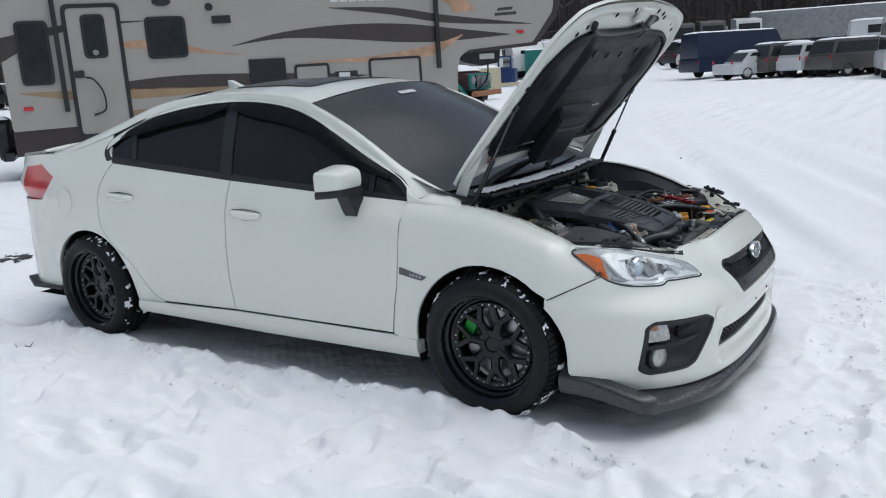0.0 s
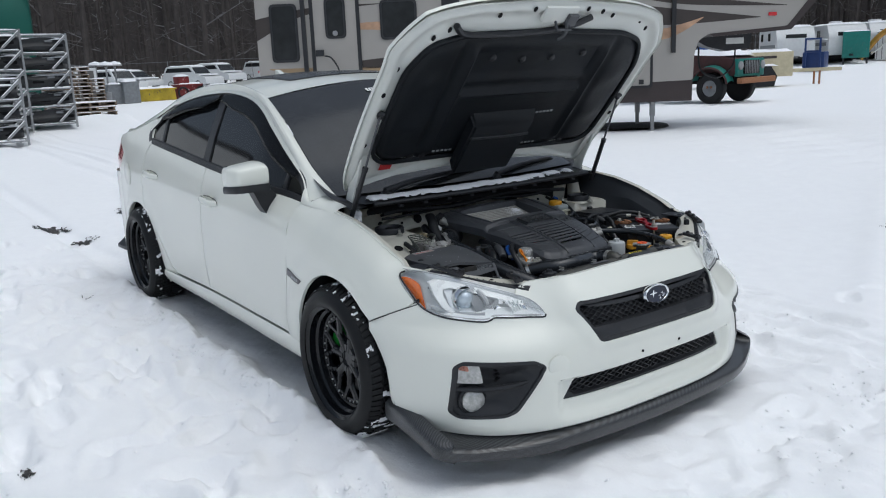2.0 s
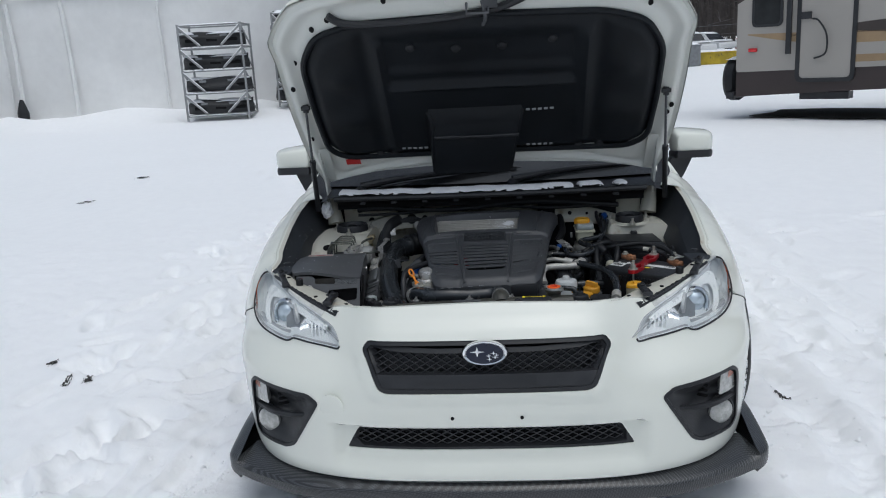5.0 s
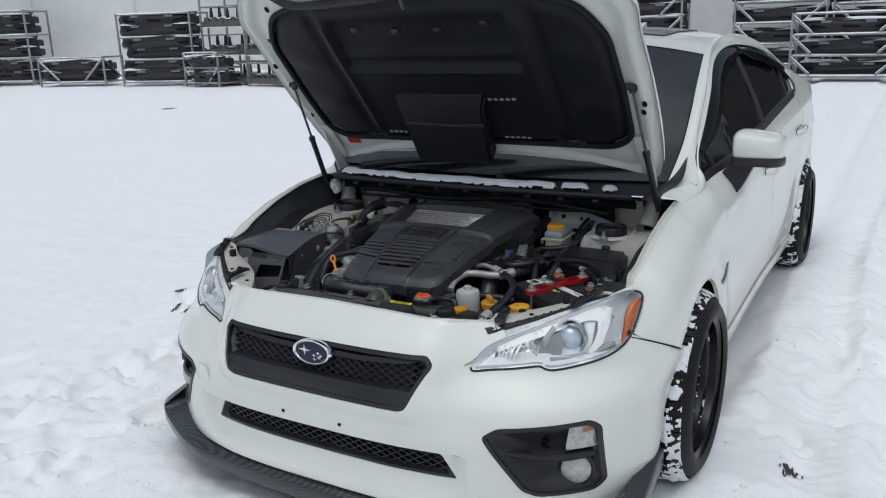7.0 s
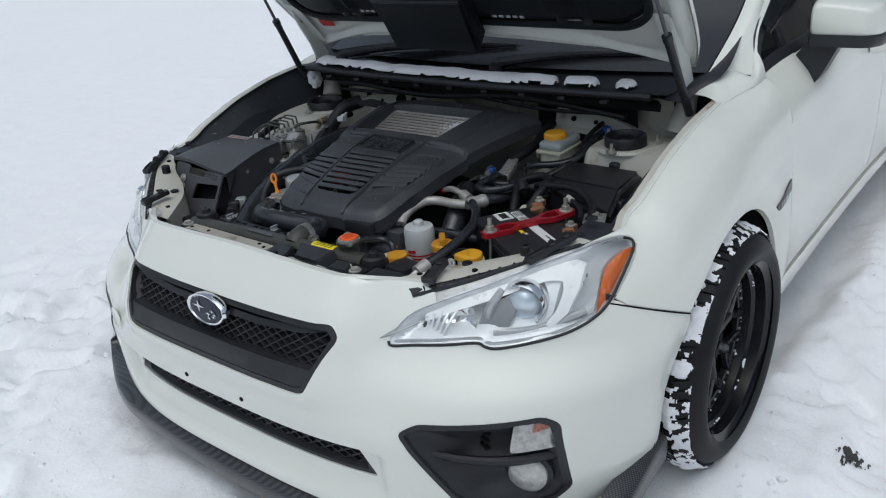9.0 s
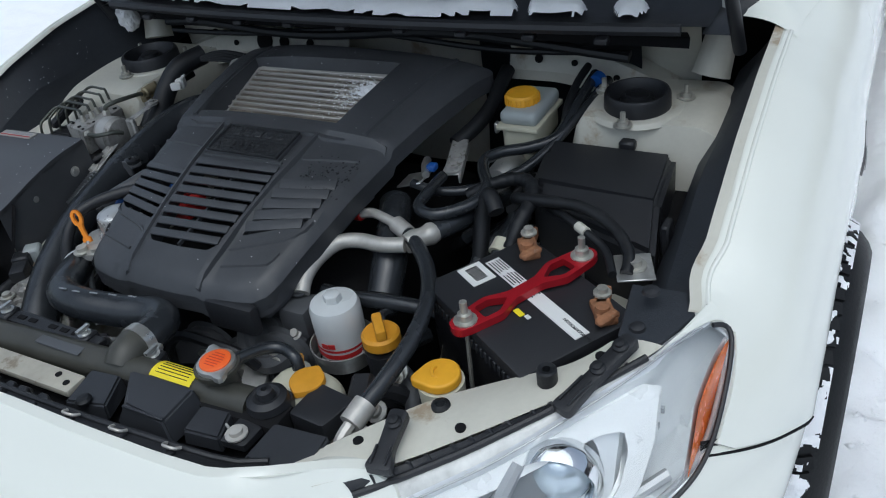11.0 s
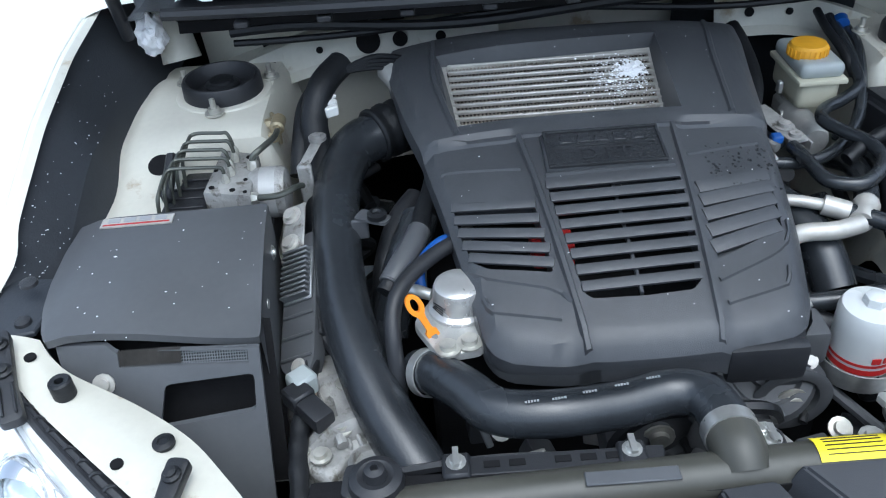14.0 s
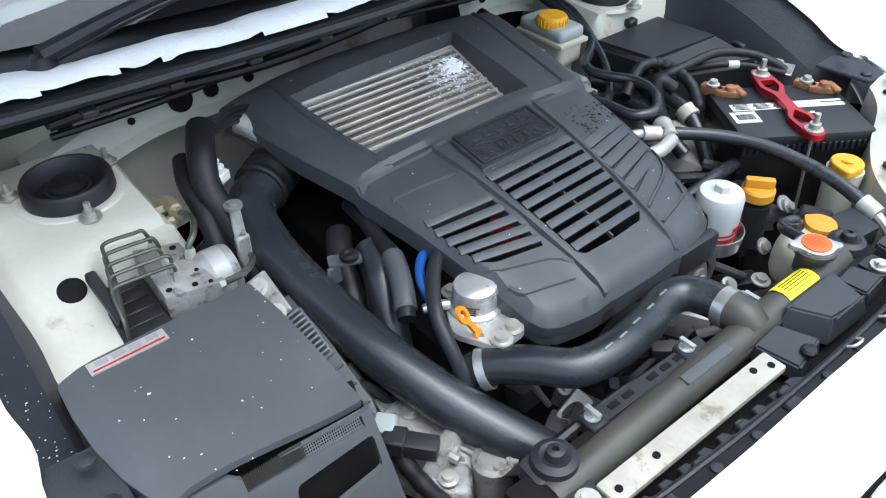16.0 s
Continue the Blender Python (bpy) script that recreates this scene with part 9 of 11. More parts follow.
def snow_slab(poly, at_z, h, m=None):
    """A soft cap of snow over a plan outline."""
    sh = rounded(poly, .08, 3)
    st = max(.08, math.dist((min(p[0] for p in sh), min(p[1] for p in sh)), (max(p[0] for p in sh), max(p[1] for p in sh))) / 22)
    bm = sheet(sh, lambda x, y: (x, y, at_z + h * ease(edge_dist((x, y), sh) / (h * 1.5)) * (.85 + .3 * noise.noise(Vector((x * 1.7, y * 1.7, at_z))))), st)
    if m is not None:
        bm.transform(m)
    return bm


def on_ground(x, y, turn=0, dz=0.0):
    return Matrix.Translation((x, y, snow_z(x, y) + dz)) @ Matrix.Rotation(radians(turn), 4, "Z")


# long fabric tent: wall, curved roof, end panel in green
def tent_part(y0, y1, seg):
    def f(u, v):
        y = y0 + (y1 - y0) * u
        prof = [(0, -.2), (0, 2.2), (-.05, 3.6), (-.9, 5.4), (-2.8, 7.0), (-6, 8.2)]
        k = v * (len(prof) - 1)
        i = min(int(k), len(prof) - 2)
        dx, z = np.array(prof[i]) * (1 - (k - i)) + np.array(prof[i + 1]) * (k - i)
        sag = .05 * math.cos(y * 2 * math.pi / 4.4) * math.exp(-((z - 2.2) / 2) ** 2)
        return (wall_x(y) + dx + sag, y, z)
    return grid(f, seg, 20)


tent = thing("tent_building", "long grey-white fabric tent building with straps", "building")
part("wall", tent_part(-75, .6, 150), TENT, tent)
part("end_panel", tent_part(.6, 2.5, 6), GREEN_TARP, tent, "dark green tarpaulin end panel")
part("gable", grid(lambda u, v: (wall_x(2.5) - 9 * u, 2.5, -.2 + 8 * v * (.3 + .7 * min(1, u * 3))), 8, 8), TENT, tent)
part("green_gable", grid(lambda u, v: (wall_x(2.5) - .02 - .9 * u, 2.52, -.2 + 6.0 * v), 4, 8), GREEN_TARP, tent)
for y in np.arange(-72, 0, 4.4):
    part("seam", tube([(wall_x(y) + .05, y, .2), (wall_x(y) + .06, y, 2.2), (wall_x(y) + .02, y, 3.7), (wall_x(y) - .85, y, 5.4)], .045, 6, 3), TENT, tent)
for y in (-14.4, -12.9):
    part("strap", tube([(wall_x(y) + .35, y, .15), (wall_x(y - .1) + .12, y - .1, 2.0), (wall_x(y - .2) + .06, y - .2, 3.6)], .07, 6, 3), TENT, tent)
part("weight_bag", lathe([(.16, 0), (.17, .2), (.10, .45), (.05, .6)], 10, (wall_x(-14.4) + .40, -14.4, .22)), BUMPER_BLACK, tent)
part("wall_band", tube([(wall_x(y) + .03, y, 3.75) for y in np.linspace(-70, .5, 40)], .06, 6, 1), TENT, tent)


# racks of stored plastic bumpers
def build_rack(L, D, H, levels, braces=True):
    r = thing("storage_rack", "galvanised steel rack stacked with black bumpers under snow", "rack", group="racks by the tent")
    posts = [(-L / 2, -D / 2), (L / 2, -D / 2), (-L / 2, D / 2), (L / 2, D / 2)]
    for x, y in posts:
        part("post", box(.05, .05, H, (x, y, H / 2)), GALV, r)
    for k in range(levels + 1):
        z = .12 + (H - .16) * k / levels
        for y in (-D / 2, D / 2):
            part("beam", box(L, .035, .04, (0, y, z)), GALV, r)
        part("beam_snow", snow_slab([(-L / 2 + .03, -D / 2 - .035), (L / 2 - .03, -D / 2 - .03), (L / 2 - .05, -D / 2 + .07), (-L / 2 + .05, -D / 2 + .09)], z + .015, .045 + .02 * math.sin(k * 2.3 + L)), SNOW_CAP, r)
        for x in (-L / 2, L / 2):
            part("cross_bar", box(.05, D, .05, (x, 0, z)), GALV, r)
        if braces and k < levels:
            s = (H - .16) / levels
            for x, d in ((-L / 2, 1), (L / 2, -1)):
                b = tube([(x, -D / 2 - .02, z + s * .95), (x + d * s * .95, -D / 2 - .02, z + .04)], .034, 4, smooth=False)
                part("brace", b, GALV, r)
                part("brace_snow", tube([(x + d * .03, -D / 2 - .03, z + s * .95 + .02), (x + d * s * .92, -D / 2 - .03, z + .085)], .013, 5, smooth=False), SNOW_CAP, r)
                part("brace", tube([(x, -D / 2 + .05, z + s * .92), (x, D / 2 - .05, z + .06)], .026, 4, smooth=False), GALV, r)
    return r


def build_bumper(L, seed):
    """A bumper shell: swept plan, rounded section, slots and ledges."""
    b = thing("bumper_cover", "black plastic bumper cover topped with snow", "car bumper", group="stored bumpers")
    rn = random.Random(seed)

    def f(u, v):
        x = L * (u - .5)
        t = abs(2 * u - 1)
        y = -.42 + .34 * t ** 4 - .07 * math.sin(v * 3.1) + .03 * math.sin(v * 9 + seed)
        return (x * (1 - .03 * v), y, .02 + .29 * v + .02 * math.sin(u * 9 + seed) * v)
    part("cover", grid(f, 22, 8), BUMPER_BLACK, b)
    part("core", box(L * .92, .48, .19, (0, .04, .13), .05), BUMPER_BLACK, b)
    for k in range(3):
        x0 = (k - 1) * L * .3 + rn.uniform(-.1, .1)
        part("slot", box(L * .16, .05, .07, (x0, -.47 + .04 * abs(k - 1), .12 + .03 * rn.random()), .015, 1), DARK, b)
    for k in range(2):
        part("trim_piece", box(.20, .03, .05, ((k - .5) * L * .42, -.485, .24), .01, 1), GREYBIN, b)
    cut = rn.uniform(-.15, .15) * L
    for a, c in ((-L * .47, cut - rn.uniform(.02, .12)), (cut + rn.uniform(.02, .10), L * .47)):
        part("snow", snow_slab([(a, -.45), (c, -.45), (c, .22), (a, .22)], .275, .065), SNOW_CAP, b)
    return b


bumps = [build_bumper(1.9, k) for k in (1, 2, 5)]
used = [False] * 3


def fill(rack_m, L, levels, H, rows=1):
    rnd_ = random.Random(int(L * 100 + levels + rack_m.translation.y * 7))
    step = (H - .16) / levels
    for k in range(levels):
        for row in range(2 if step > .62 else 1):
            z = .15 + step * k + .30 * row
            q = rnd_.randrange(3)
            m = rack_m @ Matrix.Translation((rnd_.uniform(-.06, .06), rnd_.uniform(-.12, .0), z)) @ Matrix.Rotation(rnd_.uniform(-.05, .05), 4, "Z") @ Matrix.Diagonal(((L - .1) / 1.9, 1, min(1.15, step / .44), 1))
            if not used[q]:
                bumps[q].matrix_basis = m
                used[q] = True
            else:
                copy_thing(bumps[q], m)


rack_kinds = {}
# plan: x, y, turn, length, depth, height, levels
for x, y, turn, L, D, H, lv in ((-19.55, -.15, 90, 2.3, 1.2, 1.6, 3), (-22.3, -2.0, 92, 2.3, 1.3, 2.9, 5), (-22.6, .45, 92, 2.3, 1.3, 2.75, 5), (-23.1, 2.0, 92, 1.7, 1.2, 2.6, 5), (-21.7, -5.6, 94, 2.2, 1.2, 2.7, 4),
                              (-19.9, -8.0, 96, 1.7, 1.2, 2.6, 4), (-16.6, -19.8, 105, 2.6, 1.1, 2.25, 3), (-16.2, -17.4, 86, 1.5, .9, 1.05, 2),
                              (-15.8, -23.0, 108, 2.4, 1.1, .95, 1), (-15.6, -26.4, 108, 2.4, 1.2, 2.5, 3), (-15.2, -29.4, 108, 2.4, 1.2, 2.4, 3)):
    m = on_ground(x, y, turn)
    key = (L, D, H, lv)
    if key in rack_kinds:
        copy_thing(rack_kinds[key], m)
    else:
        r = build_rack(L, D, H, lv, braces=lv > 3 or H < 2)
        r.matrix_basis = m
        rack_kinds[key] = r
    fill(m, L, lv, H)

def build_tray_rack(L, D, H):
    """Open rack with deep trays, thin posts rising past the top level."""
    r = thing("tray_rack", "thin steel tray rack holding upright dark car parts in snow", "rack", group="racks by the tent")
    for x in (-L / 2, L / 2):
        for y in (-D / 2, D / 2):
            part("post", box(.055, .055, H, (x, y, H / 2), .006, 1), GALV, r)
    for k in range(3):
        z = .12 + .84 * k
        for y in (-D / 2, D / 2):
            part("tray_beam", box(L - .04, .04, .17, (0, y, z + .05), .006, 1), GREYCAR, r)
            part("mid_rail", box(L - .04, .035, .045, (0, y, z + .56), .004, 1), GALV, r)
            part("rail_snow", snow_slab([(-L / 2 + .06, y - .03), (L / 2 - .06, y - .03), (L / 2 - .08, y + .04), (-L / 2 + .08, y + .04)], z + .575, .035), SNOW_CAP, r)
        part("tray_snow", snow_slab([(-L / 2 + .03, -D / 2 - .06), (L / 2 - .03, -D / 2 - .05), (L / 2 - .05, -D / 2 + .02), (-L / 2 + .05, -D / 2 + .03)], z - .06, .07), SNOW_CAP, r)
        for x in (-L / 2, L / 2):
            part("side_rail", box(.04, D, .05, (x, 0, z + .56)), GALV, r)
            part("side_rail", box(.04, D, .10, (x, 0, z + .02)), GALV, r)
        part("tray_floor", box(L - .06, D - .06, .02, (0, 0, z - .02)), GALV, r)
    return r


hub0 = thing("upright_car_part", "dark upright metal car part dusted with snow", "car part", group="stored car parts")
part("fin", prism(rounded([(-.07, 0), (-.085, .22), (-.04, .52), (.02, .56), (.07, .30), (.09, 0)], .03, 3), .05, Matrix.Translation((0, -.025, 0)) @ XZ, .015), BUMPER_BLACK, hub0)
part("base", join(box(.30, .55, .20, (.02, .1, .10), .05, 2), lathe([(.11, -.06), (.12, .0), (.10, .06)], 14, (.0, -.22, .14), "y")), GREYCAR, hub0)
part("snow", snow_slab([(-.12, -.12), (.16, -.12), (.16, .34), (-.12, .34)], .20, .06), SNOW_CAP, hub0)
spots = []
for x, y, turn in ((-16.55, -14.9, 83), (-17.1, -17.15, 84)):
    base = on_ground(x, y, turn)
    if not spots:
        tr0 = build_tray_rack(2.05, 1.0, 2.66)
        tr0.matrix_basis = base
    else:
        copy_thing(tr0, base)
    rn_ = random.Random(int(-y * 10))
    for lv in range(3):
        for k in range(5):
            spots.append(base @ Matrix.Translation((-.78 + .38 * k + rn_.uniform(-.05, .05), rn_.uniform(-.28, -.1), .12 + .84 * lv)) @ Matrix.Rotation(rn_.uniform(-.3, .3), 4, "Z") @ Matrix.Diagonal((rn_.uniform(.8, 1.1), 1, rn_.uniform(.85, 1.1), 1)))
hub0.matrix_basis = spots[0]
for m in spots[1:]:
    copy_thing(hub0, m)

# ---- fifth-wheel travel trailer ----
RVM = Matrix.Translation(RV_O) @ Matrix((RV_U, RV_N, Vector((0, 0, 1)))).transposed().to_4x4()
rv_t = thing("travel_trailer", "beige and brown fifth-wheel travel trailer on stabiliser jacks", "trailer")
UP = [(-.30, .86), (-.30, 3.6), (9.2, 3.75), (10.2, 3.55), (10.50, 3.1), (10.42, 2.55), (9.92, 1.93), (8.42, 1.84), (8.22, 1.72), (8.14, 1.45), (8.13, .98)]
part("body", prism(rounded(UP, .05, 2), 2.4, RVM @ XZ), RV_SIDE, rv_t, smooth=30)
part("lower_skirt", prism([(-.30, .42), (-.30, .86), (8.13, .98), (8.12, .58), (4.8, .60), (2.0, .52)], 2.36, RVM @ Matrix.Translation((0, .02, 0)) @ XZ), RV_BROWN, rv_t, "dark brown lower skirt")
part("front_cap", prism([(9.92, 1.93), (10.42, 2.55), (10.50, 3.1), (10.62, 3.0), (10.52, 2.45), (10.0, 1.86), (8.5, 1.78), (8.44, 1.84)], 2.42, RVM @ Matrix.Translation((0, -.01, 0)) @ XZ), RV_BROWN, rv_t)


def rv_sheet(name, poly, material, d=.012, label="", r=0.0):
    sh = rounded(poly, r, 4) if r else poly
    return part(name, prism(sh, d, RVM @ Matrix.Translation((0, -d, 0)) @ XZ), material, rv_t, label, smooth=30)


def swoosh(pts_top, pts_low, material, d=.004):
    a, b = spl(pts_top, 6), spl(pts_low, 6)
    rv_sheet("stripe", a + b[::-1], material, d)


swoosh([(-.3, 2.45), (.5, 2.60), (1.2, 2.66), (2.1, 2.66)], [(-.3, 2.05), (.5, 2.45), (1.2, 2.58), (2.1, 2.65)], RV_DARK)
swoosh([(3.6, 2.15), (4.6, 2.36), (5.8, 2.45), (7.0, 2.42), (8.0, 2.30), (9.4, 2.12)], [(3.6, 2.14), (4.6, 2.24), (5.8, 2.17), (7.0, 2.06), (8.0, 2.04), (9.4, 2.11)], RV_DARK)
swoosh([(5.5, 2.78), (6.8, 2.74), (8.0, 2.55), (9.9, 2.32)], [(5.5, 2.77), (6.8, 2.60), (8.0, 2.40), (9.9, 2.31)], RV_DARK)
swoosh([(.6, 1.46), (1.8, 1.62), (3.0, 1.66), (5.2, 1.55), (6.2, 1.46)], [(.6, 1.45), (1.8, 1.46), (3.0, 1.42), (5.2, 1.40), (6.2, 1.45)], RV_DARK)
swoosh([(-.1, 1.52), (1.0, 1.50), (2.4, 1.46), (3.6, 1.40)], [(-.1, 1.50), (1.0, 1.32), (2.4, 1.30), (3.6, 1.39)], RV_GOLD)
swoosh([(.9, 1.08), (2.0, 1.10), (3.4, 1.06)], [(.9, 1.0), (2.0, .98), (3.4, 1.05)], RV_GOLD)
swoosh([(5.0, 1.78), (6.4, 1.82), (7.6, 1.98), (8.3, 2.16)], [(5.0, 1.76), (6.4, 1.72), (7.6, 1.78), (8.3, 2.14)], RV_COPPER, .006)
swoosh([(1.0, 2.25), (2.2, 2.32), (3.2, 2.08), (3.8, 1.98)], [(1.0, 2.22), (2.2, 2.16), (3.2, 2.03), (3.8, 1.97)], RV_COPPER, .006)
swoosh([(6.9, 2.95), (7.8, 3.0), (8.4, 2.85), (8.6, 2.62)], [(6.9, 2.93), (7.6, 2.90), (8.0, 2.78), (8.1, 2.60)], RV_COPPER, .006)
for (a, b), lb in ((((-.03, 1.63), (.50, 2.72)), ""), (((2.09, 1.98), (2.80, 2.72)), ""), (((1.03, 2.04), (1.43, 2.80)), ""), (((7.6, 2.93), (8.5, 3.4)), "")):
    fr = [(a[0], a[1]), (b[0], a[1]), (b[0], b[1]), (a[0], b[1])]
    w = rv_sheet("window_frame", fr, BLACK, .03, r=.10)
    gl = prism(rounded(shrink(fr, .045), .07, 4), .004, RVM @ Matrix.Translation((0, -.034, 0)) @ XZ)
    part("window_pane", gl, GLASS_FAR, w)
dr_o = [(.74, .66), (1.70, .66), (1.70, 2.98), (.74, 2.98)]
bmr = sheet(rounded(dr_o, .12, 4), lambda s, z: RVM @ Vector((s, -.025, z)), .2, holes=[rounded(shrink(dr_o, .07), .08, 4)], flange=tuple(RV_N * .03))
door = part("door_frame", bmr, BLACK, rv_t, "black rounded door frame")
part("door_panel", prism(rounded(shrink(dr_o, .07), .08, 4), .012, RVM @ Matrix.Translation((0, -.012, 0)) @ XZ), RV_SIDE, door)
part("grab_handle", tube([RVM @ Vector(p) for p in ((1.0, -.03, 1.72), (1.12, -.10, 1.68), (1.25, -.10, 1.45), (1.25, -.10, 1.15), (1.05, -.03, 1.06))], .016, 8), BLACK, door)
part("door_lock", box(.16, .05, .12, m=RVM @ Matrix.Translation((.90, -.03, 1.78))), BLACK, door)
part("door_light", lathe([(.05, 0), (.05, .01), (0, .012)], 16, m=RVM @ Matrix.Translation((1.22, -.05, 2.14)) @ Matrix.Rotation(math.pi / 2, 4, "X")), GALV, door)
part("awning_arm", box(.08, .06, 2.6, m=RVM @ Matrix.Translation((.62, -.05, 2.45))), BLACK, rv_t)
part("awning_arm", box(.08, .06, 1.9, m=RVM @ Matrix.Translation((7.72, -.05, 2.46))), BLACK, rv_t)
vf = rv_sheet("fridge_vent", [(3.87, 1.43), (4.56, 1.43), (4.56, 1.88), (3.87, 1.88)], BLACK, .03, "black louvred vent")
for k in range(4):
    part("vent_slat", box(.62, .03, .03, m=RVM @ Matrix.Translation((4.215, -.045, 1.50 + .10 * k))), BLACK, vf)
rv_sheet("small_vent", [(3.28, 2.56), (3.62, 2.56), (3.62, 2.70), (3.28, 2.70)], BLACK, .03)
part("round_vent", lathe([(.07, 0), (.07, .03), (0, .03)], 18, m=RVM @ Matrix.Translation((3.25, 0, 2.86)) @ Matrix.Rotation(math.pi / 2, 4, "X")), BLACK, rv_t)
part("porch_light", lathe([(.13, 0), (.11, .05), (0, .06)], 20, m=RVM @ Matrix.Translation((2.43, 0, 2.98)) @ Matrix.Rotation(math.pi / 2, 4, "X") @ Matrix.Diagonal((1.3, .6, 1, 1))), BLACK, rv_t)
for a, b in (((6.22, .86), (7.34, 1.78)), ((4.72, .98), (5.42, 1.74))):
    o = [(a[0], a[1]), (b[0], a[1]), (b[0], b[1]), (a[0], b[1])]
    hb = sheet(rounded(o, .08, 4), lambda s, z: RVM @ Vector((s, -.02, z)), .3, holes=[rounded(shrink(o, .05), .05, 4)], flange=tuple(RV_N * .02))
    hb_o = part("hatch_frame", hb, BLACK, rv_t)
    part("hatch_panel", prism(rounded(shrink(o, .05), .05, 4), .010, RVM @ Matrix.Translation((0, -.010, 0)) @ XZ), RV_SIDE, hb_o)
    for s in (.28, .80):
        part("hatch_lock", box(.09, .03, .09, m=RVM @ Matrix.Translation((a[0] + (b[0] - a[0]) * s, -.02, a[1] + .12))), BLACK, hb_o)
rv_sheet("furnace_vent", [(5.52, 1.0), (5.98, 1.0), (5.98, 1.56), (5.52, 1.56)], BLACK, .02)
rv_sheet("furnace_grille", [(5.60, 1.42), (5.82, 1.42), (5.82, 1.54), (5.60, 1.54)], WHITECAR, .026)
for s, z in ((.0, 1.24), (9.62, 2.16)):
    part("marker_lamp", box(.16, .04, .07, bevel=.02, m=RVM @ Matrix.Translation((s, -.02, z))), TAIL, rv_t, "red marker lamp")
# the maker's lettering as plain shapes
for k in range(7):
    rv_sheet("lettering_bar", [(5.55 + .19 * k, 2.88), (5.70 + .19 * k, 2.88), (5.70 + .19 * k, 3.06), (5.55 + .19 * k, 3.06)], WHITECAR, .008)
rv_sheet("lettering_bar", [(9.05, 2.50), (9.55, 2.52), (9.55, 2.58), (9.05, 2.56)], RV_DARK, .006)
rv_sheet("lettering_bar", [(9.10, 2.60), (9.45, 2.62), (9.48, 2.68), (9.13, 2.66)], RV_DARK, .006)
for s, n_ in ((7.40, .22), (7.40, 1.5)):
    part("stabiliser_jack", join(box(.09, .09, .6, m=RVM @ Matrix.Translation((s, n_, .60))), box(.065, .065, .62, m=RVM @ Matrix.Translation((s, n_, .32)))), GALV, rv_t, "galvanised stabiliser jack leg")
for s in (4.15, 3.25):
    for n_ in (.14, 2.26):
        wr = part("trailer_wheel", lathe([(.20, -.11), (.36, -.11), (.38, -.06), (.38, .06), (.36, .11), (.22, .11), (.20, .05), (0, .05)], 32, m=RVM @ Matrix.Translation((s, n_, .38)) @ Matrix.Rotation(math.pi / 2, 4, "X")), RUBBER, rv_t, "black trailer tyre on a silver wheel")
        part("trailer_rim", lathe([(.21, .0), (.20, .03), (.06, .02), (.05, .05), (0, .05)], 24, m=RVM @ Matrix.Translation((s, n_ - .06, .38)) @ Matrix.Rotation(math.pi / 2, 4, "X")), STEEL, wr)
sp = part("spare_wheel", lathe([(.12, -.12), (.36, -.12), (.40, -.07), (.40, .07), (.36, .12), (0, .12)], 32, m=RVM @ Matrix.Translation((-.50, .55, .72)) @ Matrix.Rotation(math.pi / 2, 4, "Y")), RUBBER, rv_t, "covered black spare wheel on the rear")
part("spare_snow", snow_slab([(-.62, .25), (-.40, .25), (-.40, .85), (-.62, .85)], 1.08, .08, RVM), SNOW_CAP, sp)
part("rear_bumper", box(.14, 2.3, .12, m=RVM @ Matrix.Translation((-.42, 1.2, .44))), BLACK, rv_t)
part("hitch_pin_box", prism([(8.25, 1.84), (9.6, 1.86), (9.55, 1.55), (9.1, 1.50), (8.7, 1.60)], .5, RVM @ Matrix.Translation((0, .95, 0)) @ XZ), BLACK, rv_t, "black hitch pin box under the overhang")
part("hitch_sticker", box(.36, .01, .12, m=RVM @ Matrix.Translation((9.25, .94, 1.70))), LABEL_WHITE, rv_t)
part("hitch_cable", tube([RVM @ Vector(p) for p in ((8.5, .9, 1.6), (8.55, .9, 1.15), (8.9, .9, .98), (9.2, .9, 1.2), (9.25, .9, 1.55))], .018, 6), RUBBER, rv_t)
part("chassis_step", box(.8, .3, .12, m=RVM @ Matrix.Translation((1.2, .25, .42))), BLACK, rv_t)
# ground kept bare of snow under the trailer
bare = rounded([(-.2, .3), (7.9, .5), (8.0, 2.3), (-.2, 2.3)], .3, 3)
patch = sheet(resample(bare, .3), lambda s, n_: RVM @ Vector((s + .2 * noise.noise(Vector((s, n_, 0))), n_ + .25 * noise.noise(Vector((s * .8, n_, 5))), .075)), .5)
for vtx in patch.verts:
    vtx.co.z = snow_z(vtx.co.x, vtx.co.y) + .03
solid("bare_ground", patch, DARKGROUND, "wet dark gravel bare of snow under the trailer", "gravel", kind="structure")


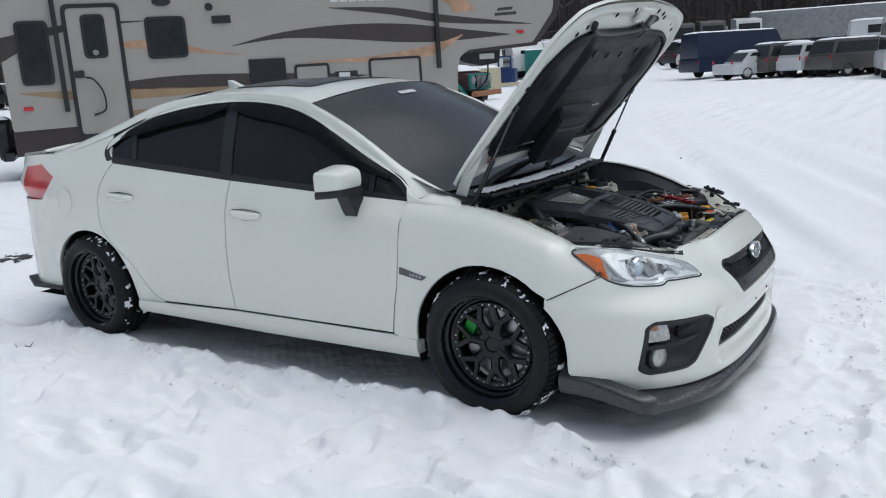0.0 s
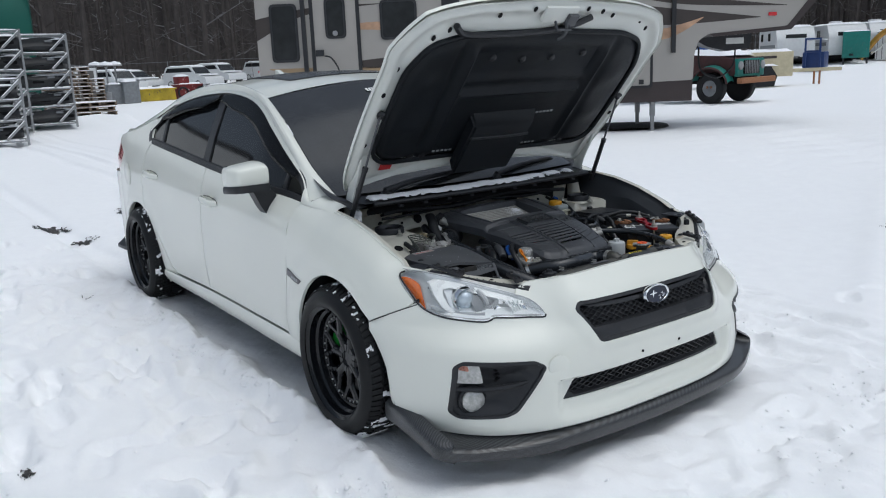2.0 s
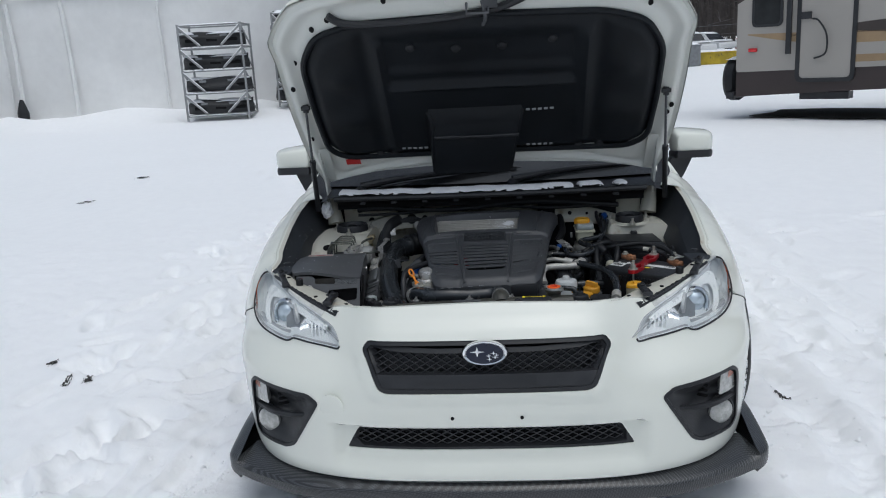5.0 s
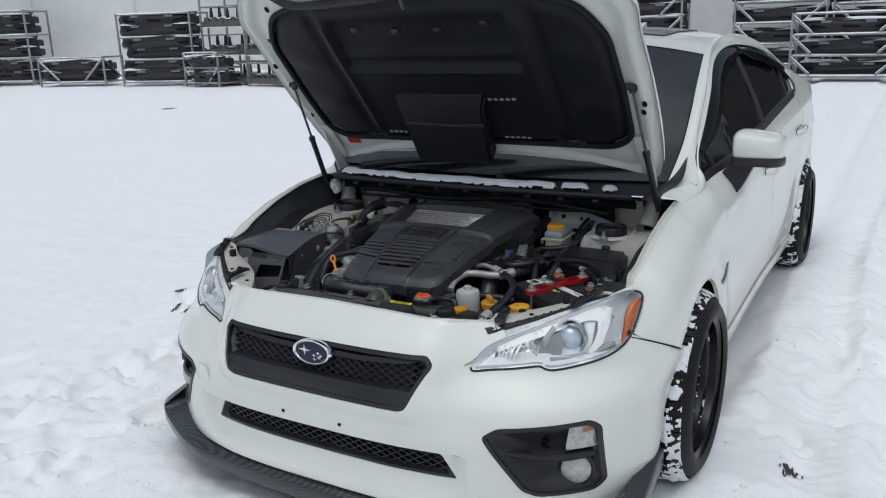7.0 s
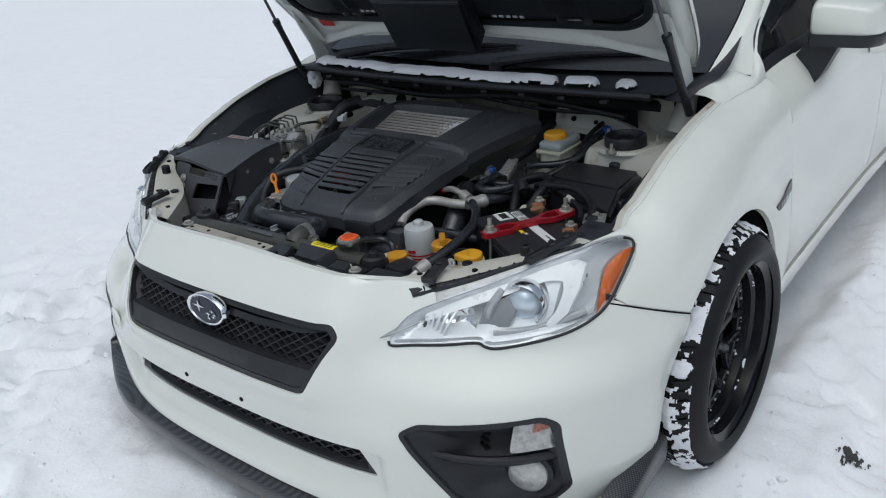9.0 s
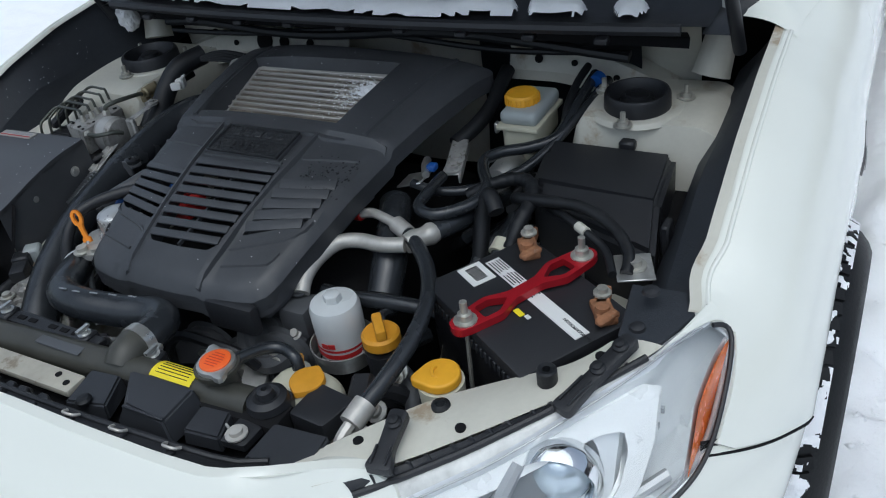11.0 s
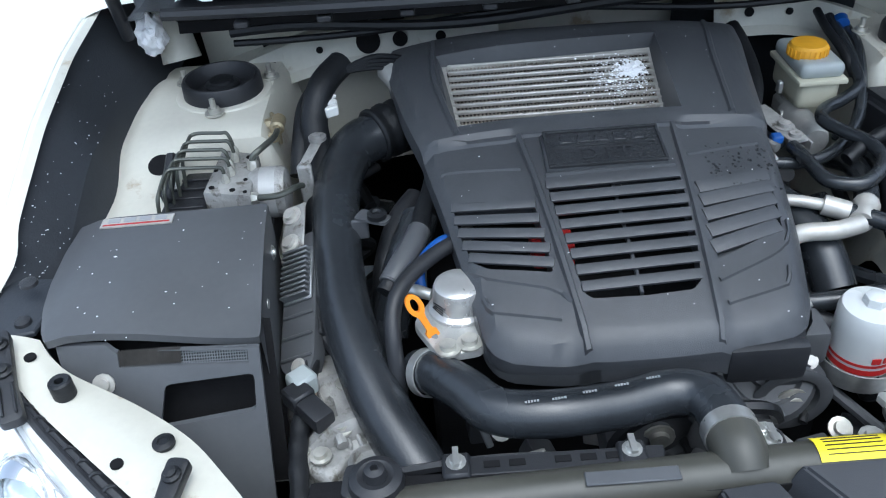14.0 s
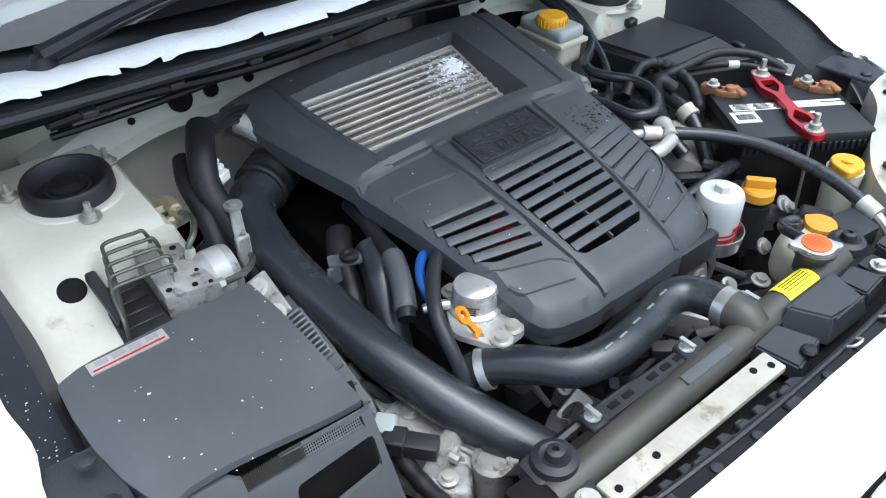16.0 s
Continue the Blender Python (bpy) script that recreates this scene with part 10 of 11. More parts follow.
# ---- parked vehicles further off ----
def build_vehicle(kind, paint, label, L=4.5, W=1.8, H=1.65):
    v = thing("parked_car" if kind != "van" else "parked_van", label, "car" if kind != "van" else "van")
    if kind == "suv":
        low, top = [(-L / 2, .35), (-L / 2, 1.0), (L / 2 - .9, 1.0), (L / 2 - .1, .85), (L / 2, .35)], [(-L / 2 + .05, 1.0), (-L / 2 + .35, H), (.55, H), (1.15, 1.0)]
    elif kind == "van":
        low, top = [(-L / 2, .35), (-L / 2, 1.1), (L / 2 - .5, 1.1), (L / 2, .9), (L / 2, .35)], [(-L / 2, 1.1), (-L / 2 + .05, H), (L / 2 - 1.3, H), (L / 2 - .6, 1.1)]
    elif kind == "pickup":
        low, top = [(-L / 2, .4), (-L / 2, 1.0), (L / 2 - .1, 1.0), (L / 2, .5), (L / 2, .4)], [(-.5, 1.0), (-.35, H), (.7, H), (1.2, 1.0)]
    else:
        low, top = [(-L / 2, .30), (-L / 2, .85), (L / 2 - .9, .85), (L / 2 - .05, .70), (L / 2, .30)], [(-1.65, .85), (-1.0, H), (.35, H), (1.15, .85)]
    part("body", prism(rounded(low, .12, 3), W, Matrix.Translation((0, -W / 2, 0)) @ XZ, .06), paint, v)
    cab = prism(rounded(top, .10, 3), W - .16, Matrix.Translation((0, -W / 2 + .08, 0)) @ XZ, .08)
    cen = sum(p[0] for p in top) / 4
    for q in cab.verts:
        k = (q.co.z - top[0][1]) / (H - top[0][1])
        q.co.y *= 1 - .14 * k
    part("cabin", cab, paint, v)
    g = [(p[0] + (cen - p[0]) * .10, top[0][1] + .06 + (p[1] - top[0][1]) * .74) for p in top]
    for sg in (-1, 1):
        gl = prism(g, .02, Matrix.Translation((0, sg * (W / 2 - .12) - .01, 0)) @ XZ)
        for q in gl.verts:
            k = (q.co.z - top[0][1]) / (H - top[0][1])
            q.co.y *= 1.035 - .14 * k
        if not (kind == "van" and paint is NAVY):
            part("side_window", gl, GLASS_FAR, v)
    for a, b in ((top[0], top[1]), (top[3], top[2])):
        d = 1 if a[0] > cen else -1
        w2 = W / 2 - .18
        bmw = bmesh.new()
        k0, k1 = .15, .85
        P = lambda k, s: (a[0] + (b[0] - a[0]) * k + d * .02, s * w2 * (1 - .12 * k), a[1] + (b[1] - a[1]) * k + .01)
        bmw.faces.new([bmw.verts.new(p) for p in (P(k0, -1), P(k0, 1), P(k1, 1), P(k1, -1))])
        if not (kind == "van" and d < 0):
            part("windscreen" if d > 0 else "rear_window", bmw, GLASS_FAR, v)
    for x in (-L * .30, L * .31):
        for sg in (-1, 1):
            w = part("wheel", lathe([(.20, -.10), (.30, -.10), (.33, -.05), (.33, .05), (.30, .10), (.22, .10), (.20, .06), (0, .06)], 20, m=Matrix.Translation((x, sg * (W / 2 - .10), .33)) @ Matrix.Rotation(-sg * math.pi / 2, 4, "X")), RUBBER, v)
            part("rim", lathe([(.20, .075), (.10, .07), (0, .085)], 10, m=Matrix.Translation((x, sg * (W / 2 - .10), .33)) @ Matrix.Rotation(-sg * math.pi / 2, 4, "X")), STEEL, w)
    part("roof_snow", snow_slab([(top[1][0], -W * .36), (top[2][0], -W * .36), (top[2][0], W * .36), (top[1][0], W * .36)], H - .02, .11), SNOW_CAP, v)
    if kind in ("sedan", "suv", "pickup"):
        fx = top[3][0]
        part("bonnet_snow", snow_slab([(fx + .05, -W * .42), (L / 2 - .25, -W * .40), (L / 2 - .25, W * .40), (fx + .05, W * .42)], low[2][1] - .02, .08), SNOW_CAP, v)
    for sg in (-1, 1):
        part("tail_lamp", box(.05, .12, .20, (-L / 2 + .01, sg * (W / 2 - .10), .92), .02, 1), TAIL, v)
    return v


def place(v, *spots):
    for k, (x, y, turn) in enumerate(spots):
        m = on_ground(x, y, turn)
        if k == 0:
            v.matrix_basis = m
        else:
            copy_thing(v, m)


place(build_vehicle("van", NAVY, "dark navy box van parked in snow", 6.4, 2.2, 2.5), (-10.6, 46.5, 48))
place(build_vehicle("suv", GREYCAR, "grey sport utility car with snowy roof", 4.7, 1.9, 1.75), (-6.9, 43.4, 48), (-3.6, 41.2, 48))
place(build_vehicle("sedan", REDCAR, "red saloon car with snow on its roof", 4.5, 1.8, 1.5), (-6.2, 46.6, 52), (-2.7, 44.4, 52))
place(build_vehicle("suv", WHITECAR, "white car with snow on roof and windows", 4.5, 1.85, 1.65), (-5.3, 42.4, 50), (-15.2, 57.5, 48), (-13.2, 54.6, 48), (-63, 33.0, 20), (-64, 27.0, 15), (-58, 18.5, 25), (-62, 22.0, 20), (-56.0, 12.5, 20))
place(build_vehicle("sedan", WHITECAR, "white saloon car buried in snow", 4.5, 1.8, 1.45), (-8.6, 42.8, 50), (-17.5, 62, 50), (-58, 26.0, 20), (-61, 15.0, 30))
place(build_vehicle("van", WHITECAR, "white high-roof van parked in snow", 5.6, 2.0, 2.6), (-1.4, 37.4, 100), (-66, 38, 30))
place(build_vehicle("pickup", BLACK, "black pickup truck with snowy bed", 5.3, 1.9, 1.8), (-16.8, 60, 50), (-20.0, 67, 50), (-59, 30, 10), (-22.5, 72, 105))


def build_camper(L, H, label):
    c = thing("camper_trailer", label, "trailer", group="stored camper trailers")
    side = [(-L / 2, .5), (-L / 2 + .1, H), (L / 2 - .8, H), (L / 2 - .05, H * .72), (L / 2, .9), (L / 2 - .4, .5)]
    part("body", prism(rounded(side, .25, 4), 2.4, Matrix.Translation((0, -1.2, 0)) @ XZ, .06), WHITECAR, c)
    for sg in (-1, 1):
        for x0 in (-L * .3, L * .1):
            part("window", box(.9, .04, .55, (x0, sg * 1.21, 1.9), .02, 1), GLASS_FAR, c)
        part("stripe", box(L * .8, .03, .22, (0, sg * 1.21, 1.25), .01, 1), GREYBIN, c)
    part("nose_window", box(.04, 1.3, .5, (L / 2 - .1, 0, 1.75), .02, 1), GLASS_FAR, c)
    part("roof_snow", snow_slab([(-L / 2 + .1, -1.2), (L / 2 - .8, -1.2), (L / 2 - .8, 1.2), (-L / 2 + .1, 1.2)], H - .02, .16), SNOW_CAP, c)
    part("roof_unit", box(.9, .7, .3, (0, 0, H + .15), .06, 2), WHITECAR, c)
    for x in (-.5, .4):
        part("wheel", lathe([(0, -1.15), (.34, -1.15), (.34, 1.15), (0, 1.15)], 18, (x, 0, .36), "y"), RUBBER, c)
    part("drawbar", box(1.3, .12, .12, (L / 2 + .5, 0, .5)), BLACK, c)
    return c


camper = build_camper(8.0, 2.5, "white camper trailer with snow on its roof")
place(camper, (-29.6, 55.0, -48), (-29.0, 59.2, -48), (-28.5, 63.4, -50), (-28.0, 67.6, -50), (-27.6, 71.8, -50), (-31.8, 52.5, -48), (4.0, 60, 10), (-3.0, 63, 12), (9, 66, 12), (-24.0, 97, 20))
# box trailer and tractor units by the wood
bt = thing("semi_trailer", "long grey box semi-trailer with snowy roof", "trailer")
part("box", box(15, 2.5, 2.7, (0, 0, 2.5), .05), GALV, bt)
part("roof_snow", snow_slab([(-7.5, -1.25), (7.5, -1.25), (7.5, 1.25), (-7.5, 1.25)], 3.84, .14), SNOW_CAP, bt)
for x in (-6, -4.8, 5):
    part("wheel", lathe([(0, -1.2), (.5, -1.2), (.5, 1.2), (0, 1.2)], 18, (x, 0, .5), "y"), RUBBER, bt)
part("support_leg", box(.15, 2.0, 1.2, (3.5, 0, .6)), BLACK, bt)
part("underframe", box(14.5, .9, .25, (0, 0, 1.05)), BLACK, bt)
place(bt, (-11.0, 84, 12))


def build_tractor(paint, label):
    t = thing("lorry_cab", label, "truck", group="parked lorries")
    part("cab", prism(rounded([(-1.4, .9), (-1.4, 3.5), (.6, 3.3), (.9, 2.0), (2.6, 1.7), (2.7, .7)], .12, 3), 2.3, Matrix.Translation((0, -1.15, 0)) @ XZ, .08), paint, t)
    part("windscreen", box(.04, 1.9, .9, (.83, 0, 2.5), .02, 1, Matrix.Rotation(-.2, 4, "Y")), GLASS_FAR, t)
    part("grille", box(.06, 1.2, .8, (2.68, 0, 1.2), .02, 1), GREYBIN, t)
    for x in (1.9, -1.8, -3.0):
        part("wheel", lathe([(0, -1.2), (.5, -1.2), (.5, 1.2), (0, 1.2)], 18, (x, 0, .5), "y"), RUBBER, t)
    part("frame", box(4.5, .9, .3, (-1.8, 0, .85)), BLACK, t)
    part("bonnet_snow", snow_slab([(.9, -1.05), (2.6, -1.05), (2.6, 1.05), (.9, 1.05)], 1.78, .14), SNOW_CAP, t)
    return t


place(build_tractor(GREYCAR, "dark grey lorry cab with snow on its nose"), (-22.9, 75.4, -62), (-20.2, 75.8, -62))
place(build_tractor(WHITECAR, "white lorry cab with snow on its nose"), (-25.6, 75.0, -62), (-17.4, 77.5, -62))
bo_ = thing("boat", "white motor boat on a trailer under snow", "boat")
part("hull", grid(lambda u, v: (-3 + 6 * u, (1.1 * (1 - max(0, u - .55) ** 2 * 4.2)) * math.sin((v - .5) * math.pi), .6 + 1.1 * abs(v - .5) * 2 + .4 * u), 20, 12), WHITECAR, bo_)
part("hull_stripe", tube([(-3, -1.12, 1.5), (0, -1.14, 1.65), (2.2, -.55, 1.9)], .06, 6), REDCAR, bo_)
part("cabin", prism(rounded([(-1.6, 1.6), (-1.3, 2.5), (.3, 2.5), (1.4, 1.9)], .1, 3), 1.6, Matrix.Translation((0, -.8, 0)) @ XZ, .06), WHITECAR, bo_)
part("snow_cover", snow_slab([(-2.8, -.9), (1.6, -.8), (2.4, 0), (1.6, .8), (-2.8, .9)], 1.9, .35), SNOW_CAP, bo_)
part("trailer_frame", join(box(5.5, .12, .12, (0, -.5, .5)), box(5.5, .12, .12, (0, .5, .5)), lathe([(0, -1.0), (.33, -1.0), (.33, 1.0), (0, 1.0)], 16, (-.8, 0, .33), "y")), BLACK, bo_)
place(bo_, (-27.4, 75.6, -62), (-33.0, 88, -30))

# old bare truck chassis cab beyond the trailer's nose
ot_ = thing("old_truck", "old maroon and teal truck with snow on its bonnet", "truck")
part("bonnet", prism(rounded([(-.9, .80), (-.9, 1.46), (1.05, 1.36), (1.45, 1.24), (1.45, .80)], .08, 3), 1.5, Matrix.Translation((0, -.75, 0)) @ XZ, .06), MAROON, ot_)
nose_ = part("nose", box(.12, 1.46, .50, (1.48, 0, 1.02), .03, 2), TEAL, ot_)
part("nose_opening", box(.06, .9, .38, (1.53, 0, 1.03), .02, 1), DARK, nose_)
for k in range(9):
    part("grille_bar", box(.03, .025, .36, (1.565, -.36 + .09 * k, 1.03), .006, 1), GALV, nose_)
for sg in (-1, 1):
    part("headlight", lathe([(.12, -.03), (.12, .03), (.09, .05), (0, .06)], 18, (1.54, sg * .60, 1.08), "x"), GALV, nose_)
part("cab", prism(rounded([(-2.6, .8), (-2.6, 2.3), (-1.4, 2.3), (-.9, 1.5), (-.9, .8)], .1, 3), 1.8, Matrix.Translation((0, -.9, 0)) @ XZ, .06), WHITECAR, ot_)
part("cab_window", box(.8, 1.84, .5, (-1.9, 0, 1.85), .03, 1), GLASS_FAR, ot_)
part("step_panel", box(.5, 1.7, .4, (-.95, 0, .80), .04, 1), TEAL, ot_)
part("bonnet_snow", snow_slab([(-1.2, -.74), (1.25, -.70), (1.25, .70), (-1.2, .74)], 1.37, .22), SNOW_CAP, ot_)
part("bumper_beam", box(.16, 1.9, .16, (1.72, 0, .66), .02, 1), RUST, ot_)
part("chassis", box(5, .8, .20, (-1.0, 0, .66)), DARK, ot_)
for sg in (-1, 1):
    wm = Matrix.Translation((.75, sg * .80, .45)) @ Matrix.Rotation(-sg * math.pi / 2, 4, "X")
    w = part("wheel", lathe([(.22, -.13), (.41, -.13), (.45, -.08), (.45, .08), (.41, .13), (.24, .13), (.22, .04), (0, .04)], 32, m=wm), TYRE, ot_)
    part("rim", lathe([(.23, .10), (.18, .03), (.10, .03), (.08, .10), (0, .10)], 24, m=wm), GREYBIN, w)
    for k in range(6):
        part("wheel_nut", bolt((.13 * math.cos(k * 1.047), .13 * math.sin(k * 1.047), .035), .022, .025, m=wm), RUST, w)
    fa_ = [(.75 + .60 * math.cos(t), .50 + .54 * math.sin(t)) for t in np.linspace(.15, 2.95, 14)]
    part("wing", strip([(x, sg * .60, z + .05) for x, z in fa_], [(x, sg * .98, z) for x, z in fa_], 3, lambda i, v: (0, 0, .05 * math.sin(math.pi * v))), TEAL, ot_)
    part("wing_lip", tube([(x, sg * .98, z) for x, z in fa_], .03, 6, 2), MAROON, ot_)
place(ot_, (-13.25, 18.95, 5))
ct = thing("utility_trailer", "cream box trailer with a black wheel and drawbar", "trailer")
part("box", box(3.6, 1.9, 1.0, (0, 0, .92), .05), CREAM, ct)
part("hitch_bar", box(2.6, .14, .14, (2.9, 0, .62)), CREAM, ct)
part("prop_leg", join(box(.06, .06, .55, (3.2, -.25, .3)), box(.06, .06, .55, (3.2, .25, .3))), RUST, ct)
part("wheel_cover", prism([(-.55, .05), (-.66, .45), (-.40, .86), (.40, .86), (.66, .45), (.55, .05)], .30, Matrix.Translation((.4, -1.2, 0)) @ XZ, .03), RUBBER, ct)
part("fender_snow", snow_slab([(-.2, -1.25), (1.1, -1.25), (1.1, -.9), (-.2, -.9)], .86, .30), SNOW_CAP, ct)
part("top_snow", snow_slab([(-1.8, -.95), (1.8, -.95), (1.8, .95), (-1.8, .95)], 1.40, .12), SNOW_CAP, ct)
part("blue_tarp", lathe([(.9, 0), (.8, .25), (.4, .45), (0, .5)], 12, (-.9, .3, 1.46)), BLUE_PLASTIC, ct)
part("body_stripe", box(1.4, .02, .10, (.4, -.96, 1.20)), RV_BROWN, ct)
place(ct, (-18.3, 28.0, 55))
gb = thing("machine_cabinet", "teal metal machine cabinet on legs", "cabinet")
part("body", box(1.6, 1.1, 1.7, (0, 0, 1.25), .04), TEAL, gb)
for x, y in ((-.7, -.45), (-.7, .45), (.7, -.45), (.7, .45)):
    part("leg", box(.1, .1, .5, (x, y, .22)), BLACK, gb)
part("top_snow", snow_slab([(-.8, -.55), (.8, -.55), (.8, .55), (-.8, .55)], 2.09, .08), SNOW_CAP, gb)
place(gb, (-26.5, 52.2, 30))
ex = thing("excavator_arm", "worn yellow excavator arm lying folded", "digger arm")
part("boom", tube([(-1.8, 0, .3), (-.8, 0, 1.7), (.2, 0, 2.3), (1.0, 0, 2.2)], .19, 6), DIGGER, ex)
part("stick", tube([(1.0, 0, 2.25), (1.35, 0, 1.4), (.9, 0, .25)], .17, 6), DIGGER, ex)
part("cylinder", tube([(-1.2, .25, .6), (.2, .25, 1.8)], .07, 8, smooth=False), STEEL, ex)
place(ex, (-24.8, 53.5, 25))
tk = thing("white_tank", "white ribbed metal tank cabinet", "tank")
part("body", box(2.0, 1.2, 1.9, (0, 0, 1.0), .05), WHITECAR, tk)
for k in range(7):
    part("rib", box(.06, 1.24, 1.8, (-.9 + .3 * k, 0, 1.0), .02, 1), GREYBIN, tk)
part("top_snow", snow_slab([(-1, -.6), (1, -.6), (1, .6), (-1, .6)], 1.94, .1), SNOW_CAP, tk)
place(tk, (-26.0, 56.0, 25))
bw = thing("blue_forklift", "blue forklift frame dusted with snow", "forklift")
part("mast", join(box(.1, .1, 1.9, (-.4, 0, 1.0)), box(.1, .1, 1.9, (.4, 0, 1.0)), box(.9, .08, .1, (0, 0, 1.9)), box(.9, .08, .1, (0, 0, 1.2))), BLUEBIN, bw)
part("body", box(1.2, 1.4, .9, (0, .9, .7), .08), BLUEBIN, bw)
part("seat_roof", box(1.1, 1.2, .08, (0, .8, 1.85), .02, 1), WHITECAR, bw)
place(bw, (-24.4, 43.6, 20))

# ---- junk row, pallets, signs and fence on the far side ----
def bin_thing(name, mat_, s, label, cat, x, y, turn=0, snow=True):
    b = thing(name, label, cat)
    part("body", box(*s, (0, 0, s[2] / 2), .05, taper=.95), mat_, b)
    part("rim", box(s[0] * 1.04, s[1] * 1.04, .08, (0, 0, s[2] - .04), .02, 1), mat_, b)
    if snow:
        part("top_snow", snow_slab([(-s[0] / 2, -s[1] / 2), (s[0] / 2, -s[1] / 2), (s[0] / 2, s[1] / 2), (-s[0] / 2, s[1] / 2)], s[2] - .01, .12), SNOW_CAP, b)
    b.matrix_basis = on_ground(x, y, turn)
    return b


bin_thing("storage_bin", YELLOWBIN, (1.1, 2.4, .7), "yellow machine box with snow on top", "bin", -46.2, 12.0, 5)
rm_ = bin_thing("red_machine", REDBIN, (1.0, 1.5, .85), "red farm machine with wheels and snow on top", "machine", -46.6, 14.2, 8)
part("hood", box(.7, .7, .55, (0, -.35, 1.05), .08, 2), REDBIN, rm_)
part("hood_snow", snow_slab([(-.4, -.75), (.4, -.75), (.4, .05), (-.4, .05)], 1.30, .14), SNOW_CAP, rm_)
for y in (-.55, .6):
    part("wheel", lathe([(.26, -.05), (.34, -.05), (.36, 0), (.34, .05), (.26, .05)], 20, (.55, y, .36), "x", cap=False), RUBBER, rm_)
bin_thing("storage_bin", BLUEBIN, (1.2, 2.6, .7), "dark blue plastic bin with snow on top", "bin", -45.8, 16.6, 0)
bin_thing("storage_bin", BLUEBIN, (1.0, 1.6, .75), "dark blue plastic bin with snow on top", "bin", -45.4, 18.9, 12)
bin_thing("storage_bin", TEAL, (1.0, 1.2, .7), "green plastic bin under snow", "bin", -45.2, 20.6, -8)
bin_thing("storage_bin", GREYBIN, (.8, .8, 1.1), "grey waste bin with snow on its lid", "bin", -45.6, 9.7, 0)
bin_thing("storage_bin", GREYBIN, (.7, .9, 1.2), "grey waste bin with snow on its lid", "bin", -45.2, 10.5, 0)
lampb = thing("patio_heater", "steel patio heater with snow on its hood", "heater", group="patio heaters")
part("pole", lathe([(.22, 0), (.22, .7), (.05, .75), (.05, 2.0), (.09, 2.05)], 12), GALV, lampb)
part("hood", lathe([(.40, 2.1), (.36, 2.16), (.1, 2.28), (0, 2.3)], 16), GALV, lampb)
part("hood_snow", lathe([(.38, 2.16), (.30, 2.28), (0, 2.36)], 14), SNOW_CAP, lampb)
place(lampb, (-46.0, 9.0, 0), (-45.4, 9.4, 40), (-46.3, 10.1, 90))
fz = thing("glass_door_cooler", "white glass-door drinks cooler", "cooler")
part("cabinet", box(.8, 1.1, 2.0, (0, 0, 1.05), .04), WHITECAR, fz)
part("glass_door", box(.04, .8, 1.5, (.41, 0, 1.15), .02, 1), GREYCAR, fz)
part("side_sign", box(.05, .9, 2.1, (.2, -1.0, 1.05), .01, 1, Matrix.Rotation(.08, 4, "X")), WHITECAR, fz)
part("sign_print", box(.02, .55, .8, (.24, -1.0, .75), .01, 1, Matrix.Rotation(.08, 4, "X")), TEAL, fz)
part("kick_plate", box(.05, .8, .2, (.41, 0, .14), .01, 1), BLUEBIN, fz)
fz.matrix_basis = on_ground(-44.5, 8.0, 5)


def build_pallet():
    p = thing("wooden_pallet", "weathered wooden pallet with a film of snow", "pallet", group="stacked pallets")
    for k in range(7):
        part("top_board", box(.10, 1.2, .02, (-.55 + .183 * k, 0, .13)), WOOD, p)
    for y in (-.55, 0, .55):
        part("stringer", box(1.2, .06, .09, (0, y, .075)), WOOD, p)
    for x in (-.5, 0, .5):
        part("low_board", box(.10, 1.2, .02, (x, 0, .02)), WOOD, p)
    part("snow", snow_slab([(-.6, -.6), (.6, -.6), (.6, .6), (-.6, .6)], .138, .035), SNOW_CAP, p)
    return p


pal = build_pallet()
spots = []
rnd = random.Random(31)
for x, y, n in ((-36.5, 4.3, 11), (-36.3, 5.7, 12), (-36.8, 3.0, 8), (-35.4, 4.9, 6), (-27.6, 3.7, 3), (-28.3, 4.7, 3), (-37.5, 6.6, 9)):
    for k in range(n):
        spots.append((x + rnd.uniform(-.05, .05), y + rnd.uniform(-.05, .05), k * .165, rnd.uniform(-6, 6)))
for k, (x, y, dz, turn) in enumerate(spots):
    m = on_ground(x, y, turn, dz)
    if k == 0:
        pal.matrix_basis = m
    else:
        copy_thing(pal, m)
sgn = thing("board", "leaning weathered plywood board", "board")
part("sheet_board", box(.05, .9, 1.9, (0, 0, .92), .01, 1, Matrix.Rotation(-.15, 4, "Y")), WOOD, sgn)
sgn.matrix_basis = on_ground(-44.0, 6.6, 0)
fence = thing("fence", "wire fence with thin steel posts before the wood", "fence")
fl_pts = [(-62 + .0 * k, -6 + 4 * k) for k in range(13)] + [(-62 + 5 * k, 46 + 4.5 * k) for k in range(1, 6)]
for x, y in fl_pts:
    part("post", tube([(x, y, snow_z(x, y) - .1), (x, y, snow_z(x, y) + 2.0)], .035, 6, smooth=False), GREYBIN, fence)
for h in (.7, 1.3, 1.95):
    part("wire", tube([(x, y, snow_z(x, y) + h) for x, y in fl_pts], .02 if h > 1.9 else .010, 4, 1, smooth=False), GREYBIN, fence)

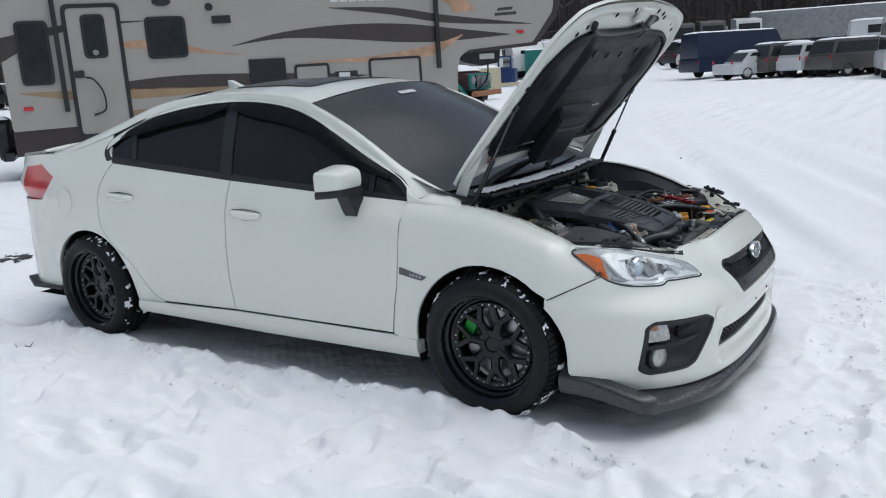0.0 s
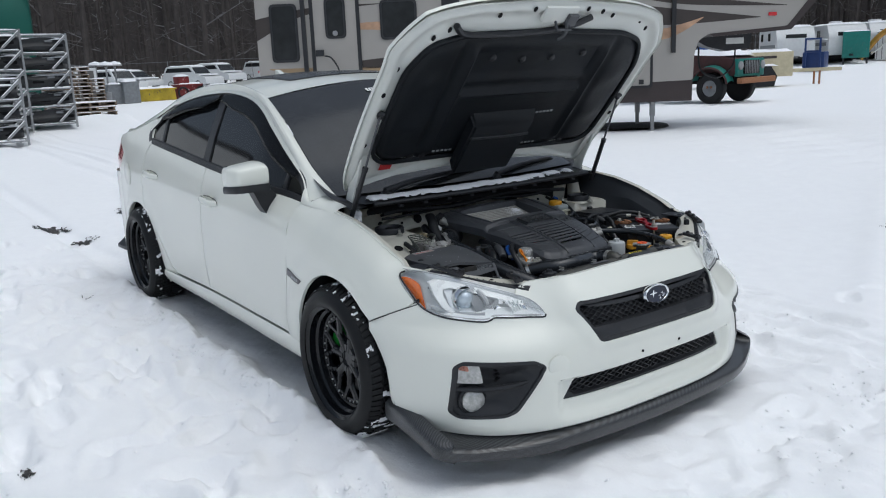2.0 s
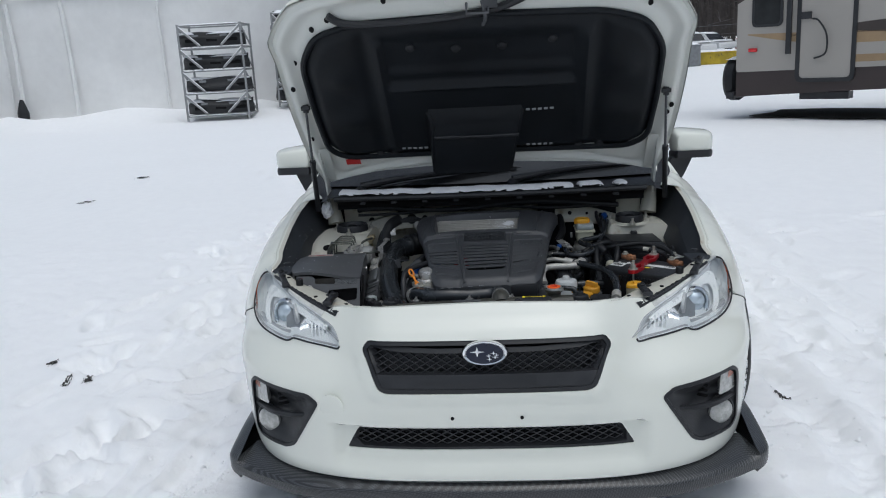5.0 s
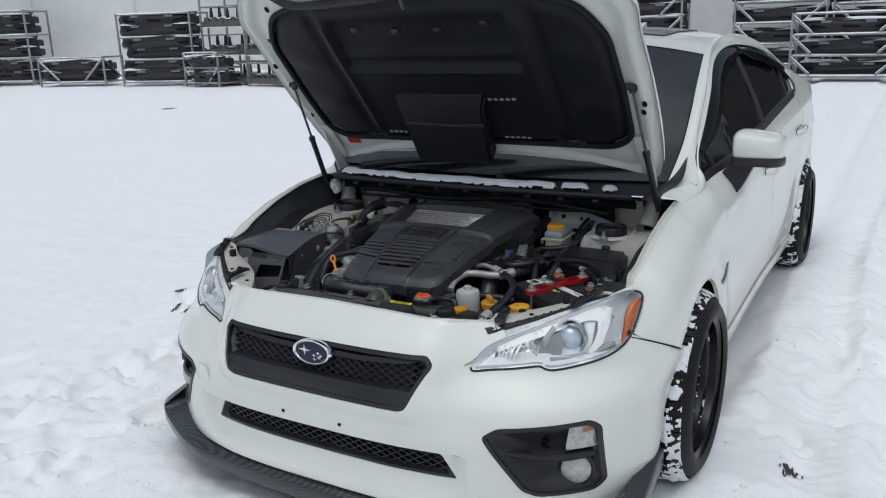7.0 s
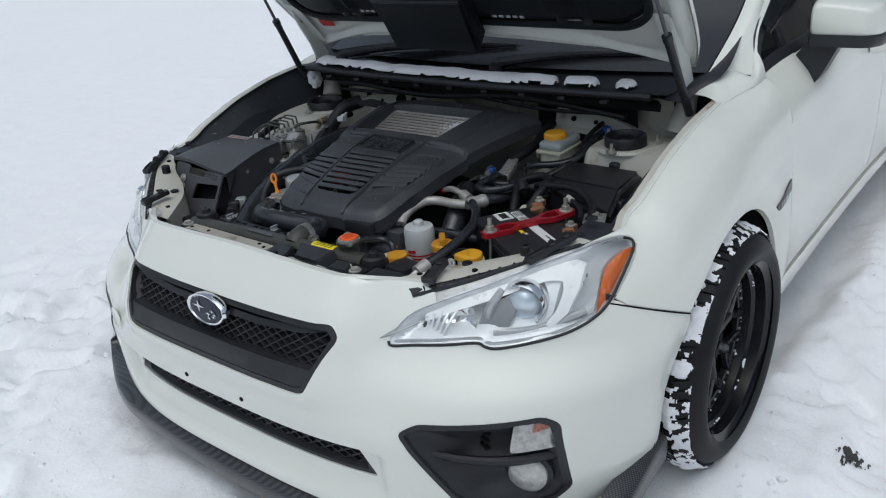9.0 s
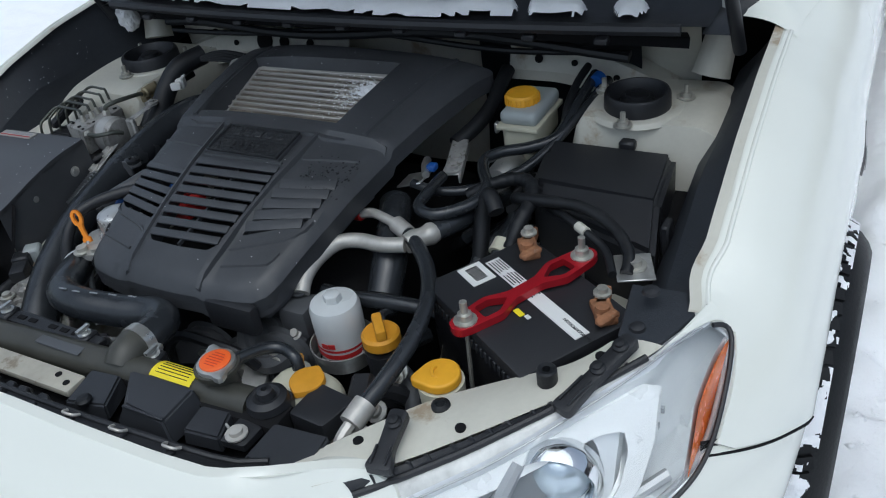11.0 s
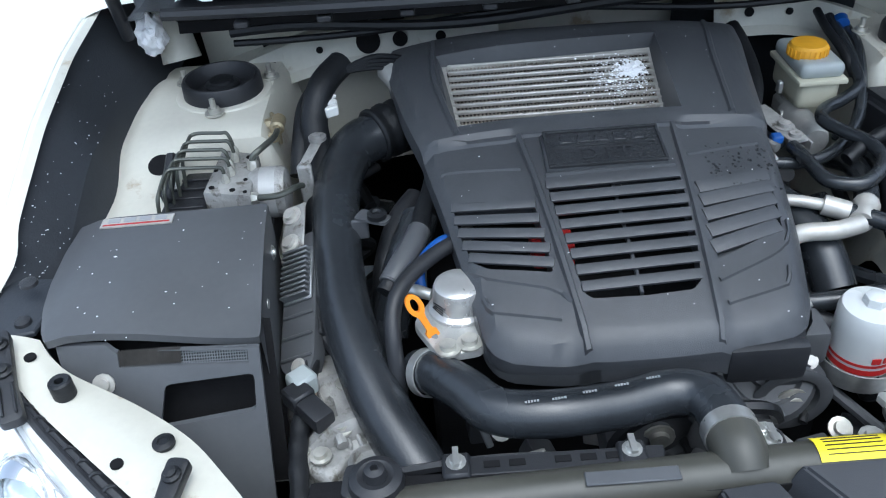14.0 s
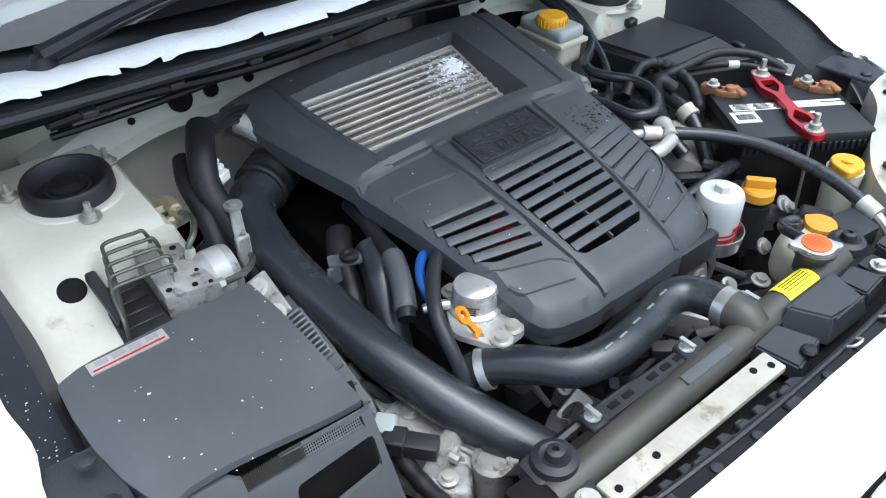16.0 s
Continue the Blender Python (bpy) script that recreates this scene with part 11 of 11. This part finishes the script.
# ---- winter wood round the yard ----
def build_wood():
    rnd = random.Random(77)
    co, fa, twig_co, twig_fa = [], [], [], []

    def limb(a, b, r0, r1, n, C, F):
        a, b = Vector(a), Vector(b)
        d = (b - a).normalized()
        u = d.orthogonal().normalized()
        w = d.cross(u)
        k = len(C)
        for p, r in ((a, r0), (b, r1)):
            for i in range(n):
                t = 2 * math.pi * i / n
                C.append(tuple(p + (u * math.cos(t) + w * math.sin(t)) * r))
        for i in range(n):
            F.append((k + i, k + (i + 1) % n, k + n + (i + 1) % n, k + n + i))

    for ring, (dist, count) in enumerate(((74, 150), (84, 190), (95, 230))):
        for i in range(count):
            ang = radians(52 + 150 * (i + rnd.random()) / count)
            d = dist + rnd.uniform(-5, 7)
            x, y = 2 + d * math.cos(ang), d * math.sin(ang)
            if ang > radians(165) and x > -70:
                x = -70 - rnd.uniform(0, 12)
            if radians(95) < ang < radians(122) and d < 92:
                d = 93 + rnd.uniform(-2, 6)
                x, y = 2 + d * math.cos(ang), d * math.sin(ang)
            if y > 70 and x > -12 and d < 92:
                d += 14
                x, y = 2 + d * math.cos(ang), d * math.sin(ang)
            z0 = snow_z(x, y) - .3
            h, r = rnd.uniform(13, 21), rnd.uniform(.12, .30)
            lean = (rnd.uniform(-.8, .8), rnd.uniform(-.8, .8))
            top = (x + lean[0], y + lean[1], z0 + h)
            limb((x, y, z0), top, r, r * .3, 5, co, fa)
            for k in range(rnd.randint(7, 13)):
                t = rnd.uniform(.10, .95)
                p = Vector((x, y, z0)).lerp(Vector(top), t)
                a2 = rnd.uniform(0, 6.283)
                l = rnd.uniform(1.5, 4.5) * (1.1 - t * .6)
                q = p + Vector((math.cos(a2) * l, math.sin(a2) * l, rnd.uniform(.2, 1.0) * l * .6))
                snowy = rnd.random() < .22
                C, F = (twig_co, twig_fa) if snowy else (co, fa)
                limb(p, q, r * .26, .015, 3, C, F)
                for j in range(2):
                    s = p.lerp(q, rnd.uniform(.4, .9))
                    e = s + Vector((rnd.uniform(-1, 1), rnd.uniform(-1, 1), rnd.uniform(-.1, .9))) * l * .45
                    limb(s, e, .035, .01, 3, C, F)
            if rnd.random() < .8:
                for k in range(5):
                    bx2, by2 = x + rnd.uniform(-3, 3), y + rnd.uniform(-3, 3)
                    limb((bx2, by2, z0), (bx2 + rnd.uniform(-1, 1), by2 + rnd.uniform(-1, 1), z0 + rnd.uniform(1.5, 4.5)), .03, .01, 3, co, fa)
    for nm, C, F, m_, lb in (("winter_wood", co, fa, BARK, "dense bare winter wood, dark grey-brown trunks and branches"), ("snowy_branches", twig_co, twig_fa, TWIG, "bare branches in the wood coated with snow")):
        me = bpy.data.meshes.new(nm)
        me.from_pydata(C, [], F)
        me.materials.append(m_)
        me.shade_smooth()
        tagged(new(nm, me), lb, "trees", kind="stuff")


build_wood()
bd = grid(lambda u, v: (2 + 108 * math.cos(radians(40 + 175 * u)), 108 * math.sin(radians(40 + 175 * u)), -1 + 30 * v), 60, 6)
solid("backdrop", bd, FOREST, "dark far wood closing the yard", "backdrop", kind="structure")
